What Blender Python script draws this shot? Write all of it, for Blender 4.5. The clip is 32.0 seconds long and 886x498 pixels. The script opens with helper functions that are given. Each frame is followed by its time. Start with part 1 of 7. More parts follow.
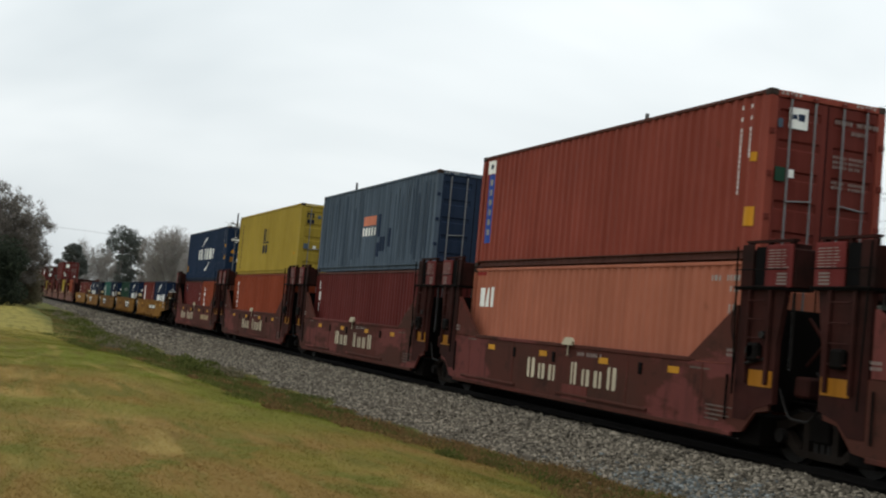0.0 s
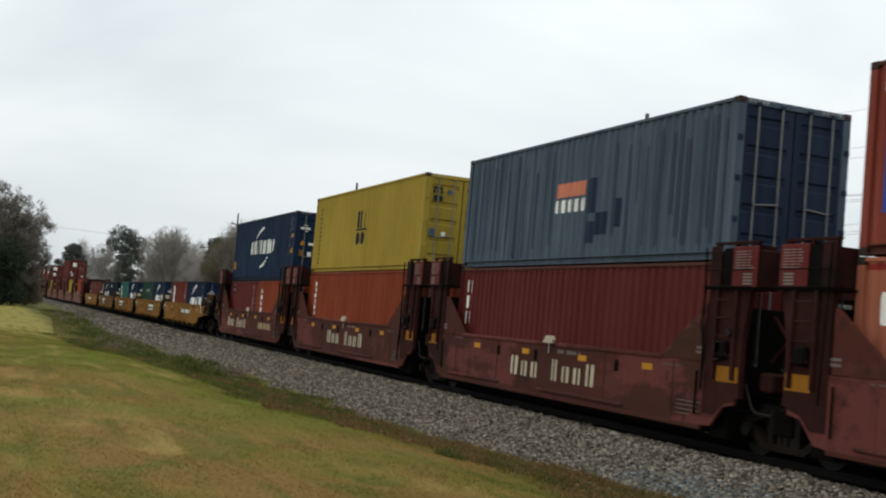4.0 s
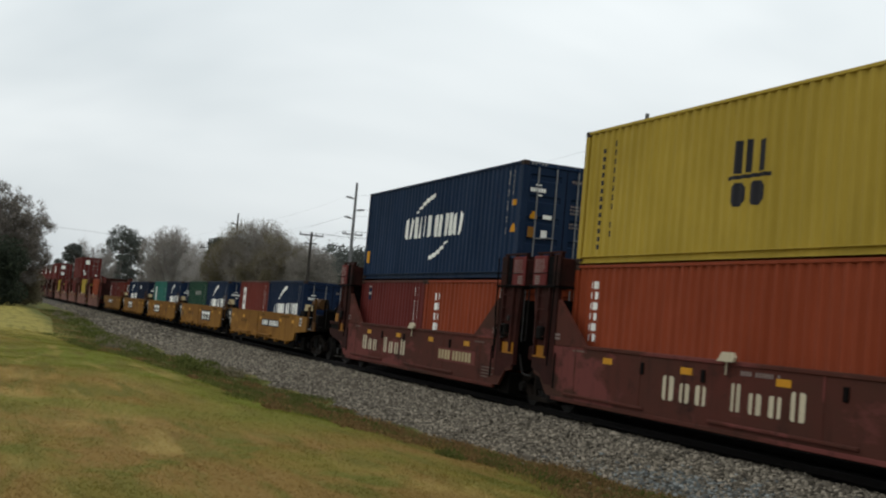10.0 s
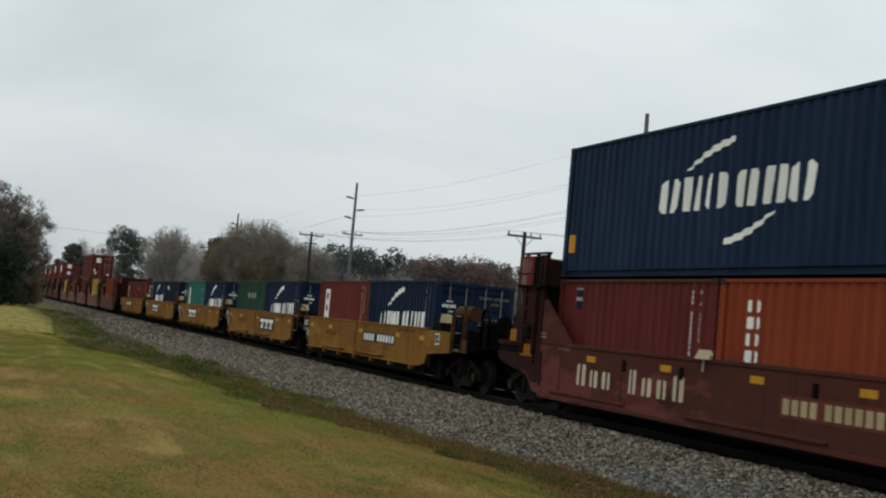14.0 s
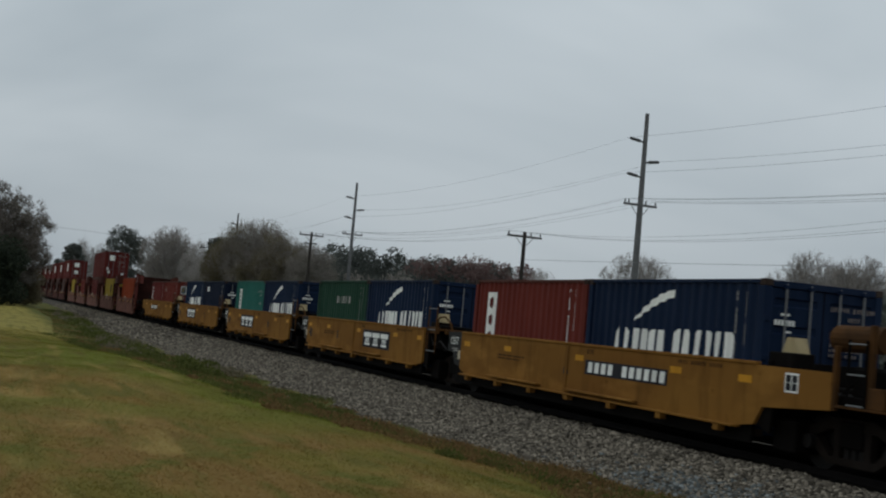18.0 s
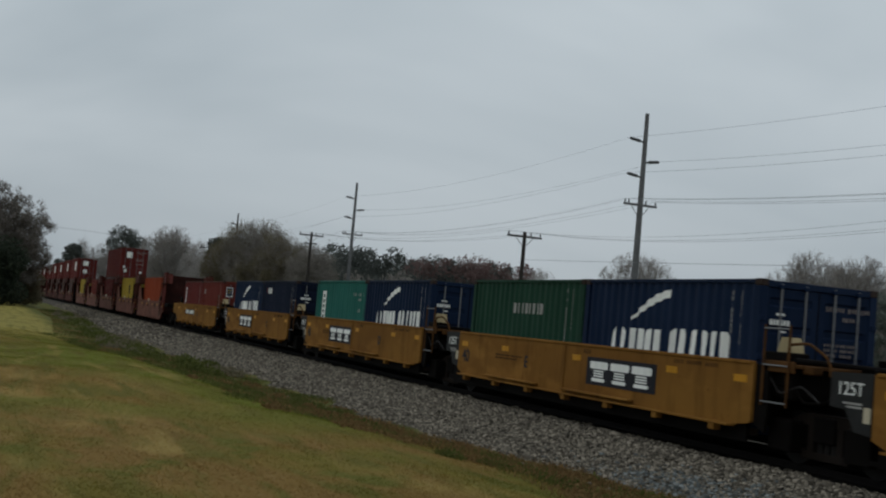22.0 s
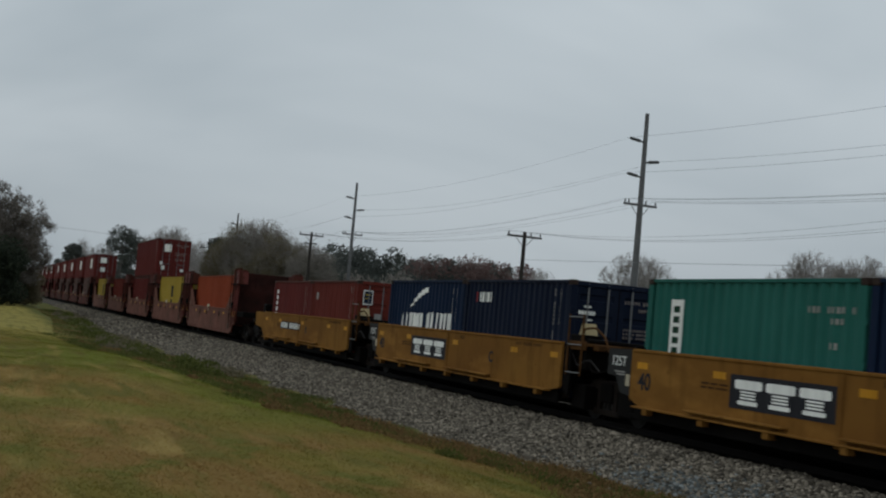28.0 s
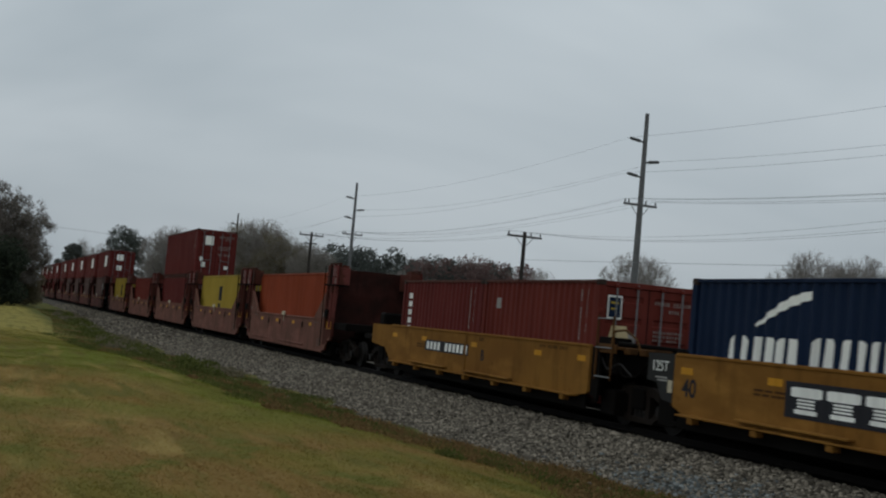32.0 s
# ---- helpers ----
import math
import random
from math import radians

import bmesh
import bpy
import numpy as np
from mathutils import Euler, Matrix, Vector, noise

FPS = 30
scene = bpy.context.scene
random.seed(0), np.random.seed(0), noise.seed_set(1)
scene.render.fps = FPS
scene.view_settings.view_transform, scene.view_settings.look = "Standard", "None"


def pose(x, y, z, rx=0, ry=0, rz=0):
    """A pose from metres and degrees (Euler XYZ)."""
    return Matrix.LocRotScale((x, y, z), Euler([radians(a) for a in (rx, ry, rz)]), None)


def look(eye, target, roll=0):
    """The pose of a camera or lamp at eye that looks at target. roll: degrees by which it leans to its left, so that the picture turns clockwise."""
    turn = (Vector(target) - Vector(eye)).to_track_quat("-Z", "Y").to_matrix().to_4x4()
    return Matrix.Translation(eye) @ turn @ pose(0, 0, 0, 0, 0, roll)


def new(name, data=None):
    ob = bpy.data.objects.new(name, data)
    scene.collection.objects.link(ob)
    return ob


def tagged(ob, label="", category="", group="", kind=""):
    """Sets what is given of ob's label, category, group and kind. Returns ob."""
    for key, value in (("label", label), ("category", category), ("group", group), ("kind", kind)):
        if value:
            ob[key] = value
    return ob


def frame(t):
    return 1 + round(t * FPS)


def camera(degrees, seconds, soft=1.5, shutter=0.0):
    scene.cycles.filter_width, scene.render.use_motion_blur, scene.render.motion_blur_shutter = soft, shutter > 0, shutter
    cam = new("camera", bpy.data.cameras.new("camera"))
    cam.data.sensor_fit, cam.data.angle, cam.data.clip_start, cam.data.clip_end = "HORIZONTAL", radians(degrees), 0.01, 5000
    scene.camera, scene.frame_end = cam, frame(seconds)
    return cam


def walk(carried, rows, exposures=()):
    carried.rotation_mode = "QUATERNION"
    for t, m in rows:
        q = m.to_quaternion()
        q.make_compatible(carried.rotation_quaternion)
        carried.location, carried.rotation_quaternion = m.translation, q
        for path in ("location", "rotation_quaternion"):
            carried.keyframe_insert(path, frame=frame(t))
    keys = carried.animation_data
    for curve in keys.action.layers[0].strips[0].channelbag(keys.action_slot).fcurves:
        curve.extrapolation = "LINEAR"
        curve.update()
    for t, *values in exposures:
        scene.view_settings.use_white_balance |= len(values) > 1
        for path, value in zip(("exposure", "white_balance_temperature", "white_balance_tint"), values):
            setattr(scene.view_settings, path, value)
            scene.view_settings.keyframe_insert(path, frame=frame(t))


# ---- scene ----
# ------------------------------------------------------------------ camera
TRACK_Y = 13.22          # middle of the track; the rail tops are at z = 0
cam = camera(40.9, 32.0, soft=2.1, shutter=0.5)
yaw, tilt = radians(68.87), radians(3.60)
EYE = Vector((0.0, 0.0, 1.70))
AHEAD = Vector((-math.sin(yaw) * math.cos(tilt), math.cos(yaw) * math.cos(tilt), math.sin(tilt)))
VIEW = look(EYE, EYE + AHEAD * 50, 5.13)
walk(cam, [(0.0, VIEW), (32.0, VIEW)],
     exposures=[(0.0, -0.10, 6500, 10), (6.0, -0.12, 6500, 10), (9.0, -0.17, 6500, 10), (12.0, -0.29, 6450, 9.5), (14.5, -0.47, 6400, 9), (16.5, -0.79, 6150, 8.5), (18.0, -0.95, 6100, 8.3), (32.0, -0.98, 6100, 8.3)])

# ------------------------------------------------------------------ world and light
world = bpy.data.worlds.new("overcast_sky")
scene.world = world
world.use_nodes = True
wt = world.node_tree
wt.nodes.clear()


def wnode(kind, **settings):
    n = wt.nodes.new(kind)
    for k, v in settings.items():
        n.inputs[k].default_value = v
    return n


sky = wt.nodes.new("ShaderNodeTexSky")
sky.sky_type = "NISHITA"
sky.sun_disc = False
sky.sun_elevation = radians(61)
sky.sun_rotation = radians(166)
sky.dust_density = 6.0
coords = wt.nodes.new("ShaderNodeTexCoord")
stretch = wt.nodes.new("ShaderNodeMapping")
stretch.inputs["Scale"].default_value = (1.2, 1.2, 3.0)
clouds = wnode("ShaderNodeTexNoise", Scale=1.5, Detail=4.0, Roughness=0.5, Distortion=0.4)
cloud_ramp = wt.nodes.new("ShaderNodeValToRGB")
cloud_ramp.color_ramp.elements[0].position, cloud_ramp.color_ramp.elements[0].color = 0.36, (0.80, 0.878, 0.91, 1)
cloud_ramp.color_ramp.elements[1].position, cloud_ramp.color_ramp.elements[1].color = 0.64, (1.06, 1.122, 1.135, 1)
sky_light = wnode("ShaderNodeBackground", Strength=0.06)
cloud_light = wnode("ShaderNodeBackground", Strength=1.0)
both = wnode("ShaderNodeMixShader", Fac=0.94)
wout = wt.nodes.new("ShaderNodeOutputWorld")
wt.links.new(coords.outputs["Generated"], stretch.inputs["Vector"])
wt.links.new(stretch.outputs["Vector"], clouds.inputs["Vector"])
wt.links.new(clouds.outputs["Fac"], cloud_ramp.inputs["Fac"])
# the overcast thickens towards the horizon
height = wt.nodes.new("ShaderNodeSeparateXYZ")
wt.links.new(coords.outputs["Generated"], height.inputs[0])
haze_ramp = wt.nodes.new("ShaderNodeValToRGB")
haze_ramp.color_ramp.elements[0].position, haze_ramp.color_ramp.elements[0].color = 0.0, (0.80, 0.80, 0.80, 1)
haze_ramp.color_ramp.elements[1].position, haze_ramp.color_ramp.elements[1].color = 0.30, (1.08, 1.08, 1.08, 1)
between = haze_ramp.color_ramp.elements.new(0.12)
between.color = (0.96, 0.96, 0.96, 1)
wt.links.new(height.outputs["Z"], haze_ramp.inputs["Fac"])
deep = wt.nodes.new("ShaderNodeMix")
deep.data_type, deep.blend_type = "RGBA", "MULTIPLY"
deep.inputs[0].default_value = 1.0
wt.links.new(cloud_ramp.outputs["Color"], deep.inputs[6])
wt.links.new(haze_ramp.outputs["Color"], deep.inputs[7])
wt.links.new(deep.outputs[2], cloud_light.inputs["Color"])
wt.links.new(sky.outputs["Color"], sky_light.inputs["Color"])
wt.links.new(sky_light.outputs[0], both.inputs[1])
wt.links.new(cloud_light.outputs[0], both.inputs[2])
wt.links.new(both.outputs[0], wout.inputs["Surface"])

sun_data = bpy.data.lights.new("sun", "SUN")
sun_data.energy, sun_data.angle, sun_data.color = 0.5, radians(40), (1.0, 0.96, 0.9)
sun = new("sun", sun_data)
sun.matrix_world = look((-20, -30, 75), (-30, 10, 0))


# ------------------------------------------------------------------ materials
def material(name):
    m = bpy.data.materials.new(name)
    m.use_nodes = True
    t = m.node_tree
    return m, t, t.nodes["Principled BSDF"]


def link(t, a, b):
    t.links.new(a, b)


def node(t, kind, **settings):
    n = t.nodes.new(kind)
    for k, v in settings.items():
        n.inputs[k.replace("_", " ")].default_value = v
    return n


def mix_colour(t, fac, a, b, how="MIX"):
    n = t.nodes.new("ShaderNodeMix")
    n.data_type, n.blend_type = "RGBA", how
    for socket, v in ((n.inputs[0], fac), (n.inputs[6], a), (n.inputs[7], b)):
        if isinstance(v, (int, float)):
            socket.default_value = v
        elif isinstance(v, (tuple, list)):
            socket.default_value = (*v[:3], 1)
        else:
            link(t, v, socket)
    return n.outputs[2]


def noise_fac(t, scale, low, high, detail=4.0, stretch=(1, 1, 1), world_space=False, rough=0.55, shifted=False):
    """A noise in metres, cut to 0..1 between low and high."""
    if world_space:
        src = t.nodes.new("ShaderNodeNewGeometry").outputs["Position"]
    else:
        src = t.nodes.new("ShaderNodeTexCoord").outputs["Object"]
    mp = t.nodes.new("ShaderNodeMapping")
    mp.inputs["Scale"].default_value = stretch
    link(t, src, mp.inputs["Vector"])
    if shifted:
        info = t.nodes.new("ShaderNodeObjectInfo")
        far = t.nodes.new("ShaderNodeMath")
        far.operation = "MULTIPLY"
        far.inputs[1].default_value = 60.0
        link(t, info.outputs["Random"], far.inputs[0])
        link(t, far.outputs[0], mp.inputs["Location"])
    n = node(t, "ShaderNodeTexNoise", Scale=scale, Detail=detail, Roughness=rough)
    link(t, mp.outputs[0], n.inputs["Vector"])
    r = t.nodes.new("ShaderNodeMapRange")
    r.inputs["From Min"].default_value, r.inputs["From Max"].default_value = low, high
    link(t, n.outputs["Fac"], r.inputs["Value"])
    return r.outputs[0]


def bump(t, shader, fac, strength, distance):
    b = node(t, "ShaderNodeBump", Strength=strength, Distance=distance)
    link(t, fac, b.inputs["Height"])
    link(t, b.outputs[0], shader.inputs["Normal"])


def paint(name, colour, worn=0.35, rough=0.55, rust=0.25, metal=0.0):
    """Weathered paint on steel: faded clouds, vertical run-off streaks, rust specks."""
    m, t, p = material(name)
    dark = tuple(c * 0.62 + 0.001 for c in colour)
    pale = tuple(min(1, c * 1.25 + 0.004) for c in colour)
    c = mix_colour(t, noise_fac(t, 0.55, 0.35, 0.7, 5), colour, pale)
    streak = noise_fac(t, 1.6, 0.42, 0.75, 6, (3.2, 3.2, 0.22))
    sm = t.nodes.new("ShaderNodeMath")
    sm.operation = "MULTIPLY"
    sm.inputs[1].default_value = worn
    link(t, streak, sm.inputs[0])
    c = mix_colour(t, sm.outputs[0], c, dark)
    fine = t.nodes.new("ShaderNodeMath")
    fine.operation = "MULTIPLY"
    fine.inputs[1].default_value = 0.9 * worn
    link(t, noise_fac(t, 1.7, 0.48, 0.72, 5, (6.5, 6.5, 0.10), shifted=True), fine.inputs[0])
    c = mix_colour(t, fine.outputs[0], c, dark)
    spots = noise_fac(t, 5.0, 0.66, 0.74, 8, (1, 1, 0.6))
    rm = t.nodes.new("ShaderNodeMath")
    rm.operation = "MULTIPLY"
    rm.inputs[1].default_value = rust
    link(t, spots, rm.inputs[0])
    c = mix_colour(t, rm.outputs[0], c, (0.10, 0.045, 0.022))
    info = t.nodes.new("ShaderNodeObjectInfo")
    hv = t.nodes.new("ShaderNodeHueSaturation")
    vr = t.nodes.new("ShaderNodeMapRange")
    vr.inputs["To Min"].default_value, vr.inputs["To Max"].default_value = 0.93, 1.07
    link(t, info.outputs["Random"], vr.inputs["Value"])
    link(t, vr.outputs[0], hv.inputs["Value"])
    link(t, c, hv.inputs["Color"])
    link(t, hv.outputs[0], p.inputs["Base Color"])
    rr = t.nodes.new("ShaderNodeMapRange")
    rr.inputs["To Min"].default_value, rr.inputs["To Max"].default_value = rough + 0.05, rough + 0.3
    link(t, streak, rr.inputs["Value"])
    link(t, rr.outputs[0], p.inputs["Roughness"])
    p.inputs["Metallic"].default_value = metal
    p.inputs["Specular IOR Level"].default_value = 0.12
    bump(t, p, noise_fac(t, 9.0, 0.2, 0.8, 6), 0.25, 0.004)
    return m


def grime(name, colour, dirt, scale=0.8, rough=0.75, runs=0.5):
    """Car-body paint under brown road dirt in large clouds, with paler touched-up patches."""
    m, t, p = material(name)
    c = mix_colour(t, noise_fac(t, scale, 0.30, 0.70, 7, (0.5, 1, 0.9)), colour, dirt)
    c = mix_colour(t, noise_fac(t, 0.7, 0.55, 0.80, 5, (0.5, 1, 1.2)), c, tuple(v * 1.35 + 0.006 for v in colour))
    c = mix_colour(t, noise_fac(t, 1.3, 0.52, 0.85, 7, (2.2, 2.2, 0.5)), c, tuple(v * runs for v in dirt))
    c = mix_colour(t, noise_fac(t, 6.0, 0.64, 0.80, 8, (1, 1, 0.7)), c, tuple(v * runs for v in dirt))
    link(t, c, p.inputs["Base Color"])
    p.inputs["Roughness"].default_value = rough
    p.inputs["Specular IOR Level"].default_value = 0.05
    bump(t, p, noise_fac(t, 14.0, 0.2, 0.8, 6), 0.3, 0.004)
    return m


def patched(name, colour, dirt, fresh, sooty):
    """Old car paint: brown dirt in clouds, ragged touched-up patches and dark scabs, different on every car."""
    m, t, p = material(name)
    c = mix_colour(t, noise_fac(t, 0.5, 0.34, 0.66, 7, (0.5, 1, 0.9), shifted=True), colour, dirt)
    c = mix_colour(t, noise_fac(t, 0.30, 0.535, 0.565, 6, (0.6, 1, 1.5), rough=0.60, shifted=True), c, fresh)
    c = mix_colour(t, noise_fac(t, 0.9, 0.60, 0.66, 7, (0.6, 1, 1.3), rough=0.65, shifted=True), c, tuple(0.6 * v + 0.4 * w for v, w in zip(fresh, dirt)))
    c = mix_colour(t, noise_fac(t, 1.5, 0.58, 0.70, 8, (0.8, 1, 0.9), rough=0.65), c, sooty)
    c = mix_colour(t, noise_fac(t, 1.3, 0.55, 0.85, 7, (2.4, 2.4, 0.4), shifted=True), c, sooty)
    c = mix_colour(t, noise_fac(t, 7.0, 0.62, 0.80, 8, (1, 1, 0.7)), c, sooty)
    link(t, c, p.inputs["Base Color"])
    p.inputs["Roughness"].default_value = 0.78
    p.inputs["Specular IOR Level"].default_value = 0.06
    bump(t, p, noise_fac(t, 14.0, 0.2, 0.8, 6), 0.3, 0.004)
    return m


def plain(name, colour, rough=0.6, metal=0.0, vary=0.25, scale=6.0):
    m, t, p = material(name)
    c = mix_colour(t, noise_fac(t, scale, 0.3, 0.75, 5), colour, tuple(v * (1 - vary) for v in colour))
    link(t, c, p.inputs["Base Color"])
    p.inputs["Roughness"].default_value, p.inputs["Metallic"].default_value = rough, metal
    p.inputs["Specular IOR Level"].default_value = 0.2
    return m


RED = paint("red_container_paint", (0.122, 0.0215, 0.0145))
LIGHT_RED = paint("lighter_red_container_paint", (0.205, 0.043, 0.027))
DARK_RED = paint("dark_red_container_paint", (0.100, 0.0162, 0.0136))
SALMON = paint("salmon_container_paint", (0.3533, 0.1188, 0.06948), 0.3)
ORANGE = paint("orange_brown_container_paint", (0.222, 0.0415, 0.0145))
YELLOW = paint("mustard_yellow_container_paint", (0.3282, 0.2332, 0.03282), 0.3, rust=0.12)
NAVY = paint("navy_container_paint", (0.0050, 0.0140, 0.0390), 0.3, rust=0.08)
LIGHT_NAVY = paint("lighter_navy_container_paint", (0.0068, 0.0190, 0.0470), 0.3, rust=0.08)
DEEP_NAVY = paint("deep_navy_container_paint", (0.004475, 0.008952, 0.02398), 0.3, rust=0.08)
SLATE = paint("slate_blue_container_paint", (0.075, 0.102, 0.134), 0.8, rust=0.12)
SLATE_STREAK = paint("stained_slate_paint", (0.040, 0.058, 0.082), 0.5, rust=0.12)
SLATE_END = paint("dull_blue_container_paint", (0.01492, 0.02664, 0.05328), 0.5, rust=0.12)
GREEN = paint("dark_green_container_paint", (0.01379, 0.04561, 0.02658), 0.3, rust=0.08)
TEAL = paint("teal_container_paint", (0.0225, 0.115, 0.092), 0.3, rust=0.1)
GREY_RED = paint("faded_brown_container_paint", (0.09058, 0.05328, 0.04529), 0.4)
WHITE = paint("white_marking_paint", (0.80, 0.80, 0.75), 0.25, rust=0.05)
CREAM = paint("cream_lettering_paint", (0.47, 0.41, 0.29), 0.3, rust=0.1)
DIM_WHITE = paint("worn_white_stencil_paint", (0.312, 0.3, 0.276), 0.5, rust=0.2)
BLACK = paint("black_lettering_paint", (0.018, 0.018, 0.022), 0.2, rust=0.05)
LOGO_BLUE = paint("blue_sign_paint", (0.035, 0.07, 0.28), 0.2, rust=0.05)
LOGO_ORANGE = paint("orange_sign_paint", (0.58, 0.20, 0.12), 0.3, rust=0.05)
LOGO_RED = paint("dull_red_sign_paint", (0.26, 0.028, 0.024), 0.3, rust=0.05)
REFLECTOR = paint("amber_reflector_sheet", (0.4774, 0.2203, 0.01224), 0.3, 0.4, 0.1)
WORN_AMBER = paint("worn_amber_sheet", (0.32, 0.128, 0.009), 0.6, 0.4, 0.3)
CAR_RED = patched("brown_red_car_paint", (0.092, 0.0260, 0.0195), (0.057, 0.0262, 0.0185), (0.138, 0.042, 0.036), (0.030, 0.0155, 0.0120))
CAR_RED_TOWER = grime("dirty_red_bulkhead_paint", (0.043, 0.0135, 0.0108), (0.0190, 0.0098, 0.0080), 1.6)
CAR_RED_FADED = grime("faded_pink_red_car_paint", (0.215, 0.094, 0.070), (0.118, 0.060, 0.044), runs=0.6)
CAR_YELLOW = grime("ochre_yellow_car_paint", (0.272, 0.136, 0.028), (0.172, 0.078, 0.018), 0.35, runs=0.60)
RUSTY_YELLOW = grime("rusty_brown_yellow_paint", (0.105, 0.048, 0.015), (0.042, 0.023, 0.011), 2.5)
FAINT_STENCIL = paint("faint_grey_stencil_paint", (0.120, 0.088, 0.072), 0.5, rust=0.3)
STENCIL_GREY = paint("rubbed_white_stencil_paint", (0.225, 0.185, 0.165), 0.5, rust=0.3)
TAN = paint("dirty_cream_paint", (0.36, 0.29, 0.16), 0.4, rust=0.3)
BOX_RED = paint("bright_red_box_paint", (0.118, 0.0165, 0.0145), 0.4)
CASTING = paint("dark_corner_casting_steel", (0.040, 0.027, 0.021), 0.4)
# Rust-specked brown for red boxes' rails; on bottom rails also painted channel shade.
BROWN_RAIL = paint("rust_specked_dark_rail_paint", (0.078, 0.026, 0.018), 0.6, rust=0.6)
CAR_PATCH = paint("faded_red_touch_up_paint", (0.120, 0.030, 0.022), 0.4)
# Near-black colour that stands in for shade under and between the cars.
CAR_BLACK = grime("shade_black_underframe_paint", (0.00594, 0.004752, 0.00396), (0.003564, 0.002772, 0.002376))
END_GREY = plain("dark_grey_panel_paint", (0.022, 0.022, 0.021), 0.7, 0, 0.4, 3)
DARK_STEEL = plain("oily_dark_steel", (0.01575, 0.0135, 0.01215), 0.6, 0.3)
ROD_STEEL = plain("galvanised_rod_steel", (0.20, 0.203, 0.205), 0.6, 0.0)
# Rail colour is blackened to imitate the shade below the cars.
RAIL_TOP = plain("shade_darkened_rail_steel", (0.010, 0.008, 0.007), 0.9, 0.0)
GASKET_AND_OPENING = plain("black_gasket_and_shaded_opening", (0.008, 0.008, 0.008), 0.95)
# No sheen, so the black sheet on the boxes passes for deep shade.
GASKET_AND_OPENING.node_tree.nodes["Principled BSDF"].inputs["Specular IOR Level"].default_value = 0.02
TRUCK_BROWN = grime("dusty_brown_cast_steel", (0.018, 0.0132, 0.0104), (0.0085, 0.0066, 0.0054), 2.0)
# Creosote-dark wood, with undercar shade added to its colour.
TIE_WOOD = plain("shade_darkened_creosoted_wood", (0.018, 0.0138, 0.0108), 0.9, 0, 0.5, 12)
# Weathered grey, lightened a little more to suggest haze over the distance.
POLE_GREY = plain("weathered_hazed_pole", (0.165, 0.165, 0.17), 0.85, 0, 0.3, 3)
POLE_DARK = plain("dark_brown_pole_wood", (0.045, 0.038, 0.034), 0.9, 0, 0.4, 3)
WIRE = plain("dull_aluminium_wire", (0.13, 0.135, 0.14), 0.7, 0.0)
INSULATOR = plain("grey_ceramic_insulator", (0.10, 0.10, 0.105), 0.4)
# Bark and twig colours are lifted to stand in for misty air.
BARK = plain("grey_brown_bark", (0.19, 0.172, 0.16), 0.95, 0, 0.4, 4)
TWIG = plain("grey_brown_twigs", (0.33, 0.30, 0.275), 0.95, 0, 0.3, 2)


def leafy(name, dark, light, rough=0.85):
    """Foliage: tone varies from leaf to leaf, and light comes through the leaves."""
    m, t, p = material(name)
    geo = t.nodes.new("ShaderNodeNewGeometry")
    c = mix_colour(t, geo.outputs["Random Per Island"], dark, light)
    link(t, c, p.inputs["Base Color"])
    p.inputs["Roughness"].default_value = rough
    p.inputs["Specular IOR Level"].default_value = 0.1
    thin = t.nodes.new("ShaderNodeBsdfTranslucent")
    link(t, c, thin.inputs["Color"])
    mixed = node(t, "ShaderNodeMixShader", Fac=0.45)
    link(t, p.outputs[0], mixed.inputs[1])
    link(t, thin.outputs[0], mixed.inputs[2])
    link(t, mixed.outputs[0], t.nodes["Material Output"].inputs["Surface"])
    return m


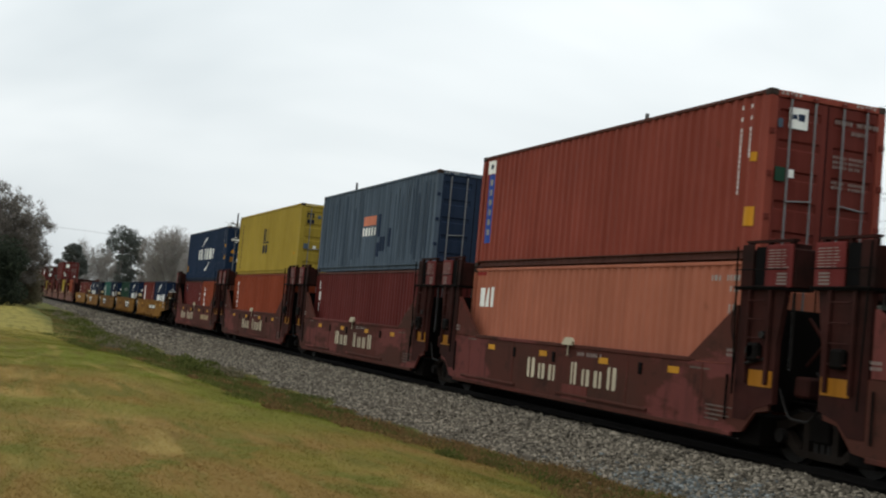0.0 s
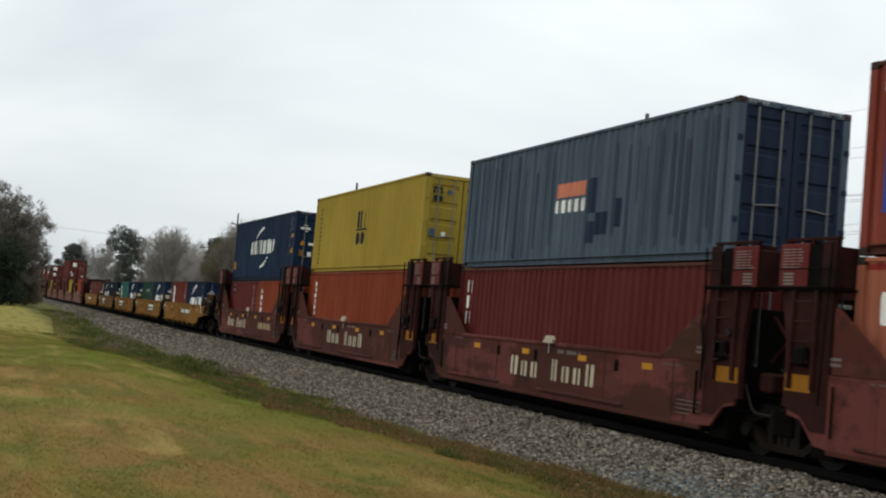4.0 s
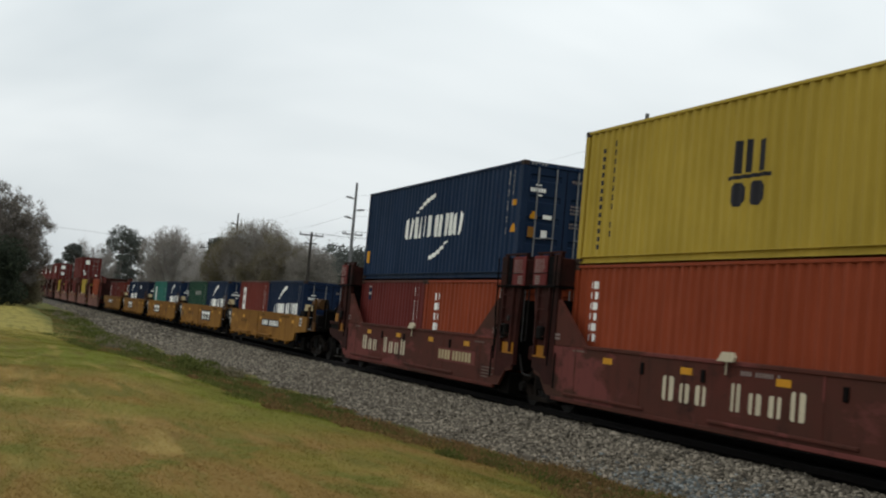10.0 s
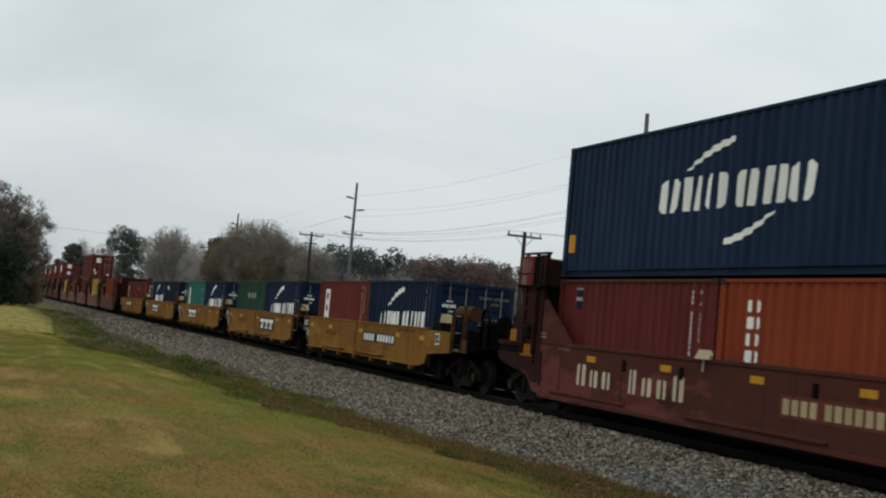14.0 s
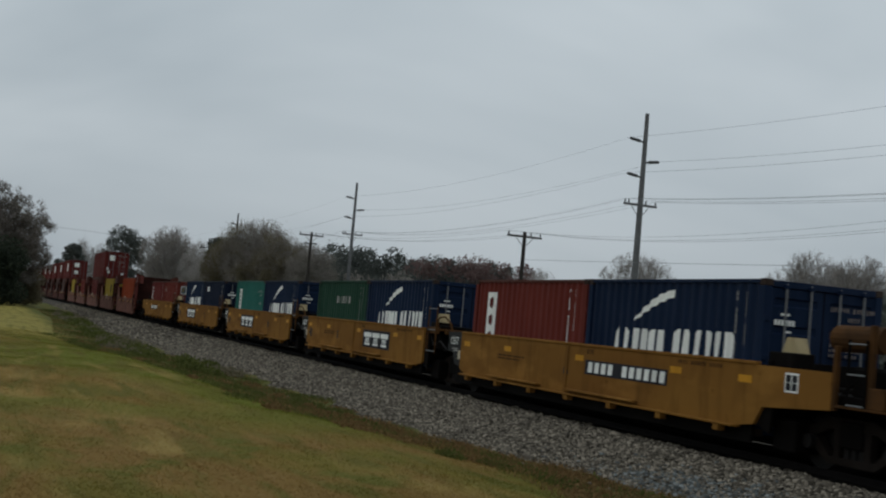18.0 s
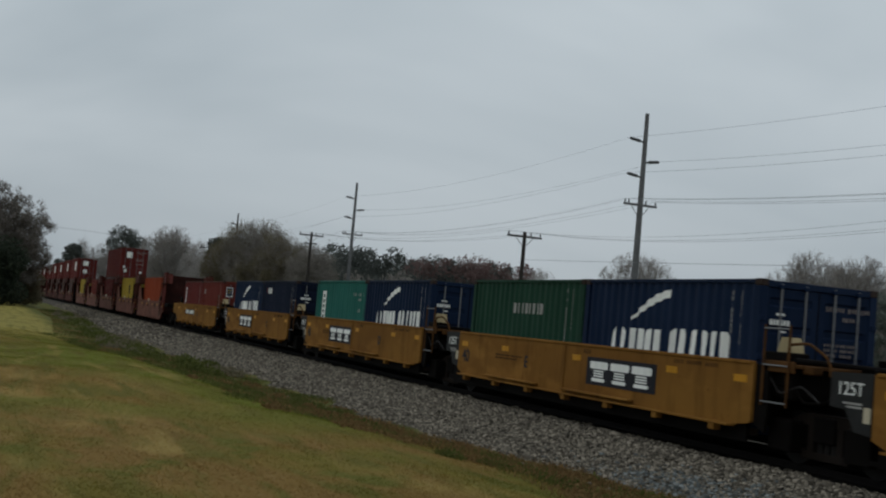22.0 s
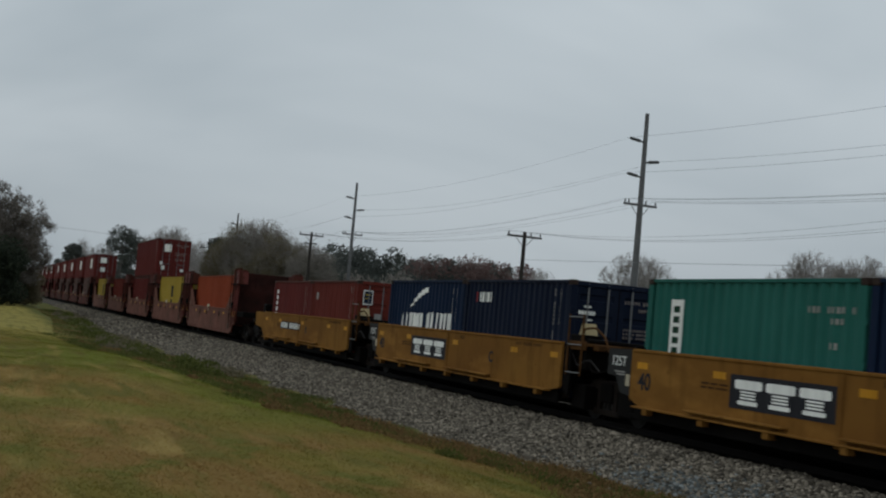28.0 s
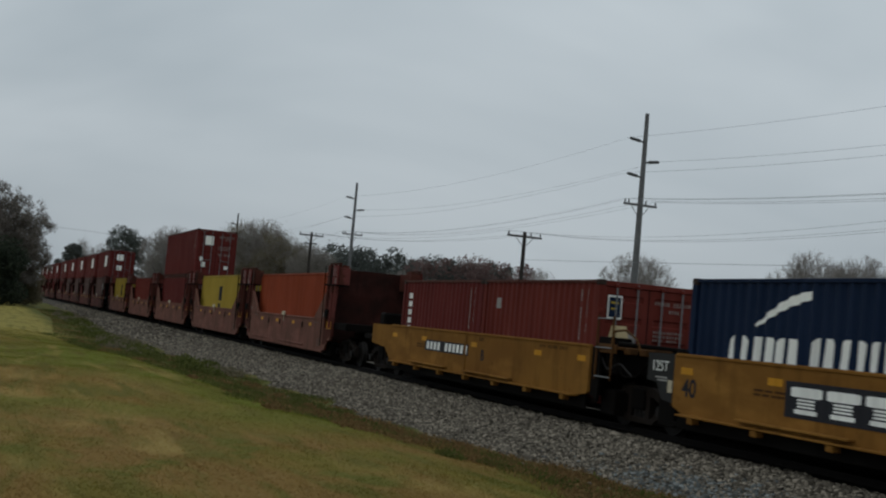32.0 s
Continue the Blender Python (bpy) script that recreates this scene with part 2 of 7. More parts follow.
def lawn_colour(t):
    """Straw and brown turf that turns green towards the railway, the same for the soil and the blades on it."""
    pos = t.nodes.new("ShaderNodeNewGeometry")
    sep = t.nodes.new("ShaderNodeSeparateXYZ")
    link(t, pos.outputs["Position"], sep.inputs[0])

    def maths(how, a, b, c=0.0):
        m = t.nodes.new("ShaderNodeMath")
        m.operation = how
        for socket, v in zip(m.inputs, (a, b, c)):
            if isinstance(v, (int, float)):
                socket.default_value = v
            else:
                link(t, v, socket)
        return m.outputs[0]

    def ease(v, low, high):
        r = t.nodes.new("ShaderNodeMapRange")
        r.interpolation_type = "SMOOTHSTEP"
        r.inputs["From Min"].default_value, r.inputs["From Max"].default_value = low, high
        link(t, v, r.inputs["Value"])
        return r.outputs[0]

    def blot(scale, low, high, detail=4, stretch=(0.55, 1.5, 0.1), rough=0.55):
        return noise_fac(t, scale, low, high, detail, stretch, True, rough)

    x, y = sep.outputs["X"], sep.outputs["Y"]
    wander = maths("MULTIPLY_ADD", blot(0.35, 0.0, 1.0, 5), 2.6, -1.3)
    # how far beyond the mown edge, which runs askew to the rails
    beyond = maths("ADD", maths("MULTIPLY_ADD", maths("MAXIMUM", x, -43.0), -0.135, -9.3), y)
    beyond = maths("ADD", beyond, wander)
    xw = maths("MULTIPLY_ADD", wander, 2.2, x)

    green, straw, brown = (0.140, 0.151, 0.0195), (0.300, 0.210, 0.064), (0.226, 0.134, 0.037)
    c = mix_colour(t, blot(0.30, 0.38, 0.54), straw, brown)
    c = mix_colour(t, blot(0.8, 0.46, 0.66, 5, (0.35, 1.6, 0.1)), c, (0.186, 0.122, 0.035))
    # green along the mown edge, a green sweep across, and scattered green patches
    c = mix_colour(t, ease(beyond, -3.7, -1.3), c, green)
    sweep = maths("MULTIPLY", ease(xw, -39.0, -35.0), ease(xw, -25.5, -28.0))
    c = mix_colour(t, maths("MULTIPLY", sweep, 0.95), c, green)
    strip = maths("MULTIPLY", ease(xw, -20.6, -19.4), ease(xw, -17.4, -18.4))
    c = mix_colour(t, maths("MULTIPLY", strip, 0.85), c, (0.150, 0.150, 0.026))
    c = mix_colour(t, maths("MULTIPLY", blot(0.33, 0.46, 0.62, 4, (0.5, 1.3, 0.1)), 0.80), c, (0.156, 0.138, 0.024))
    c = mix_colour(t, maths("MULTIPLY", blot(0.42, 0.56, 0.65, 5, (0.35, 1.9, 0.1)), 0.75), c, (0.310, 0.228, 0.072))
    # browner and greener foreground blotches, placed to fit the camera's view
    close = ease(xw, -20.0, -14.5)
    c = mix_colour(t, maths("MULTIPLY", close, blot(0.45, 0.42, 0.56, 4, (0.6, 1.2, 0.1))), c, (0.216, 0.134, 0.040))
    c = mix_colour(t, maths("MULTIPLY", close, blot(0.50, 0.54, 0.62, 4, (0.7, 1.1, 0.1), 0.6)), c, (0.134, 0.126, 0.024))
    # yellower turf far out
    c = mix_colour(t, ease(xw, -40.0, -50.0), c, (0.255, 0.212, 0.052))
    # rank dark growth beyond the mown edge, drier towards the camera
    rank = mix_colour(t, blot(0.8, 0.40, 0.62, 6, (0.7, 1.3, 0.1), 0.65), (0.080, 0.094, 0.022), (0.116, 0.104, 0.034))
    rank = mix_colour(t, ease(x, -22.0, -16.5), rank, mix_colour(t, blot(1.1, 0.42, 0.60, 6, (0.7, 1.3, 0.1), 0.65), (0.205, 0.142, 0.064), (0.105, 0.102, 0.030)))
    c = mix_colour(t, ease(beyond, -0.5, 0.9), c, rank)
    c = mix_colour(t, blot(2.2, 0.58, 1.0, 6, (0.6, 1.5, 0.2), 0.65), c, (0.150, 0.108, 0.028))
    c = mix_colour(t, blot(3.0, 0.58, 0.95, 6, (0.6, 1.5, 0.2), 0.65), c, (0.310, 0.238, 0.100))
    c = mix_colour(t, blot(1.3, 0.50, 0.66, 5, (0.30, 1.8, 0.1)), c, (0.142, 0.122, 0.026))
    return c


def lawn_material(name):
    m, t, p = material(name)
    c = lawn_colour(t)
    link(t, c, p.inputs["Base Color"])
    p.inputs["Roughness"].default_value = 0.95
    p.inputs["Specular IOR Level"].default_value = 0.08
    bump(t, p, noise_fac(t, 18.0, 0.2, 0.8, 6, (1, 1, 1), True, 0.6), 0.3, 0.02)
    return m


def turf_blades(name):
    m, t, p = material(name)
    geo = t.nodes.new("ShaderNodeNewGeometry")
    vary = t.nodes.new("ShaderNodeMapRange")
    vary.inputs["To Min"].default_value, vary.inputs["To Max"].default_value = 0.82, 1.25
    link(t, geo.outputs["Random Per Island"], vary.inputs["Value"])
    hv = t.nodes.new("ShaderNodeHueSaturation")
    link(t, vary.outputs[0], hv.inputs["Value"])
    link(t, lawn_colour(t), hv.inputs["Color"])
    link(t, hv.outputs[0], p.inputs["Base Color"])
    p.inputs["Roughness"].default_value = 0.9
    p.inputs["Specular IOR Level"].default_value = 0.1
    thin = t.nodes.new("ShaderNodeBsdfTranslucent")
    link(t, hv.outputs[0], thin.inputs["Color"])
    mixed = node(t, "ShaderNodeMixShader", Fac=0.5)
    link(t, p.outputs[0], mixed.inputs[1])
    link(t, thin.outputs[0], mixed.inputs[2])
    link(t, mixed.outputs[0], t.nodes["Material Output"].inputs["Surface"])
    return m


def stony(name, dark, light, oil=False):
    m, t, p = material(name)
    geo = t.nodes.new("ShaderNodeNewGeometry")
    ramp = t.nodes.new("ShaderNodeValToRGB")
    ramp.color_ramp.elements[0].color, ramp.color_ramp.elements[1].color = (*dark, 1), (*light, 1)
    mid = ramp.color_ramp.elements.new(0.7)
    mid.color = (*[(a * 0.55 + b * 0.45) for a, b in zip(dark, light)], 1)
    link(t, geo.outputs["Random Per Island"], ramp.inputs["Fac"])
    link(t, ramp.outputs[0], p.inputs["Base Color"])
    p.inputs["Roughness"].default_value = 0.9
    p.inputs["Specular IOR Level"].default_value = 0.1
    return m


def gravel_bed(name):
    m, t, p = material(name)
    v = node(t, "ShaderNodeTexVoronoi", Scale=14.0)
    src = t.nodes.new("ShaderNodeNewGeometry")
    link(t, src.outputs["Position"], v.inputs["Vector"])
    ramp = t.nodes.new("ShaderNodeValToRGB")
    ramp.color_ramp.elements[0].color, ramp.color_ramp.elements[1].color = (0.026, 0.022, 0.018, 1), (0.165, 0.146, 0.120, 1)
    bw = t.nodes.new("ShaderNodeRGBToBW")
    link(t, v.outputs["Color"], bw.inputs[0])
    link(t, bw.outputs[0], ramp.inputs["Fac"])
    c = ramp.outputs[0]
    # oil and rust dust between the rails, blackened to stand for the train's shade
    sep = t.nodes.new("ShaderNodeSeparateXYZ")
    link(t, src.outputs["Position"], sep.inputs[0])
    off = t.nodes.new("ShaderNodeMath")
    off.operation = "SUBTRACT"
    off.inputs[1].default_value = TRACK_Y
    link(t, sep.outputs["Y"], off.inputs[0])
    away = t.nodes.new("ShaderNodeMath")
    away.operation = "ABSOLUTE"
    link(t, off.outputs[0], away.inputs[0])
    near = t.nodes.new("ShaderNodeMapRange")
    near.inputs["From Min"].default_value, near.inputs["From Max"].default_value = 1.45, 1.1
    link(t, away.outputs[0], near.inputs["Value"])
    c = mix_colour(t, near.outputs[0], c, (0.008, 0.007, 0.006))
    link(t, c, p.inputs["Base Color"])
    p.inputs["Roughness"].default_value = 0.92
    p.inputs["Specular IOR Level"].default_value = 0.05
    bump(t, p, v.outputs["Distance"], 0.8, 0.04)
    return m


LAWN = lawn_material("patchy_autumn_lawn")
GRAVEL = gravel_bed("ballast_gravel")
TURF = turf_blades("short_mown_grass_blades")
STONES = stony("grey_ballast_stone", (0.034, 0.029, 0.022), (0.330, 0.286, 0.222))
BLUE_STONES = stony("blue_grey_ballast_stone", (0.045, 0.050, 0.049), (0.25, 0.268, 0.262))
WEEDS = leafy("dark_green_weeds", (0.058, 0.076, 0.018), (0.140, 0.146, 0.042))
DRY_WEEDS = leafy("dry_brown_grass", (0.115, 0.070, 0.028), (0.27, 0.172, 0.075))
# Pine, autumn and olive leaf colours carry distance haze as extra lightness.
NEEDLES = leafy("haze_lifted_pine_needles", (0.072, 0.080, 0.072), (0.132, 0.142, 0.124))
EVERGREEN = leafy("dark_evergreen_leaves", (0.028, 0.036, 0.026), (0.062, 0.076, 0.050))
AUTUMN = leafy("brown_grey_autumn_leaves", (0.18, 0.165, 0.142), (0.30, 0.275, 0.24))
OLIVE = leafy("olive_brown_leaves", (0.130, 0.112, 0.070), (0.225, 0.195, 0.125))
# Paler twigs and hedge leaves for far trees: distance haze put into the colour.
HAZED_TWIG = plain("haze_paled_twigs", (0.44, 0.41, 0.385), 0.95, 0, 0.3, 2)
GREY_GREEN = leafy("haze_paled_evergreen_leaves", (0.115, 0.130, 0.112), (0.20, 0.215, 0.185))
BROWN_LEAVES = leafy("brown_withered_leaves", (0.105, 0.092, 0.076), (0.205, 0.178, 0.148))
RUST_LEAVES = leafy("rust_red_leaves", (0.15, 0.098, 0.088), (0.23, 0.16, 0.145))


# ------------------------------------------------------------------ building helpers
def part(name, bm, mat, parent, label="", at=None):
    """One bmesh (or ready mesh) as one mesh object under its thing."""
    if isinstance(bm, bmesh.types.BMesh):
        me = bpy.data.meshes.new(name)
        bm.to_mesh(me)
        bm.free()
    else:
        me = bm
    if mat is not None and not me.materials:
        me.materials.append(mat)
    ob = new(name, me)
    ob.parent = parent
    if at is not None:
        ob.matrix_basis = at
    if label:
        ob["label"] = label
    return ob


def box(bm, x0, x1, y0, y1, z0, z1, bevel=0.0):
    r = bmesh.ops.create_cube(bm, size=1.0)
    bmesh.ops.scale(bm, vec=(x1 - x0, y1 - y0, z1 - z0), verts=r["verts"])
    bmesh.ops.translate(bm, vec=((x0 + x1) / 2, (y0 + y1) / 2, (z0 + z1) / 2), verts=r["verts"])
    if bevel:
        edges = list({e for v in r["verts"] for e in v.link_edges})
        bmesh.ops.bevel(bm, geom=edges, offset=bevel, segments=1, affect="EDGES")
    return bm


def block(x0, x1, y0, y1, z0, z1, bevel=0.0):
    return box(bmesh.new(), x0, x1, y0, y1, z0, z1, bevel)


def prism(bm, outline, y0, y1):
    """A plate: an outline in (x, z), from y0 to y1."""
    a = [bm.verts.new((x, y0, z)) for x, z in outline]
    b = [bm.verts.new((x, y1, z)) for x, z in outline]
    n = len(a)
    bm.faces.new(a)
    bm.faces.new(b[::-1])
    for i in range(n):
        bm.faces.new((a[i], b[i], b[(i + 1) % n], a[(i + 1) % n]))
    bmesh.ops.recalc_face_normals(bm, faces=bm.faces[:])
    return bm


def plate(outline, y0, y1):
    return prism(bmesh.new(), outline, y0, y1)


def tube(bm, p0, p1, r0, r1=None, sides=8):
    r1 = r0 if r1 is None else r1
    p0, p1 = Vector(p0), Vector(p1)
    turn = (p1 - p0).to_track_quat("Z", "Y").to_matrix()
    rings = []
    for p, r in ((p0, r0), (p1, r1)):
        rings.append([bm.verts.new(p + turn @ Vector((r * math.cos(2 * math.pi * k / sides), r * math.sin(2 * math.pi * k / sides), 0))) for k in range(sides)])
    for k in range(sides):
        bm.faces.new((rings[0][k], rings[0][(k + 1) % sides], rings[1][(k + 1) % sides], rings[1][k]))
    bm.faces.new(rings[0][::-1])
    bm.faces.new(rings[1])
    return bm


def bar(p0, p1, r, sides=8):
    return tube(bmesh.new(), p0, p1, r, None, sides)


def raw(name, verts, faces, mat=None, smooth=False):
    me = bpy.data.meshes.new(name)
    me.from_pydata([tuple(v) for v in verts], [], [tuple(f) for f in faces])
    if mat is not None:
        me.materials.append(mat)
    if smooth:
        me.polygons.foreach_set("use_smooth", [True] * len(me.polygons))
    return me


def triangles(name, tri, mat):
    """A mesh of loose triangles from an (n, 3, 3) array."""
    n = len(tri)
    me = bpy.data.meshes.new(name)
    me.vertices.add(3 * n)
    me.vertices.foreach_set("co", tri.astype(np.float32).ravel())
    me.loops.add(3 * n)
    me.loops.foreach_set("vertex_index", np.arange(3 * n, dtype=np.int32))
    me.polygons.add(n)
    me.polygons.foreach_set("loop_start", np.arange(0, 3 * n, 3, dtype=np.int32))
    me.update(calc_edges=True)
    me.materials.append(mat)
    return me


rng = np.random.default_rng(7)

# ------------------------------------------------------------------ ground


def smooth_step(a, b, v):
    u = np.clip((v - a) / (b - a), 0, 1)
    return u * u * (3 - 2 * u)


def lawn_edge(x):
    """How far the mown lawn reaches towards the track."""
    return 6.7 - 1.3 * smooth_step(-16, -23, x) - 2.2 * smooth_step(-30, -41, x) + 1.6 * smooth_step(-45, -85, x)


def ballast_foot(x):
    return 8.1 + 1.2 * smooth_step(-22, -17.5, x) - 1.2 * smooth_step(-41, -48, x) + 2.3 * smooth_step(-70, -130, x) + 0.22 * np.sin(0.83 * x + 1.0) + 0.16 * np.sin(2.1 * x)


def ground_height(x, y):
    e, f = lawn_edge(x), ballast_foot(x)
    near = -0.50 * smooth_step(e - 2.0, f + 0.3, y)
    far = 0.25 * smooth_step(18, 30, y)
    lumps = 0.05 * np.sin(x * 0.31 + y * 0.2) * np.cos(y * 0.47 - x * 0.11) + 0.02 * np.sin(1.7 * x + 0.6) * np.sin(2.1 * y)
    lumps = lumps * smooth_step(400, 100, np.abs(x)) * smooth_step(9, 7, y)
    return near + far + lumps


def axis(lo, hi, step, reach):
    inner = np.arange(lo, hi + step / 2, step)
    out = [hi]
    d = step
    while out[-1] < reach:
        d *= 1.35
        out.append(out[-1] + d)
    low = [lo]
    d = step
    while low[-1] > -reach:
        d *= 1.35
        low.append(low[-1] - d)
    return np.concatenate([np.array(low[1:])[::-1], inner, np.array(out[1:])])


gx, gy = axis(-150, 0, 0.75, 3500), axis(-8, 20, 0.35, 3500)
GX, GY = np.meshgrid(gx, gy, indexing="ij")
GZ = ground_height(GX, GY)
nx, ny = len(gx), len(gy)
gv = np.stack([GX, GY, GZ], -1).reshape(-1, 3)
gi = np.arange(nx * ny).reshape(nx, ny)
gf = np.stack([gi[:-1, :-1], gi[1:, :-1], gi[1:, 1:], gi[:-1, 1:]], -1).reshape(-1, 4)
ground = tagged(new("ground", raw("ground", gv, gf, LAWN, True)), "patchy green and straw-brown autumn lawn dipping to the railway", "lawn", kind="structure")

# ballast bank
bx = axis(-150, 20, 0.6, 420)
prof = [(0.0, -0.62), (0.10, -0.50), (0.5, -0.33), (0.85, -0.19), (1.0, -0.13)]
rows_b = []
for x in bx:
    f = ballast_foot(np.array(x))
    line = []
    for u, z in prof:
        line.append((x, f + (11.75 - f) * u, z + 0.03 * noise.noise((x * 0.7, u * 3, 1)) * (u > 0)))
    line += [(x, 12.2, -0.12), (x, TRACK_Y, -0.10), (x, 14.3, -0.12), (x, 14.8, -0.14), (x, 16.6, -0.42), (x, 20.0, -0.44), (x, 21.5, -0.75)]
    rows_b.append(line)
nb = len(rows_b[0])
bv = [p for line in rows_b for p in line]
bf = [(i * nb + j, (i + 1) * nb + j, (i + 1) * nb + j + 1, i * nb + j + 1) for i in range(len(rows_b) - 1) for j in range(nb - 1)]
ballast = tagged(new("ballast_bank", raw("ballast_bank", bv, bf, GRAVEL, True)), "long bank of grey crushed-stone railway ballast", "ballast", kind="structure")

# ------------------------------------------------------------------ track
track = tagged(new("railway_track"), "single railway track with steel rails on dark wooden ties", "railway track", kind="structure")
track.location = (0, TRACK_Y, 0)
for side in (-1, 1):
    bm = bmesh.new()
    y = side * 0.755
    box(bm, -420, 420, y - 0.037, y + 0.037, -0.04, 0.0)
    box(bm, -420, 420, y - 0.009, y + 0.009, -0.145, -0.04)
    box(bm, -420, 420, y - 0.07, y + 0.07, -0.162, -0.145)
    part("rail", bm, RAIL_TOP, track, "steel rail, blackened for the train's shade")
tie_mesh = bpy.data.meshes.new("tie")
bm = block(-0.115, 0.115, -1.3, 1.3, -0.33, -0.163, 0.012)
bm.to_mesh(tie_mesh)
bm.free()
for k in range(290):
    part("tie", tie_mesh, TIE_WOOD, track, at=pose(-152 + k * 0.55, 0, 0, 0, 0, random.uniform(-1, 1)))

# ------------------------------------------------------------------ containers
HALF = 1.219
PITCH, DEPTH = 0.278, 0.044


def wave(x):
    """Depth of the side corrugation at x."""
    u = (x / PITCH) % 1.0
    if u < 0.26:
        return 0.0
    if u < 0.50:
        return DEPTH * (u - 0.26) / 0.24
    if u < 0.76:
        return DEPTH
    return DEPTH * (1.0 - u) / 0.24


def wave_breaks(a, b):
    xs = {a, b}
    k = math.floor(a / PITCH)
    while k * PITCH < b:
        for u in (0.0, 0.26, 0.50, 0.76):
            x = (k + u) * PITCH
            if a < x < b:
                xs.add(x)
        k += 1
    return sorted(xs)


meshes = {}


def kept(key, make):
    """Mesh data shared by alike parts."""
    if key not in meshes:
        made = make()
        if isinstance(made, bmesh.types.BMesh):
            me = bpy.data.meshes.new(key[0])
            made.to_mesh(me)
            made.free()
            made = me
        if not made.materials:
            made.materials.append(key[1])
        meshes[key] = made
    return meshes[key]


def corrugated(a, b, z0, z1, side, inset=0.014):
    """A corrugated wall along x, on the near (-1) or far (1) side."""
    xs = wave_breaks(a, b)
    v, f = [], []
    for x in xs:
        y = side * (HALF - inset - wave(x))
        v += [(x, y, z0), (x, y, z1)]
    for i in range(len(xs) - 1):
        q = (2 * i, 2 * i + 2, 2 * i + 3, 2 * i + 1)
        f.append(q if side < 0 else q[::-1])
    return raw("side_panel", v, f)


def bottom_channel(length, side):
    """The bottom side rail: a channel open to the outside."""
    o, w, i = side * HALF, side * (HALF - 0.075), side * (HALF - 0.11)
    prof_ = [(i, 0.012), (o, 0.012), (o, 0.028), (w, 0.028), (w, 0.145), (o - side * 0.008, 0.145), (o - side * 0.008, 0.165), (i, 0.165)]
    n_ = len(prof_)
    v = [(x_, y_, z_) for x_ in (0.17, length - 0.17) for y_, z_ in prof_]
    f = [(k, (k + 1) % n_, n_ + (k + 1) % n_, n_ + k) for k in range(n_)]
    return raw("bottom_rail", v, f if side > 0 else [q[::-1] for q in f])


def end_wall(h):
    ys = wave_breaks(-1.05, 1.05)
    v, f = [], []
    for y in ys:
        v += [(0.02 + wave(y), y, 0.16), (0.02 + wave(y), y, h - 0.12)]
    for i in range(len(ys) - 1):
        f.append((2 * i, 2 * i + 1, 2 * i + 3, 2 * i + 2))
    return raw("front_panel", v, f)


def roof_sheet(length, h):
    xs = np.linspace(0.1, length - 0.1, 24)
    v, f = [], []
    for i, x in enumerate(xs):
        z = h - 0.03 - 0.012 * (i % 2)
        v += [(x, -1.15, z), (x, 1.15, z)]
    for i in range(len(xs) - 1):
        f.append((2 * i, 2 * i + 2, 2 * i + 3, 2 * i + 1))
    return raw("roof", v, f)


def door_leaf(h, side):
    """One door with five pressed ribs, on the near or far half of the end; x = 0 is the end plane."""
    y0, y1 = (-1.12, -0.012) if side < 0 else (0.012, 1.12)
    z0, z1 = 0.17, h - 0.14
    levels, ribs = [(z0, -0.03)], 5
    step = (z1 - z0) / ribs
    for k in range(ribs):
        a = z0 + k * step
        levels += [(a + step * 0.32, -0.03), (a + step * 0.38, -0.062), (a + step * 0.60, -0.062), (a + step * 0.66, -0.03)]
    levels.append((z1, -0.03))
    m = 0.12
    v, f = [], []
    for z, d in levels:
        v += [(-0.03, y0, z), (-0.03, y0 + m, z), (d, y0 + m + 0.03, z), (d, y1 - m - 0.03, z), (-0.03, y1 - m, z), (-0.03, y1, z)]
    n = 6
    for i in range(len(levels) - 1):
        for j in range(n - 1):
            f.append((i * n + j, i * n + j + 1, (i + 1) * n + j + 1, (i + 1) * n + j))
    return raw("door", v, f)


def clip_span(poly, x):
    """The lowest and highest z of a convex outline at x."""
    zs = []
    n = len(poly)
    for i in range(n):
        (ax, az), (bx_, bz) = poly[i], poly[(i + 1) % n]
        if ax == bx_:
            if abs(ax - x) < 1e-9:
                zs += [az, bz]
        elif min(ax, bx_) - 1e-9 <= x <= max(ax, bx_) + 1e-9:
            zs.append(az + (bz - az) * (x - ax) / (bx_ - ax))
    return (min(zs), max(zs)) if zs else (0, 0)


def painted_side(pieces, layer=0):
    """Painted shapes (convex outlines in x, z) that follow the near corrugated side, 3 mm proud."""
    v, f = [], []
    for poly in pieces:
        a, b = min(p[0] for p in poly), max(p[0] for p in poly)
        xs = sorted(set(wave_breaks(a, b)) | {p[0] for p in poly})
        last = None
        for x in xs:
            lo, hi = clip_span(poly, x)
            y = -(HALF - 0.014 - wave(x)) - 0.004 - 0.0025 * layer
            v += [(x, y, lo), (x, y, hi)]
            now = len(v) - 2
            if last is not None:
                f.append((last, now, now + 1, last + 1))
            last = now
    return raw("marking", v, f)


def rect(x0, x1, z0, z1, lean=0.0):
    return [(x0, z0), (x1, z0), (x1 + lean * (z1 - z0), z1), (x0 + lean * (z1 - z0), z1)]


def soft_block(x0, x1, z0, z1, lean=0.0, cut=0.22):
    """A plain block with its corners cut off."""
    w, h = (x1 - x0) * cut, (z1 - z0) * cut
    pts = [(x0 + w, z0), (x1 - w, z0), (x1, z0 + h), (x1, z1 - h), (x1 - w, z1), (x0 + w, z1), (x0, z1 - h), (x0, z0 + h)]
    return [(x + lean * (z - z0), z) for x, z in pts]


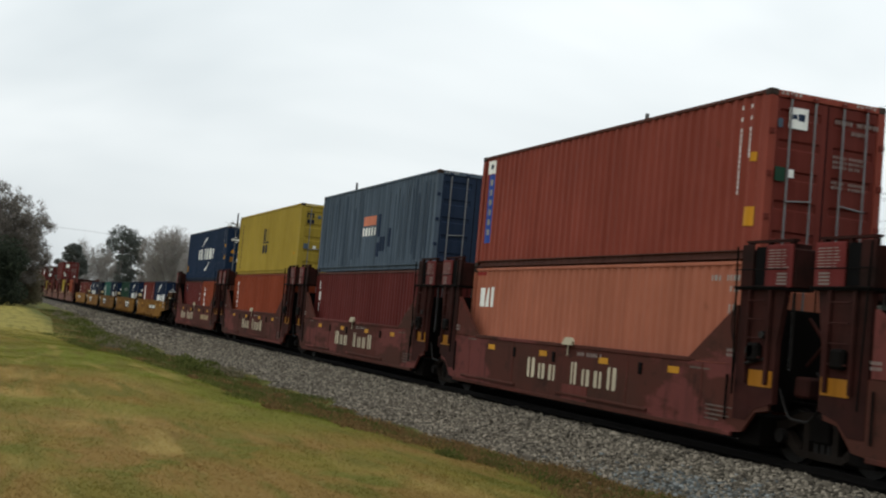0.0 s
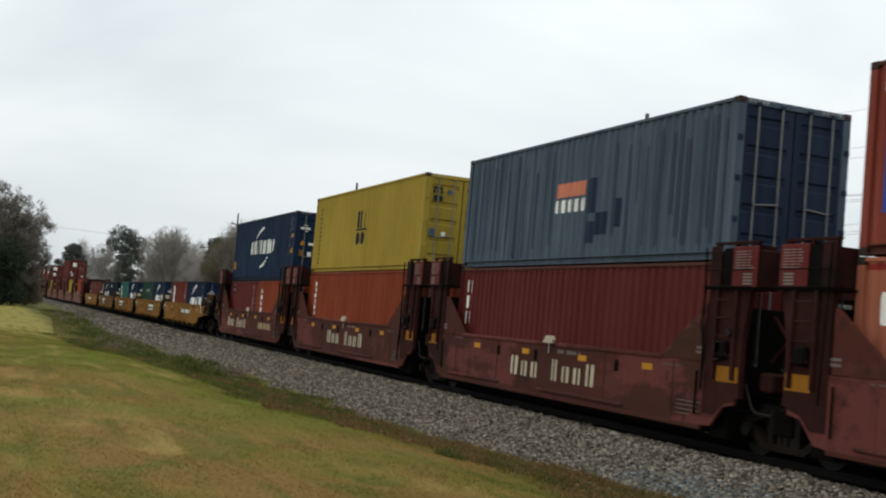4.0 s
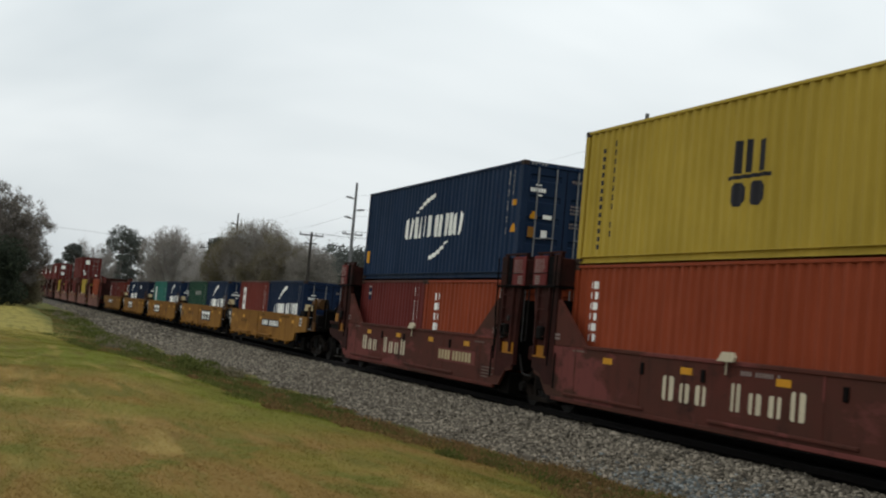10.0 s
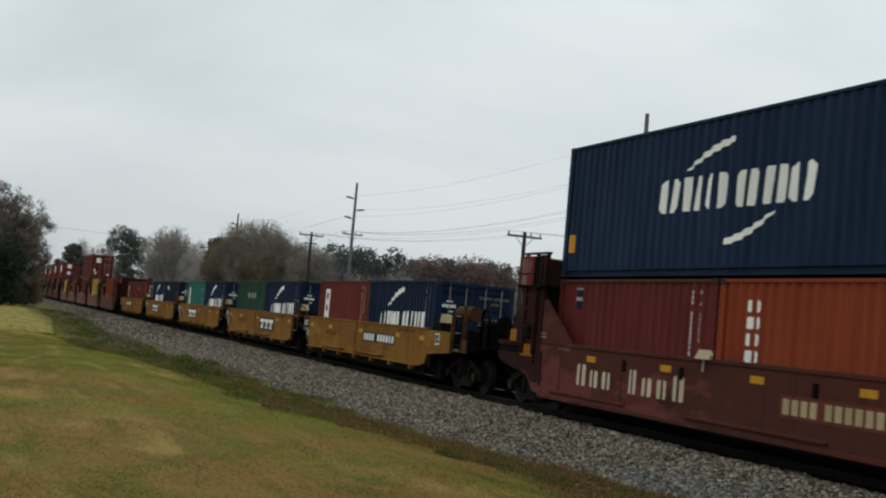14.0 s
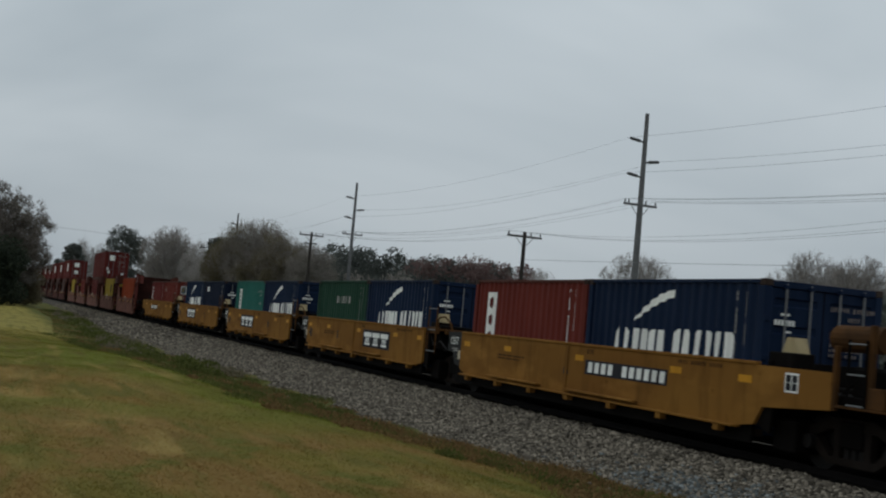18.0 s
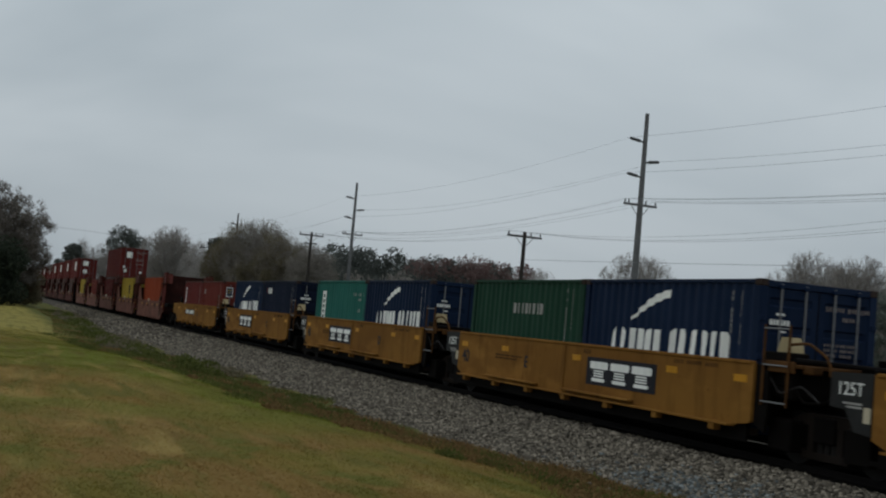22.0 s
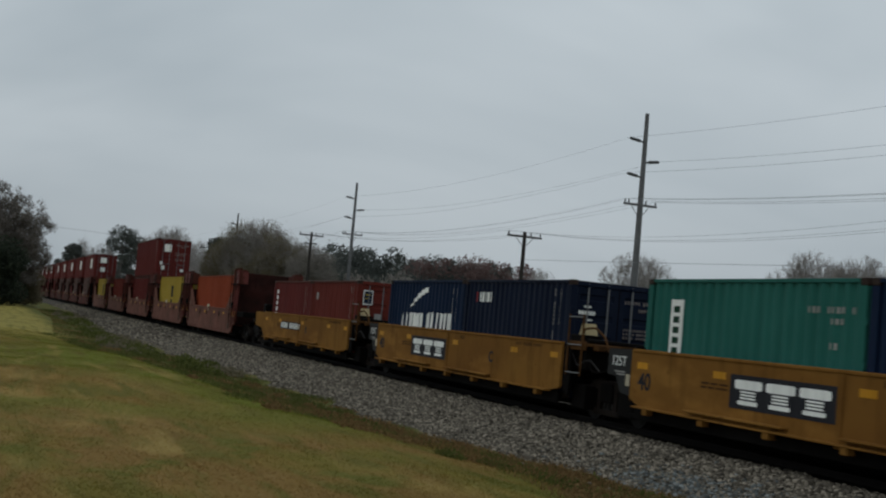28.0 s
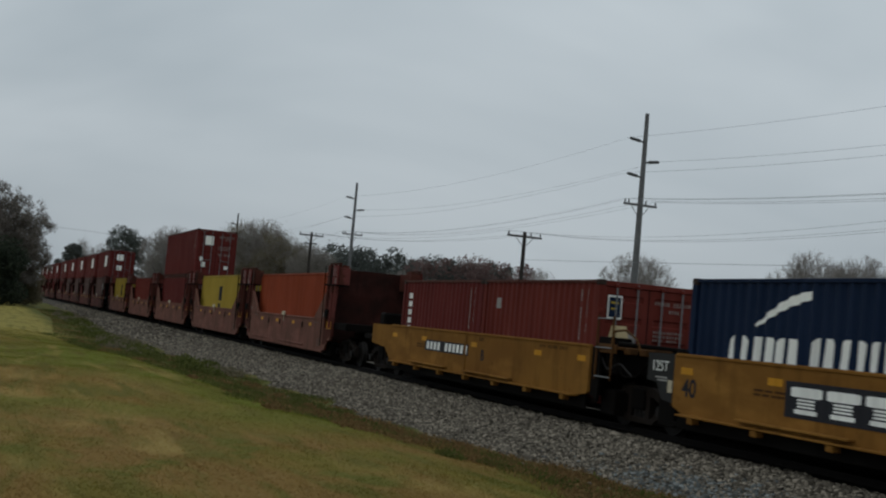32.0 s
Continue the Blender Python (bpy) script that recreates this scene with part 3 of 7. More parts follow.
def open_block(x0, x1, z0, z1, lean=0.0, cut=0.2, flip=False):
    """A plain letter-sized patch: two upright bars with cut corners and a narrow gap between."""
    w = x1 - x0
    g, c = w * 0.30, w * (0.06 + cut * 0.4)
    m = x0 + w * (0.56 if flip else 0.44)
    polys = [[(x0 + c, z0), (m - g / 2, z0), (m - g / 2, z1), (x0 + c, z1), (x0, z1 - c), (x0, z0 + c)],
             [(m + g / 2, z0), (x1 - c, z0), (x1, z0 + c), (x1, z1 - c), (x1 - c, z1), (m + g / 2, z1)]]
    return [[(x + lean * (z - z0), z) for x, z in p] for p in polys]


def block_row(x0, x1, z0, z1, count, gap_at=(), lean=0.0, fill=0.74):
    """A line of plain letter-sized blocks that fills x0..x1."""
    slots = count + 0.5 * len(gap_at)
    step = (x1 - x0) / slots
    out, x = [], x0
    for k in range(count):
        if k in gap_at:
            x += step * 0.5
        out += open_block(x, x + step * fill, z0, z1, lean, 0.2 if k % 2 == 0 else 0.06, k % 2 == 1)
        x += step
    return out


def swoosh(x0, z0, x1, z1, thick, bow=0.16, tail=0.12):
    """A tapering curved stroke, thin at its start and thick at its end."""
    out, n = [], 9
    pts = []
    for i in range(n + 1):
        u = i / n
        x, z = x0 + (x1 - x0) * u, z0 + (z1 - z0) * (u + bow * math.sin(math.pi * u))
        w = thick * (tail + (1 - tail) * math.sin(math.pi * min(1, 0.08 + u * 0.62)))
        pts.append((x, z - w / 2, z + w / 2))
    for (xa, la, ha), (xb, lb, hb) in zip(pts, pts[1:]):
        out.append([(xa, la), (xb, lb), (xb, hb), (xa, ha)])
    return out


def stencil_bars(x0, x1, z_top, lines, pitch=0.11, height=0.06, seed=1):
    r = random.Random(seed)
    out = []
    for k in range(lines):
        z = z_top - k * pitch
        x = x0
        end = x1 - r.uniform(0, 0.35) * (x1 - x0)
        while x < end - 0.05:
            w = min(r.uniform(0.12, 0.34), end - x)
            out.append(rect(x, x + w, z - height, z))
            x += w + 0.05
    return out


def column_blocks(x0, x1, z_top, z_bot, count, fill=0.72):
    step = (z_top - z_bot) / count
    return [p for k in range(count) for p in open_block(x0, x1, z_top - (k + fill) * step, z_top - k * step, 0, 0.12, k % 2 == 1)]


def code_row(x0, x1, z, tall):
    """A line of thin upright code bars."""
    out, x, k = [], x0, 0
    while x < x1:
        out.append(rect(x, x + 0.042, z, z + tall))
        x += 0.17 if k % 11 in (3, 9) else 0.078
        k += 1
    return out


containers = []


def dashes(length, h):
    """Slanted dashes on both ends of the door header."""
    bm = bmesh.new()
    for k in range(5):
        for y in (-1.0 + 0.09 * k, 0.58 + 0.09 * k):
            box(bm, length - 0.006, length - 0.003, y, y + 0.045, h - 0.085, h - 0.035)
    return bm


def container(x, z, length, h, mat, label, marks=(), door_mat=None, door_marks=(), category="shipping container"):
    """A steel box: x is its left end on the train at the clip's start, z its floor above the rails."""
    thing = tagged(new("shipping_container"), label, category, group="containers on the train")
    key = (round(length, 1), round(h, 2))
    dm = door_mat or mat
    rail = BROWN_RAIL if mat in (LIGHT_RED, RED, DARK_RED) else mat
    L = length
    for side in (-1, 1):
        part("side_panel", kept(("side_panel", mat, key, side), lambda: corrugated(0.16, L - 0.16, 0.155, h - 0.06, side)), mat, thing)
        ya, yb = sorted((side * HALF, side * (HALF - 0.07)))
        part("top_rail", kept(("top_rail", rail, key, side), lambda: block(0.17, L - 0.17, ya, yb, h - 0.075, h - 0.012, 0.006)), rail, thing)
        part("bottom_rail", kept(("bottom_rail", rail, key, side), lambda: bottom_channel(L, side)), rail, thing)
        for x0, x1 in ((0.004, 0.162), (L - 0.162, L - 0.004)):
            yc, yd = sorted((side * (HALF - 0.004), side * (HALF - 0.16)))
            part("corner_post", kept(("corner_post", mat, key, side, x0), lambda: block(x0, x1, yc, yd, 0.118, h - 0.118, 0.008)), mat, thing)
            for z0 in (0.0, h - 0.118):
                yc, yd = sorted((side * HALF, side * (HALF - 0.162)))
                part("corner_casting", kept(("corner_casting", CASTING, key, side, x0, z0), lambda: block(x0 - 0.004, x1 + 0.004, yc, yd, z0, z0 + 0.118, 0.012)), CASTING, thing, "dark steel corner casting")
        door = part("door", kept(("door", dm, key, side), lambda: door_leaf(h, side)), dm, thing, at=pose(L, 0, 0))
        for hz in (0.25, 0.5, 0.75):
            part("hinge", kept(("hinge", dm, key, side, hz), lambda: block(-0.02, 0.02, *sorted((side * 1.10, side * 1.21)), h * hz - 0.05, h * hz + 0.05, 0.008)), dm, door)
        for y in (0.30, 0.80):
            rod = part("locking_rod", kept(("locking_rod", ROD_STEEL, key, side, y), lambda: bar((0.02, side * y, 0.1), (0.02, side * y, h - 0.06), 0.018, 6)), ROD_STEEL, door, "galvanised steel locking rod")
            for z0 in (h - 0.15, 0.09):
                part("cam_keeper", kept(("cam_keeper", dm, key, side, y, z0), lambda: block(-0.01, 0.04, side * y - 0.05, side * y + 0.05, z0, z0 + 0.08, 0.01)), dm, door)
        part("handle", kept(("handle", ROD_STEEL, key, side), lambda: bar((0.045, side * 0.30, 1.05), (0.045, side * 0.82, 1.0), 0.016, 6)), ROD_STEEL, door, "galvanised steel door handle")
    part("roof", kept(("roof", mat, key), lambda: roof_sheet(L, h)), mat, thing)
    part("front_panel", kept(("front_panel", mat, key), lambda: end_wall(h)), mat, thing)
    part("floor", kept(("floor", mat, key), lambda: block(0.05, L - 0.05, -1.14, 1.14, 0.03, 0.15)), mat, thing)
    for nm, x0, x1 in (("front_header", 0.006, 0.12), ("door_header", L - 0.12, L - 0.006)):
        part(nm, kept((nm, mat, key), lambda: block(x0, x1, -1.06, 1.06, h - 0.125, h - 0.014, 0.006)), mat, thing)
    for nm, x0, x1 in (("front_sill", 0.006, 0.12), ("door_sill", L - 0.12, L - 0.006)):
        part(nm, kept((nm, mat, key), lambda: block(x0, x1, -1.06, 1.06, 0.014, 0.16, 0.006)), mat, thing)
    gasket = part("door_gasket", kept(("door_gasket", GASKET_AND_OPENING, key), lambda: block(L - 0.05, L - 0.028, -0.014, 0.014, 0.17, h - 0.14)), GASKET_AND_OPENING, thing, "black rubber door gasket")
    if h > 2.7:
        part("hazard_stripes", kept(("hazard_stripes", DIM_WHITE, key), lambda: dashes(L, h)), DIM_WHITE, thing, "worn pale hazard dashes on the header")["kind"] = "stuff"
    for layer, (m, note, pieces) in enumerate(marks):
        if "codes" in note or "small" in note:
            part("code_lettering", painted_side(pieces, layer), m, thing, note)["kind"] = "stuff"
            continue
        for piece in pieces:
            shape = piece if isinstance(piece[0][0], (tuple, list)) else [piece]
            part("marking", painted_side(shape, layer), m, thing, note)
    for layer, (m, note, rects) in enumerate(door_marks):
        proud = L + 0.004 + 0.002 * layer
        if "rows" in note or "small" in note:
            bm = bmesh.new()
            for y0, y1, z0, z1 in rects:
                box(bm, L, proud, y0, y1, z0, z1)
            part("code_lettering", bm, m, thing, note)["kind"] = "stuff"
            continue
        for y0, y1, z0, z1 in rects:
            part("door_marking", block(L, proud, y0, y1, z0, z1), m, thing, note)
    containers.append((thing, x, z))
    return thing


def codes(length, h, seed=1):
    """Two upright columns of small code bars near the door end."""
    r = random.Random(seed)
    out = []
    for x in (length - 0.78, length - 0.52):
        z = h - 0.22
        low = h - (1.1 if x > length - 0.6 else 1.75)
        while z > low:
            out.append(rect(x, x + 0.035, z - 0.07, z))
            z -= 0.09 if r.random() < 0.9 else 0.2
    return out


def door_codes(h, seed=1):
    """Small upright bars in the rows of a box's number and weights."""
    r = random.Random(seed)
    out = []
    rows = [(h - 0.36, 0.14, 0.52, 0.085), (h - 0.36, 0.60, 1.02, 0.085), (h - 0.52, 0.50, 0.76, 0.075)]
    rows += [(h - 0.98 - 0.085 * k, a, b, 0.055) for k in range(3) for a, b in ((0.14, 0.40), (0.48, 0.86 - 0.08 * k))]
    rows += [(h - 1.42 - 0.085 * k, a, b, 0.055) for k in range(2) for a, b in ((0.14, 0.36), (0.50, 0.84))]
    for z, y, end, tall in rows:
        while y < end:
            w = r.uniform(0.022, 0.034)
            out.append((y, y + w, z - tall * r.uniform(0.8, 1.0), z))
            y += w + r.uniform(0.030, 0.046)
    return out


FLOOR = 0.337
HC, STD, L40, L20 = 2.896, 2.591, 12.192, 6.058
LOW_TOP, HIGH_TOP = FLOOR + STD + 0.04, FLOOR + HC + 0.02


def navy_marks(length, h):
    """White blocks between two white strokes, as on the navy boxes."""
    return [(WHITE, "white plain letter-sized blocks", block_row(3.90, 6.15, 1.21, 1.85, 3, (), 0.08, 0.82) + block_row(6.36, 8.55, 1.20, 1.84, 3, (), 0.08, 0.82)),
            (WHITE, "white curved stroke", [swoosh(4.80, 1.98, 6.22, 2.42, 0.13), swoosh(7.46, 1.08, 6.12, 0.60, 0.13)]),
            (DIM_WHITE, "upright columns of white codes", codes(length, h, 5))]


def low_navy_marks():
    return [(WHITE, "white plain letter-sized blocks", block_row(1.20, 3.14, 0.98, 1.62, 3, (), 0.06, 0.82) + block_row(3.36, 5.30, 0.98, 1.66, 3, (), 0.06, 0.82)),
            (WHITE, "white curved stroke", [swoosh(1.95, 1.80, 3.30, 2.32, 0.16)]),
            (DIM_WHITE, "upright columns of white codes", codes(L20, STD, 8))]


# --- first brown-red set
container(-13.28, FLOOR, L40, HC, RED, "red-brown corrugated steel shipping container in a brown well car")
container(-13.28, HIGH_TOP, L40, HC, SLATE, "slate-blue corrugated shipping container stacked on a red one")

container(-28.67, FLOOR, L40, HC, SALMON, "faded salmon-pink corrugated shipping container with white logo shapes",
          [(LOGO_RED, "small red paint stripe", [rect(0.18, 0.78, 2.70, 2.79)]), (WHITE, "white logo blocks", [soft_block(0.50, 0.84, 1.90, 2.38), rect(0.90, 1.08, 1.90, 2.38, 0.1), rect(1.20, 1.38, 1.90, 2.40)]),
           (DIM_WHITE, "small white code bars", code_row(10.85, 11.90, 2.55, 0.10) + code_row(11.35, 11.62, 2.36, 0.10) + code_row(11.42, 11.56, 1.98, 0.16))])
# Doors take the darker red so that the end looks shaded.
container(-28.67, HIGH_TOP, L40, HC, LIGHT_RED, "red-brown corrugated shipping container with a blue vertical sign",
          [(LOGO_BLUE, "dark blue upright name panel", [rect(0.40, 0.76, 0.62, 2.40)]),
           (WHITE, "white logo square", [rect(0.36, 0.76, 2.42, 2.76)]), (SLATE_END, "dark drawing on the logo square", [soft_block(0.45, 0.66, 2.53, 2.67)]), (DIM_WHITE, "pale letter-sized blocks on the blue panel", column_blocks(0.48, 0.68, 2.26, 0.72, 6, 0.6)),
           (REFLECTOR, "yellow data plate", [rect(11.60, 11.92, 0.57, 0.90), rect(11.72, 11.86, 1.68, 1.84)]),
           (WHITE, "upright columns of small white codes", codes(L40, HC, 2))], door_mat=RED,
          door_marks=[(WHITE, "white square sign with grey picture", [(-0.82, -0.44, 2.26, 2.62)]), (SLATE_END, "dark drawing on the sign", [(-0.76, -0.66, 2.42, 2.50), (-0.64, -0.50, 2.40, 2.52)]),
                      (STENCIL_GREY, "rows of small white code bars", door_codes(HC, 4)),
                      (WHITE, "white warning triangle plate", [(-0.80, -0.66, 1.42, 1.56)]),
                      (SLATE, "small blue-grey sticker", [(-1.04, -0.95, 2.25, 2.40)]),
                      (GREEN, "dull green data plate", [(-1.04, -0.84, 1.34, 1.58)])])

container(-44.12, FLOOR, L40, HC, DARK_RED, "dark red corrugated shipping container with white upright letter shapes",
          [(WHITE, "white upright letter-sized blocks", column_blocks(0.55, 0.82, 2.58, 1.36, 3, 0.8))])
container(-44.12, HIGH_TOP, L40, HC, SLATE, "weathered slate-blue shipping container with dark repair patches",
          [(LOGO_ORANGE, "orange logo block", [rect(5.36, 6.72, 1.52, 1.84)]),
           (WHITE, "white block-letter shapes", block_row(5.34, 6.80, 1.17, 1.46, 5)),
           (SLATE_END, "dull blue over-painted patches", [rect(6.80, 7.20, 1.1, 1.86), rect(7.25, 7.72, 0.62, 1.1), rect(6.80, 7.2, 0.45, 0.92), rect(8.05, 8.3, 0.75, 1.35)]),
           (SLATE_STREAK, "dull blue streak", [rect(9.6, 9.8, 0.3, 2.6), rect(10.6, 10.72, 0.3, 2.3), rect(2.05, 2.25, 0.4, 2.7), rect(3.1, 3.2, 0.2, 2.7), rect(11.1, 11.22, 0.3, 2.6), rect(11.5, 11.58, 0.3, 2.65), rect(10.1, 10.18, 0.9, 2.5), rect(8.8, 8.9, 1.2, 2.6), rect(1.3, 1.4, 0.3, 2.6), rect(4.2, 4.28, 0.4, 2.2)] + [rect(a, a + 0.05 + 0.03 * (k % 3), 0.2 + 0.13 * (k % 4), 2.75 - 0.11 * (k % 5)) for k, a in enumerate((0.6, 0.95, 1.75, 2.6, 3.6, 4.65, 5.05, 7.9, 8.45, 9.2, 10.35, 11.35, 11.8))])],
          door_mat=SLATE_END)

container(-59.68, FLOOR, L40, HC, ORANGE, "orange-brown corrugated shipping container with white upright letter shapes",
          [(WHITE, "white upright letter-sized blocks", column_blocks(0.72, 1.02, 2.54, 1.22, 6)),
           (DIM_WHITE, "upright columns of small white codes", codes(L40, HC, 6))])
container(-59.68, HIGH_TOP, L40, HC, YELLOW, "mustard-yellow corrugated shipping container with black logo blocks",
          [(BLACK, "black logo blocks", [rect(5.58, 5.78, 1.50, 2.08), rect(5.92, 6.12, 1.50, 2.08), rect(6.26, 6.46, 1.50, 2.04), rect(5.40, 6.62, 1.40, 1.47),
                                       soft_block(5.54, 5.94, 0.92, 1.34), soft_block(6.08, 6.48, 0.92, 1.34)]),
           (BLACK, "upright column of small black bars", [rect(0.84, 0.93, 2.44 - 0.17 * k - 0.10, 2.44 - 0.17 * k) for k in range(13)] + [rect(1.26, 1.36, 2.58 - 0.19 * k - 0.12, 2.58 - 0.19 * k) for k in range(11) if k != 8]),
           (REFLECTOR, "yellow data plate", [rect(11.25, 11.56, 0.78, 0.88)])],
          door_marks=[(BLACK, "black logo blocks", [(-0.96, -0.66, 2.44, 2.50), (-0.96, -0.90, 2.30, 2.44), (-0.84, -0.78, 2.30, 2.44), (-0.72, -0.66, 2.30, 2.44), (-0.94, -0.82, 2.08, 2.24), (-0.76, -0.64, 2.08, 2.24)]),
                      (SLATE, "round grey-blue sticker", [(-0.50, -0.36, 2.30, 2.44)]),
                      (SLATE, "grey data plate", [(-1.0, -0.82, 1.02, 1.24)]),
                      (WHITE, "white warning triangle plate", [(-0.60, -0.48, 1.05, 1.17)]),
                      (BLACK, "rows of small black code bars", door_codes(HC, 9))])

container(-74.99, FLOOR, L20, STD, DARK_RED, "short dark red corrugated shipping container in a brown well car",
          [(WHITE, "white upright code columns", codes(L20, STD, 11)), (NAVY, "small dark blue logo panel", [rect(0.78, 1.12, 1.95, 2.34)]),
           (DIM_WHITE, "white logo stripe", [rect(0.84, 1.06, 2.12, 2.2), rect(0.78, 1.12, 2.36, 2.4)])])
container(-74.99 + 6.13, FLOOR, L20, STD, ORANGE, "short orange-brown corrugated shipping container with white upright letters",
          [(WHITE, "white upright letter-sized blocks", column_blocks(0.82, 1.18, 2.22, 1.1, 4)), (DIM_WHITE, "upright columns of small white codes", codes(L20, STD, 12))])
container(-74.99, LOW_TOP, L40, HC, LIGHT_NAVY, "navy-blue corrugated shipping container with white strokes and blocks",
          navy_marks(L40, HC) + [(REFLECTOR, "yellow plate or triangle", [rect(0.28, 0.56, 0.54, 0.93), rect(11.70, 11.84, 1.80, 1.94), [(11.66, 1.14), (11.94, 1.14), (11.80, 1.36)]])],
          door_marks=[(WHITE, "small white logo shapes", [(-0.98 + 0.07 * k, -0.93 + 0.07 * k, 2.14, 2.24) for k in range(6)] + [(-0.85, -0.70, 2.30, 2.33), (-0.80, -0.66, 2.05, 2.08)]),
                      (WHITE, "white oval and round plates", [(-0.60, -0.36, 1.50, 1.60), (-0.62, -0.46, 1.02, 1.22)]),
                      (REFLECTOR, "yellow warning triangle", [(-0.95, -0.76, 1.48, 1.58), (-0.90, -0.81, 1.58, 1.66)]),
                      (CAR_YELLOW, "dull yellow data plate", [(-0.98, -0.80, 1.02, 1.28)]),
                      (STENCIL_GREY, "rows of small white code bars", door_codes(HC, 15))])

# --- ochre-yellow set
NAVY20 = "short navy-blue shipping container with white block shapes in a yellow car"
navy_doors = [(WHITE, "small white logo shapes", [(-1.0 + 0.07 * k, -0.95 + 0.07 * k, 1.84, 1.93) for k in range(6)] + [(-0.88, -0.7, 2.0, 2.04), (-0.8, -0.66, 1.72, 1.75)]),
              (STENCIL_GREY, "rows of small white code bars", door_codes(STD, 21)),
              (WHITE, "white oval plate", [(-0.6, -0.36, 0.95, 1.05)])]
container(-94.79, FLOOR, L20, STD, RED, "short dull-red shipping container with a white upright sign",
          [(WHITE, "white upright name panel", [rect(0.84, 1.28, 0.9, 2.27)]), (DARK_RED, "dark letter-sized blocks", [soft_block(0.93, 1.19, 1.86, 2.16), soft_block(0.93, 1.19, 1.44, 1.72), soft_block(0.93, 1.19, 1.02, 1.30)]),
           (WHITE, "upright columns of small white codes", codes(L20, STD, 22))])
container(-88.66, FLOOR, L20, STD, NAVY, NAVY20, low_navy_marks(), None, navy_doors)
container(-110.02, FLOOR, L20, STD, GREEN, "short dark green shipping container with pale letter blocks",
          [(DIM_WHITE, "pale letter-sized blocks", block_row(2.45, 4.1, 1.78, 2.03, 7)), (DIM_WHITE, "upright columns of small white codes", codes(L20, STD, 23))])
container(-110.02 + 6.13, FLOOR, L20, STD, NAVY, NAVY20, low_navy_marks(), None, navy_doors)
container(-125.32, FLOOR, L20, STD, TEAL, "short teal-green shipping container with a white upright sign",
          [(WHITE, "white upright name panel", [rect(0.84, 1.22, 0.95, 2.2)]), (GREEN, "dark letter-sized blocks", [rect(0.92, 1.14, 2.08 - 0.19 * k - 0.12, 2.08 - 0.19 * k) for k in range(6)]),
           (DIM_WHITE, "small pale code bars", code_row(4.75, 5.85, 2.05, 0.10) + code_row(5.3, 5.6, 1.88, 0.09) + code_row(5.3, 5.45, 1.5, 0.10))])
container(-125.32 + 6.13, FLOOR, L20, STD, NAVY, NAVY20, low_navy_marks(), None, navy_doors)
container(-140.7, FLOOR, L20, STD, NAVY, NAVY20, low_navy_marks(), None, navy_doors)
container(-140.7 + 6.13, FLOOR, L20, STD, DEEP_NAVY, "short deep-navy shipping container with small white and red logo blocks",
          [(WHITE, "small white logo blocks", block_row(0.95, 1.8, 2.02, 2.27, 4)), (LOGO_RED, "small red logo bar", [rect(0.70, 0.88, 2.02, 2.27)]),
           (DIM_WHITE, "upright columns of small white codes", codes(L20, STD, 25)), (REFLECTOR, "small amber plate", [rect(5.52, 5.66, 0.98, 1.16)])], None, navy_doors)
container(-156.32, FLOOR, L20, STD, DARK_RED, "short dark red shipping container beside a brighter red one",
          [(WHITE, "white upright letter bars", [rect(0.55, 0.72, 2.2 - 0.24 * k - 0.16, 2.2 - 0.24 * k) for k in range(6)]), (DIM_WHITE, "upright columns of small white codes", codes(L20, STD, 26))])
container(-156.32 + 6.13, FLOOR, L20, STD, RED, "short red shipping container with a blue and yellow door sign",
          [(DIM_WHITE, "small white logo mark", [rect(0.86, 1.06, 1.88, 2.14)]), (DIM_WHITE, "upright columns of small white codes", codes(L20, STD, 27))],
          door_marks=[(WHITE, "white sign border", [(-1.0, -0.66, 1.78, 2.28)]), (NAVY, "dark blue sign with pale stripes", [(-0.97, -0.69, 1.82, 2.24)]), (YELLOW, "yellow sign stripe", [(-0.93, -0.74, 2.10, 2.15), (-0.93, -0.80, 1.98, 2.02)]), (STENCIL_GREY, "rows of small white code bars", door_codes(STD, 28)),
                      (DIM_WHITE, "pale data plate", [(-0.55, -0.32, 1.2, 1.5)])])

# --- second brown-red set and the far wagons
container(-175.87, FLOOR, L40, HC, ORANGE, "orange-brown corrugated shipping container, nothing stacked on it", [(WHITE, "white code columns", codes(L40, HC, 31))])
container(-191.17, FLOOR, L40, HC, YELLOW, "mustard-yellow shipping container with black logo, nothing stacked above",
          [(BLACK, "black logo blocks", [rect(5.2, 5.96, 1.55, 2.3), rect(5.12, 5.9, 0.95, 1.4)])])
container(-206.77, FLOOR, L40, HC, DARK_RED, "dark red shipping container under a red one", [(DIM_WHITE, "white code columns", codes(L40, HC, 32))])
container(-206.77, HIGH_TOP, L40, HC, DARK_RED, "dark red shipping container stacked high, white codes on doors", [(DIM_WHITE, "white code columns", codes(L40, HC, 33))],
          door_marks=[(WHITE, "white square sign", [(-0.7, -0.2, 1.95, 2.5)]), (DIM_WHITE, "rows of white code bars", door_codes(HC, 34)), (WHITE, "white plate", [(-0.95, -0.75, 0.95, 1.2), (-0.85, -0.6, 0.6, 0.9), (0.55, 0.8, 0.55, 0.75)])])
container(-222.37, FLOOR, L40, HC, RED, "red-brown shipping container, nothing stacked on it")
container(-237.77, FLOOR, L40, HC, YELLOW, "mustard-yellow shipping container with black logo blocks",
          [(BLACK, "black logo blocks", [rect(5.2, 5.96, 1.3, 2.3), rect(5.12, 5.9, 0.75, 1.2)])])
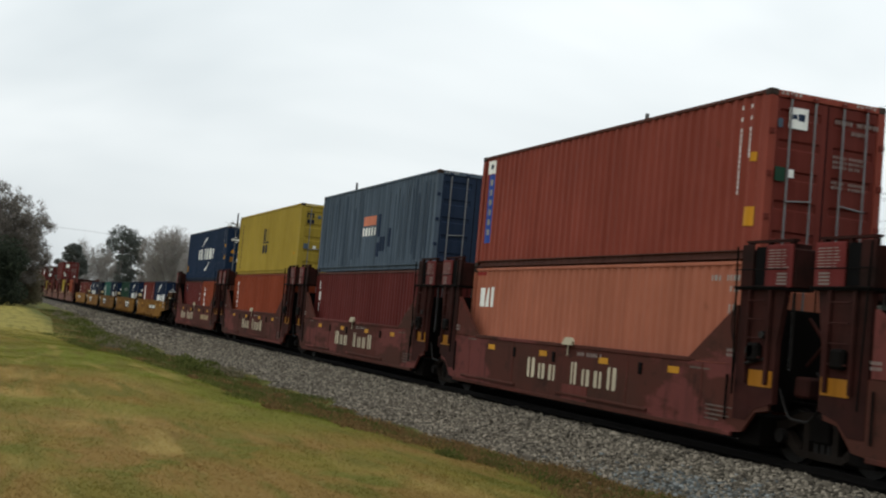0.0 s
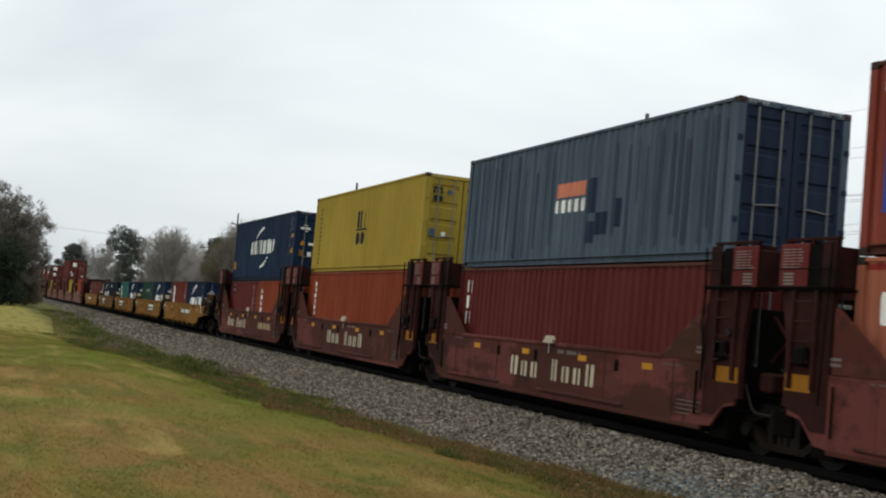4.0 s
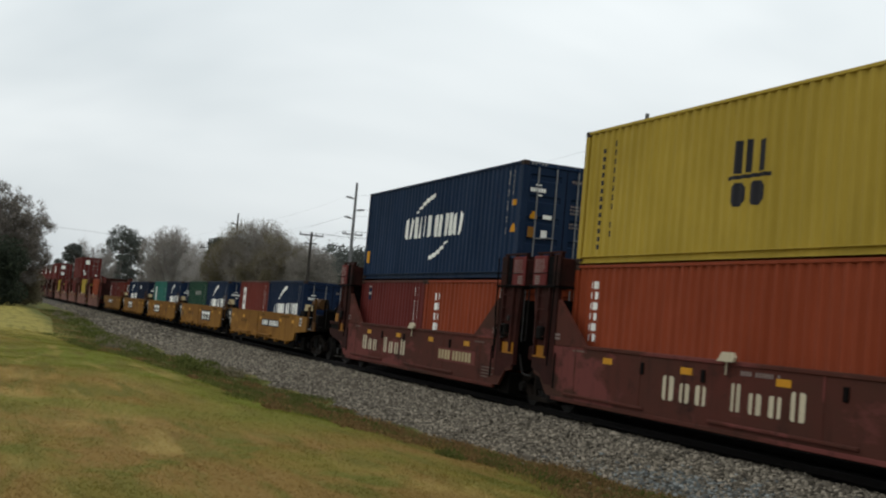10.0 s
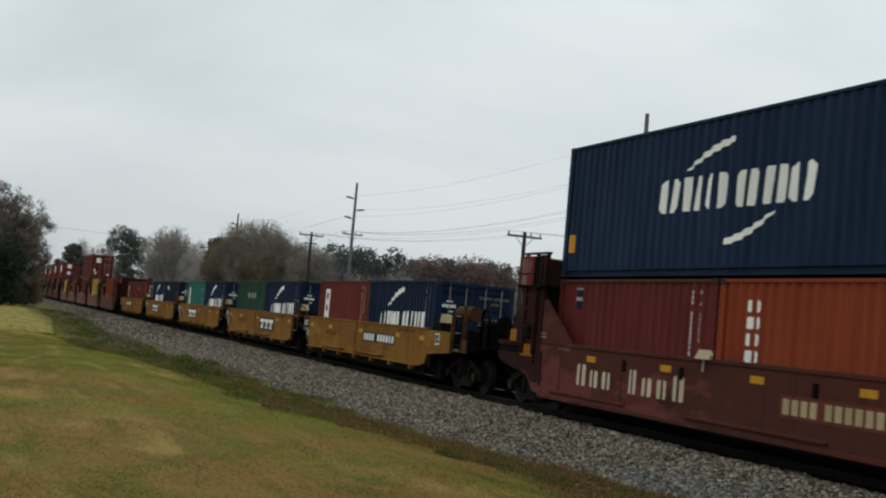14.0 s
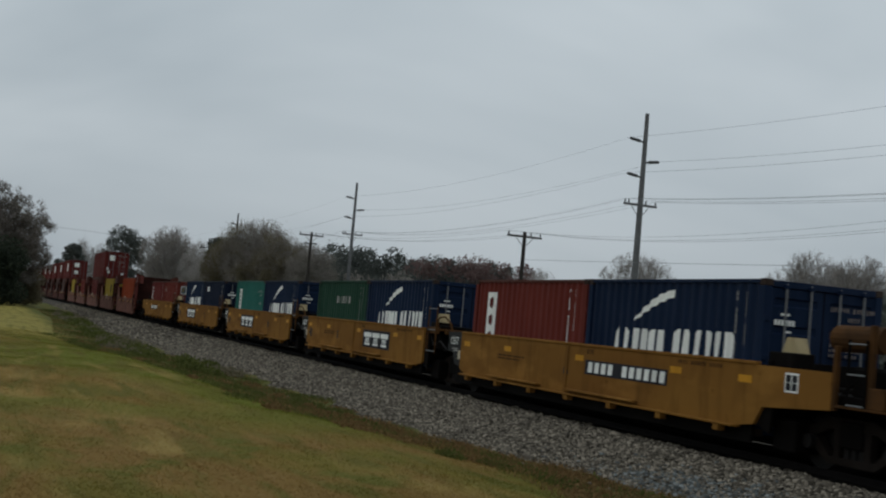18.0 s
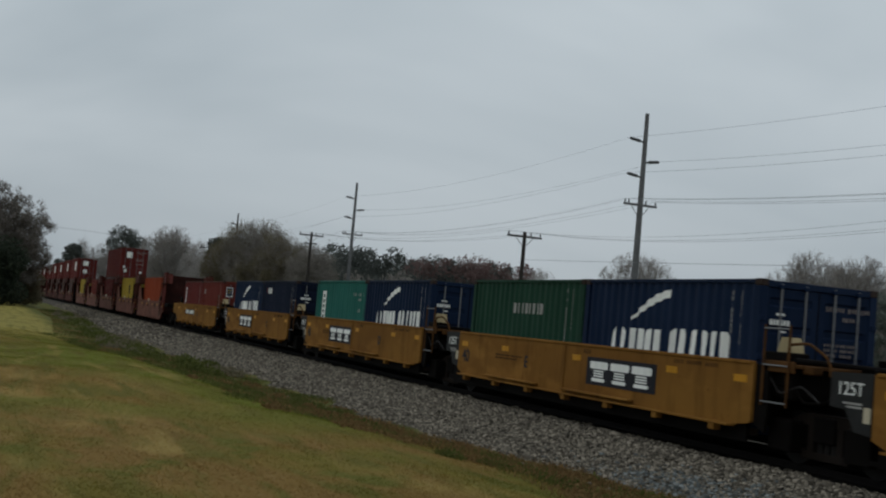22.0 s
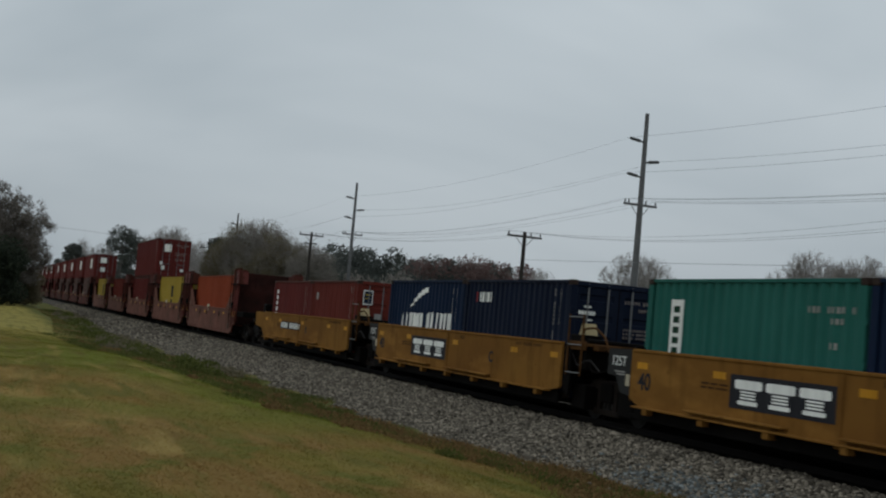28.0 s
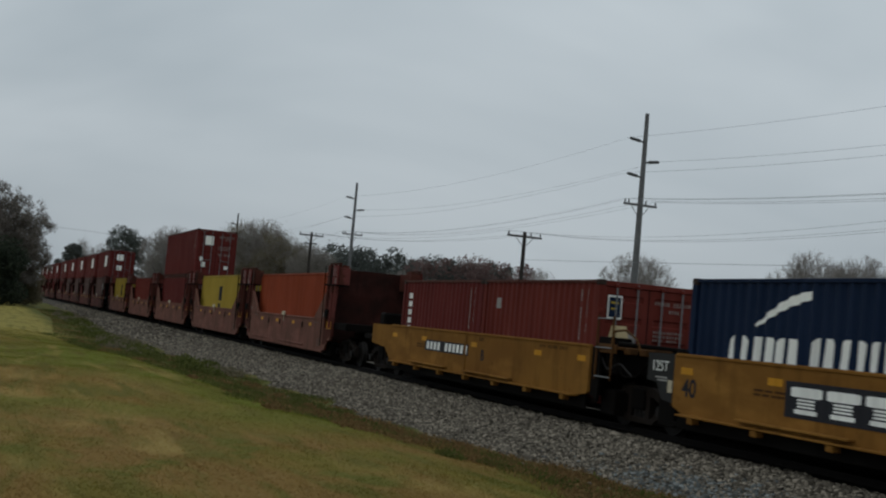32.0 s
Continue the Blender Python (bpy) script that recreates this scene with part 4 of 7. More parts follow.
for k in range(9):
    x = -257.57 - 15.4 * k - (4.1 if k > 4 else 0)
    logo = [(WHITE, "white logo square", [rect(7.2, 9.4, 1.25, 2.35)])]
    container(x, FLOOR, L40, HC, GREY_RED if k < 4 else DARK_RED, "faded brown shipping container with a white logo patch", logo)
    container(x, HIGH_TOP, L40, HC, DARK_RED, "dark red shipping container stacked on a brown one", logo,
              door_marks=[(WHITE, "white square sign", [(-0.55, 0.1, 1.9, 2.5), (-0.5, 0.0, 0.9, 1.4)])])

# ------------------------------------------------------------------ well cars
cars = []
trucks = []


def letters(text, size, x, z, y, mat, parent, label, bold=0.008):
    """Raised flat lettering on the near side, with the built-in font."""
    cu = bpy.data.curves.new("lettering", "FONT")
    cu.body, cu.size, cu.extrude, cu.offset = text, size, 0.003, bold
    tmp = new("lettering", cu)
    me = bpy.data.meshes.new_from_object(tmp.evaluated_get(bpy.context.evaluated_depsgraph_get()))
    bpy.data.objects.remove(tmp)
    me.materials.clear()
    me.materials.append(mat)
    ob = part("lettering", me, mat, parent, label, at=pose(x, y, z, 90, 0, 0))
    return ob


def flat_blocks(pieces, y, thick=0.004):
    bm = bmesh.new()
    for poly in pieces:
        prism(bm, poly, y - thick, y)
    return bm


def truck(parent, x):
    """A freight truck under an articulation: two side frames, two axles with wheels, a bolster."""
    for side in (-1, 1):
        y = side * 0.99
        def side_frame():
            bm = bmesh.new()
            for outline in ([(-1.08, 0.50), (-0.84, 0.52), (-0.50, 0.66), (0.50, 0.66), (0.84, 0.52), (1.08, 0.50), (1.08, 0.62), (0.82, 0.70), (0.46, 0.84), (-0.46, 0.84), (-0.82, 0.70), (-1.08, 0.62)],
                            [(-0.50, 0.14), (0.50, 0.14), (0.50, 0.25), (-0.50, 0.25)],
                            [(-0.40, 0.25), (-0.27, 0.25), (-0.27, 0.66), (-0.40, 0.66)], [(0.27, 0.25), (0.40, 0.25), (0.40, 0.66), (0.27, 0.66)],
                            [(-0.50, 0.14), (-0.50, 0.27), (-0.80, 0.52), (-0.98, 0.50), (-0.98, 0.42)], [(0.50, 0.14), (0.98, 0.42), (0.98, 0.50), (0.80, 0.52), (0.50, 0.27)],
                            [(-1.10, 0.32), (-0.98, 0.28), (-0.98, 0.50), (-1.10, 0.50)], [(0.98, 0.28), (1.10, 0.32), (1.10, 0.50), (0.98, 0.50)]):
                prism(bm, outline, y - 0.07, y + 0.07)
            return bm
        f = part("side_frame", kept(("side_frame", TRUCK_BROWN, side), side_frame), TRUCK_BROWN, parent, "dusty cast steel truck side frame", at=pose(x, 0, 0))
        for k in (-0.16, 0, 0.16):
            part("spring", kept(("spring", DARK_STEEL, side, k), lambda: bar((k, y - side * 0.02, 0.24), (k, y - side * 0.02, 0.56), 0.065, 8)), DARK_STEEL, f)
        for ax in (-0.89, 0.89):
            part("bearing_cap", kept(("bearing_cap", DARK_STEEL, side, ax), lambda: bar((ax, y + side * 0.05, 0.42), (ax, y + side * 0.17, 0.42), 0.11, 12)), DARK_STEEL, f)
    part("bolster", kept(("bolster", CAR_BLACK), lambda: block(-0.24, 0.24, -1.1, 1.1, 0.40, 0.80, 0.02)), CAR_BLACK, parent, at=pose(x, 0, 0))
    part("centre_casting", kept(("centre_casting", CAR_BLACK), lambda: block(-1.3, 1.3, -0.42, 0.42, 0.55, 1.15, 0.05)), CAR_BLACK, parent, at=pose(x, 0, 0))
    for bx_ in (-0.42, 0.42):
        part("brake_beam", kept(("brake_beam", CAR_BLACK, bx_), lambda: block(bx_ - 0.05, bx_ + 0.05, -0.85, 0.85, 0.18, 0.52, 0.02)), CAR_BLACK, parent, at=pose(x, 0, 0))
    for ax in (-0.89, 0.89):
        def axle():
            bm = bmesh.new()
            tube(bm, (0, -0.98, 0), (0, 0.98, 0), 0.075, None, 10)
            for s_ in (-1, 1):
                tube(bm, (0, s_ * 0.69, 0), (0, s_ * 0.725, 0), 0.455, None, 28)
                tube(bm, (0, s_ * 0.725, 0), (0, s_ * 0.83, 0), 0.42, None, 28)
                tube(bm, (0, s_ * 0.83, 0), (0, s_ * 0.85, 0), 0.34, None, 20)
            return bm
        w = part("wheelset", kept(("wheelset", DARK_STEEL), axle), DARK_STEEL, parent, "pair of steel wheels on an axle", at=pose(x + ax, 0, 0.42))
        trucks.append((w, x + ax))


def ladder(parent, x, y, z0, z1, width, mat, rungs=3):
    for dx in (0, width):
        part("ladder_rail", bar((x + dx, y, z0), (x + dx, y, z1), 0.022, 6), mat, parent)
    for k in range(rungs):
        z = z0 + 0.06 + (z1 - z0 - 0.12) * k / max(1, rungs - 1)
        part("rung", bar((x, y - 0.01, z), (x + width, y - 0.01, z), 0.014, 6), ROD_STEEL, parent)


def coupler(parent, x, way):
    bm = block(min(x, x + way * 0.75), max(x, x + way * 0.75), -0.1, 0.1, 0.72, 0.94, 0.02)
    part("coupler_shank", bm, CAR_BLACK, parent)
    part("knuckle", block(min(x + way * 0.7, x + way * 1.0), max(x + way * 0.7, x + way * 1.0), -0.16, 0.16, 0.68, 0.98, 0.05), CAR_BLACK, parent)


def top_frame(fx, side):
    """Low bars on posts along the top of a bulkhead box."""
    bm = bmesh.new()
    for a, b in ((-0.10, -0.17), (-0.62, -0.68), (-1.18, -1.25)):
        box(bm, *sorted((fx(a), fx(b))), *sorted((side * 1.52, side * 1.44)), 3.36, 3.47)
    box(bm, *sorted((fx(-0.06), fx(-1.30))), *sorted((side * 1.53, side * 1.43)), 3.47, 3.51)
    box(bm, *sorted((fx(-0.75), fx(-1.26))), *sorted((side * 1.42, side * 1.16)), 3.36, 3.44)
    return bm


def brown_car(x, faded=False, left_end=False, right_end=False, lettered=True, number=False, next_truck=True, repaired=False):
    """A bulkhead well car unit: plate sides, tall end towers with red boxes on top."""
    thing = tagged(new("well_car"), "dirty brown-red double-stack well car with tall end bulkheads", "rail car", group="well cars of the train")
    body = CAR_RED_FADED if faded else CAR_RED
    tower = CAR_RED if faded else CAR_RED_TOWER
    k0 = "faded" if faded else "dark"
    W_ = 12.19
    for side in (-1, 1):
        ya, yb = sorted((side * 1.555, side * 1.50))
        part("side_plate", kept(("side_plate", body, side), lambda: plate([(-0.95, 0.80), (-0.62, 0.74), (-0.30, 0.40), (0.1, 0.36), (12.09, 0.36), (12.49, 0.40), (12.81, 0.74), (13.14, 0.80), (13.14, 1.22), (12.7, 1.46), (-0.5, 1.46), (-0.95, 1.22)], ya, yb)), body, thing)
        yo = sorted((side * 1.50, side * 1.572))
        sill = part("bottom_sill", kept(("bottom_sill", body, side), lambda: block(0.0, W_, yo[0], yo[1], 0.30, 0.38, 0.01)), body, thing)
        part("rub_rail", kept(("rub_rail", body, side), lambda: block(5.9, 9.6, *sorted((side * 1.55, side * 1.60)), 0.44, 0.50, 0.012)), body, thing)
        part("rub_rail", kept(("rub_rail2", body, side), lambda: block(0.6, 3.8, *sorted((side * 1.55, side * 1.60)), 0.44, 0.50, 0.012)), body, thing)
        part("top_chord", kept(("top_chord", body, side), lambda: block(1.3, W_ - 1.3, *sorted((side * 1.45, side * 1.58)), 1.44, 1.52, 0.012)), body, thing)
        yc, yd = sorted((side * 1.565, side * 1.47))
        for mirror in (0, 1):
            fx = (lambda v: W_ - v) if mirror else (lambda v: v)
            out = [(fx(a), b) for a, b in [(0.02, 1.47), (1.42, 1.47), (0.02, 2.45)]]
            part("gusset", kept(("gusset", body, side, mirror), lambda: plate(out, yc, yd)), body, thing, "sloping gusset plate")
            out2 = [(fx(a), b) for a, b in [(-0.05, 1.20), (-0.05, 2.72), (-1.22, 2.72), (-1.06, 1.85), (-1.06, 0.92), (-0.62, 0.80), (-0.4, 0.6), (-0.05, 0.6)]]
            tw = part("tower_plate", kept(("tower_plate", tower, side, mirror), lambda: plate(out2, yc, yd)), tower, thing, "tall tapered bulkhead plate, dark with dirt")
            # stiffening ribs and ladder on the tower
            for rx in (-0.32, -0.86):
                part("rib", kept(("rib", tower, side, mirror, rx), lambda: block(*sorted((fx(rx), fx(rx - 0.07))), *sorted((side * 1.56, side * 1.64)), 1.2, 2.70, 0.012)), tower, tw)
            # box on top: stencilled outer plate, black sheet standing for a shaded opening, inner panel
            ye, yf = sorted((side * 1.57, side * 1.12))
            yg = sorted((side * 1.575, side * 1.55))
            bx_ = part("bulkhead_box", kept(("bulkhead_box", tower, side, mirror), lambda: block(*sorted((fx(-0.03), fx(-1.34))), ye + (0.05 if side < 0 else 0), yf - (0.05 if side > 0 else 0), 2.74, 3.36, 0.02)), tower, thing, "dark steel bulkhead box on a tower")
            part("stencil_plate", kept(("stencil_plate", BOX_RED, side, mirror), lambda: block(*sorted((fx(-0.66), fx(-1.34))), *yg, 2.74, 3.42, 0.012)), BOX_RED, bx_, "red plate with worn white stencil lines")
            part("inner_panel", kept(("inner_panel", tower, side, mirror), lambda: block(*sorted((fx(-0.02), fx(-0.34))), *yg, 2.74, 3.44, 0.012)), tower, bx_)
            part("recess", kept(("recess", GASKET_AND_OPENING, side, mirror), lambda: block(*sorted((fx(-0.36), fx(-0.64))), *sorted((side * 1.535, side * 1.52)), 2.78, 3.40)), GASKET_AND_OPENING, bx_, "black sheet painted as a shaded opening on the solid box")
            part("shelf", kept(("shelf", CAR_BLACK, side, mirror), lambda: block(*sorted((fx(0.06), fx(-1.36))), *sorted((side * 1.62, side * 1.15)), 2.70, 2.74)), CAR_BLACK, bx_)
            part("top_bracket", kept(("top_bracket", tower, side, mirror), lambda: top_frame(fx, side)), tower, bx_, "open frame on the bulkhead box")
            if side < 0:
                r_ = random.Random(3 + mirror)
                lines = []
                for q in range(7):
                    a = min(fx(-0.72), fx(-1.28))
                    for w0, w1 in ((0.02, 0.17), (0.20, 0.33), (0.37, r_.uniform(0.42, 0.54))):
                        lines.append(rect(a + w0, a + w1, 3.34 - 0.046 * q - 0.016, 3.34 - 0.046 * q))
                lines += [rect(min(fx(-0.98), fx(-1.22)), min(fx(-0.98), fx(-1.22)) + 0.24, 2.97 - 0.052 * q - 0.030, 2.97 - 0.052 * q) for q in range(4)]
                part("stencil_text", kept(("stencil_text", STENCIL_GREY, mirror), lambda: flat_blocks(lines, -1.577)), STENCIL_GREY, bx_, "worn white stencil lines")["kind"] = "stuff"
                part("amber_panel", kept(("amber_panel", WORN_AMBER, mirror), lambda: block(*sorted((fx(-0.42), fx(-1.02))), -1.574, -1.566, 1.16, 1.42)), WORN_AMBER, thing, "amber-yellow safety panel")
                part("tower_ladder", kept(("tower_ladder", CAR_BLACK, mirror), lambda: tube(tube(tube(bmesh.new(), (fx(-0.12), -1.66, 1.0), (fx(-0.02), -1.66, 3.4), 0.018, None, 6), (fx(-1.3), -1.66, 2.74), (fx(0.02), -1.66, 2.74), 0.016, None, 6), (fx(-1.3), -1.66, 3.02), (fx(0.02), -1.66, 3.02), 0.012, None, 6)), CAR_BLACK, thing, "thin grab rails")
                for q, rz in enumerate((1.62, 1.92, 2.22, 2.52)):
                    part("tower_rung", kept(("tower_rung", tower, mirror, q), lambda: tube(bmesh.new(), (fx(-0.40), -1.66, rz), (fx(-0.80), -1.66, rz), 0.014, None, 6)), DARK_STEEL, tw)
                part("hose_bracket", kept(("hose_bracket", CAR_BLACK, mirror), lambda: block(*sorted((fx(-0.45), fx(-0.75))), -1.70, -1.57, 1.55, 1.85, 0.04)), CAR_BLACK, thing)
                part("small_stencil", kept(("small_stencil", STENCIL_GREY, mirror), lambda: flat_blocks([rect(min(fx(0.22), fx(0.0)) + 0.06 * q, min(fx(0.22), fx(0.0)) + 0.06 * q + 0.035, z, z + 0.05) for q in range(4) for z in (1.59, 1.67)], -1.567)), FAINT_STENCIL, thing)["kind"] = "stuff"
                part("grab_iron", kept(("grab_iron", CAR_BLACK, mirror), lambda: bar((fx(0.12), -1.60, 0.55), (fx(0.12), -1.60, 1.3), 0.02, 6)), CAR_BLACK, thing)
    for mirror in (0, 1):
        fx = (lambda v: W_ - v) if mirror else (lambda v: v)
        high = 3.34 if (right_end and mirror) or (left_end and not mirror) else 2.45
        # The wall's dark colour paints the shade of the gap between cars.
        part("end_wall", kept(("end_wall", CAR_RED_TOWER if faded else CAR_BLACK, mirror, high), lambda: block(*sorted((fx(-0.10), fx(-0.22))), -1.46, 1.46, 0.75, high, 0.01)), CAR_RED_TOWER if faded else CAR_BLACK, thing, "end bulkhead wall, darkened for the gap's shade")
        # Dark block added across the end to hide bright ground beyond.
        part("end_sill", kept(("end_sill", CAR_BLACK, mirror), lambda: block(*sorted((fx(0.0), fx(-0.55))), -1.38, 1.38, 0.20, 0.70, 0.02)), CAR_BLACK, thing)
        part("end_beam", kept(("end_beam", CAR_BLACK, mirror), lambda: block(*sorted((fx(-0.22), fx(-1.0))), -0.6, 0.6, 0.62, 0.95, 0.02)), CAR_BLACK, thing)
    # clutter in the gap towards the next unit
    if not right_end:
        for q, (za, zb) in enumerate(((1.55, 2.30), (2.30, 1.55))):
            part("cross_brace", kept(("cross_brace", tower, q), lambda: bar((W_ + 1.06, -0.95, za), (W_ + 1.90, -0.95, zb), 0.03, 6)), tower, thing, "thin rusty cross brace")
        part("brake_hose", kept(("brake_hose", DARK_STEEL), lambda: hose([(W_ + 0.95, -1.35, 1.15), (W_ + 1.25, -1.38, 0.72), (W_ + 1.75, -1.38, 0.70), (W_ + 2.15, -1.35, 1.2)], 0.025)), DARK_STEEL, thing, "sagging black brake hose")
        part("brake_hose", kept(("brake_hose2", DARK_STEEL), lambda: hose([(W_ + 1.0, -0.7, 1.45), (W_ + 1.4, -0.72, 1.2), (W_ + 1.8, -0.72, 1.25), (W_ + 2.1, -0.7, 1.5)], 0.022)), DARK_STEEL, thing, "sagging black brake hose")
        for q, (gx, gy) in enumerate(((W_ + 0.32, -1.05), (W_ + 0.32, -0.72), (W_ + 2.76, -1.02))):
            part("grab_rod", kept(("grab_rod", ROD_STEEL, q), lambda: bar((gx, gy, 1.45), (gx, gy, 2.72), 0.017, 6)), ROD_STEEL, thing, "pale vertical grab rod")
        part("retainer_valve", kept(("retainer_valve", DARK_STEEL), lambda: tube(bar((W_ + 0.55, -1.58, 1.72), (W_ + 0.55, -1.70, 1.72), 0.10, 12), (W_ + 0.78, -1.58, 1.98), (W_ + 0.78, -1.66, 1.98), 0.065, None, 10)), DARK_STEEL, thing, "round dark brake fitting")
        part("lever", kept(("lever", DARK_STEEL), lambda: bar((W_ + 0.35, -1.62, 1.50), (W_ + 0.92, -1.62, 1.62), 0.022, 6)), DARK_STEEL, thing, "thin dark brake lever")
        part("conduit", kept(("conduit", DARK_STEEL), lambda: hose([(W_ + 0.02, -1.62, 2.70), (W_ - 0.08, -1.62, 2.1), (W_ + 0.10, -1.62, 1.6), (W_ + 0.06, -1.62, 1.0)], 0.016)), DARK_STEEL, thing, "thin dark cable")
        part("brake_valve", kept(("brake_valve", tower), lambda: block(W_ + 1.15, W_ + 1.5, -1.25, -0.85, 1.05, 1.38, 0.04)), tower, thing, "dirty brake valve")
        part("pipe_run", kept(("pipe_run", DARK_STEEL), lambda: tube(bar((W_ + 1.12, -1.32, 1.5), (W_ + 1.12, -1.32, 2.68), 0.02, 6), (W_ + 1.05, -1.32, 1.5), (W_ + 1.12, -1.32, 1.5), 0.02, None, 6)), DARK_STEEL, thing)
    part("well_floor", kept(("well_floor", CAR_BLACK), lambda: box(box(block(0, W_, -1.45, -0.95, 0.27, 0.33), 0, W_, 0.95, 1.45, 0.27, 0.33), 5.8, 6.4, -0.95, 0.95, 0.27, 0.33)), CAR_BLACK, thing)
    # things on the near plate
    part("placard_bracket", kept(("placard_bracket", CREAM), lambda: prism(bar((6.36, -1.60, 1.28), (6.36, -1.60, 1.54), 0.014, 6), [(6.16, 1.50), (6.60, 1.50), (6.64, 1.58), (6.58, 1.66), (6.30, 1.66)], -1.66, -1.60)), CREAM, thing, "cream-white hooded bracket")
    for ax in (2.15, 4.95, 7.65, 10.2):
        part("amber_strip", kept(("amber_strip", REFLECTOR, ax), lambda: block(ax, ax + 0.36, -1.562, -1.556, 1.20, 1.32)), REFLECTOR, thing, "small amber reflective strip")
    for ax in (0.95, 3.55, 8.75, 11.25):
        part("seam_rib", kept(("seam_rib", body, ax), lambda: block(ax, ax + 0.05, -1.563, -1.554, 0.4, 1.44)), body, thing)
    for ax in (3.6, 5.6, 9.2):
        part("stake_pocket", kept(("stake_pocket", CAR_BLACK, ax), lambda: block(ax, ax + 0.12, -1.585, -1.554, 1.1, 1.32, 0.01)), CAR_BLACK, thing, "small dark bracket")
    part("small_stencil", kept(("small_stencil_b", FAINT_STENCIL), lambda: flat_blocks([rect(11.45, 11.45 + w, 0.74 - 0.075 * q, 0.765 - 0.075 * q) for q, w in enumerate((0.75, 0.62, 0.7, 0.4))] + [rect(10.9, 11.5, 1.33, 1.36), rect(0.85, 1.35, 1.38, 1.41)], -1.558)), GREY_RED, thing, "rows of worn grey stencil")["kind"] = "stuff"
    if lettered and not faded:
        shift = 0.0 if number else 2.62
        for a, b, z1, cut in ((1.78, 2.14, 1.14, 0.2), (2.34, 2.64, 1.04, 0.2), (2.84, 3.14, 1.04, 0.15), (3.88, 4.12, 1.16, 0.05), (4.36, 4.68, 1.04, 0.15), (4.88, 5.18, 1.04, 0.1), (5.42, 5.76, 1.15, 0.12)):
            part("letter_block", kept(("letter_block", CREAM, a, number), lambda: flat_blocks(open_block(a + shift, b + shift, 0.70, z1, 0, cut * 0.8, a in (2.84, 4.88)), -1.557)), CREAM, thing, "cream plain letter-sized block")
    if lettered and not faded and not number:
        part("code_stencil", kept(("code_stencil", STENCIL_GREY), lambda: flat_blocks(code_row(6.72, 7.75, 1.30, 0.075), -1.558)), STENCIL_GREY, thing, "small pale stencilled code bars")["kind"] = "stuff"
    if repaired:
        part("repair_plate", block(6.15, 7.25, -1.568, -1.556, 0.36, 0.68, 0.004), CAR_PATCH, thing, "bright red repair plate")
    if number:
        part("number_patch", kept(("number_patch", CAR_PATCH), lambda: flat_blocks([rect(8.45, 11.0, 0.74, 1.08)], -1.556)), CAR_PATCH, thing, "faded orange-red repainted patch")
        for k in range(10):
            a = 8.52 + 0.215 * k + (0.12 if k > 3 else 0)
            part("number_bar", flat_blocks([rect(a, a + 0.15, 0.79, 1.03)], -1.561), TAN, thing, "pale bar")
    if next_truck:
        truck(thing, W_ + 1.64)
    if left_end:
        part("end_platform", block(-2.45, -1.0, -1.45, 1.45, 1.18, 1.42, 0.02), CAR_BLACK, thing, "dark end platform deck")
        part("platform_frame", block(-2.4, -1.0, -0.7, 0.7, 0.72, 1.2, 0.03), CAR_BLACK, thing)
        part("side_step", plate([(-2.45, 1.2), (-1.0, 1.2), (-1.0, 0.8), (-1.5, 0.84), (-2.3, 1.0)], -1.5, -1.44), tower, thing)
        part("end_gusset", plate([(-1.04, 1.4), (-1.04, 2.45), (-1.22, 2.45), (-1.85, 1.42)], -1.52, -1.46), tower, thing)
        part("deck_edge", block(-2.45, -1.0, -1.50, -1.44, 1.36, 1.46, 0.01), tower, thing, "rusty edge of the end deck")
        part("amber_panel", block(-1.72, -1.40, -1.528, -1.522, 1.46, 1.74), WORN_AMBER, thing, "amber-yellow safety panel")
        for gx in (-2.38, -2.05):
            part("grab_post", bar((gx, -1.30, 1.42), (gx, -1.30, 2.05), 0.022, 6), CAR_BLACK, thing)
        part("brake_stand", block(-1.95, -1.86, -0.72, -0.62, 1.4, 2.05, 0.01), CAR_BLACK, thing)
        truck(thing, -1.45)
        coupler(thing, -2.4, -1)
    if right_end:
        part("end_platform", block(W_ + 1.0, W_ + 2.45, -1.45, 1.45, 1.18, 1.42, 0.02), CAR_BLACK, thing, "dark end platform deck")
        truck(thing, W_ + 1.45)
        coupler(thing, W_ + 2.4, 1)
    cars.append((thing, x))
    return thing


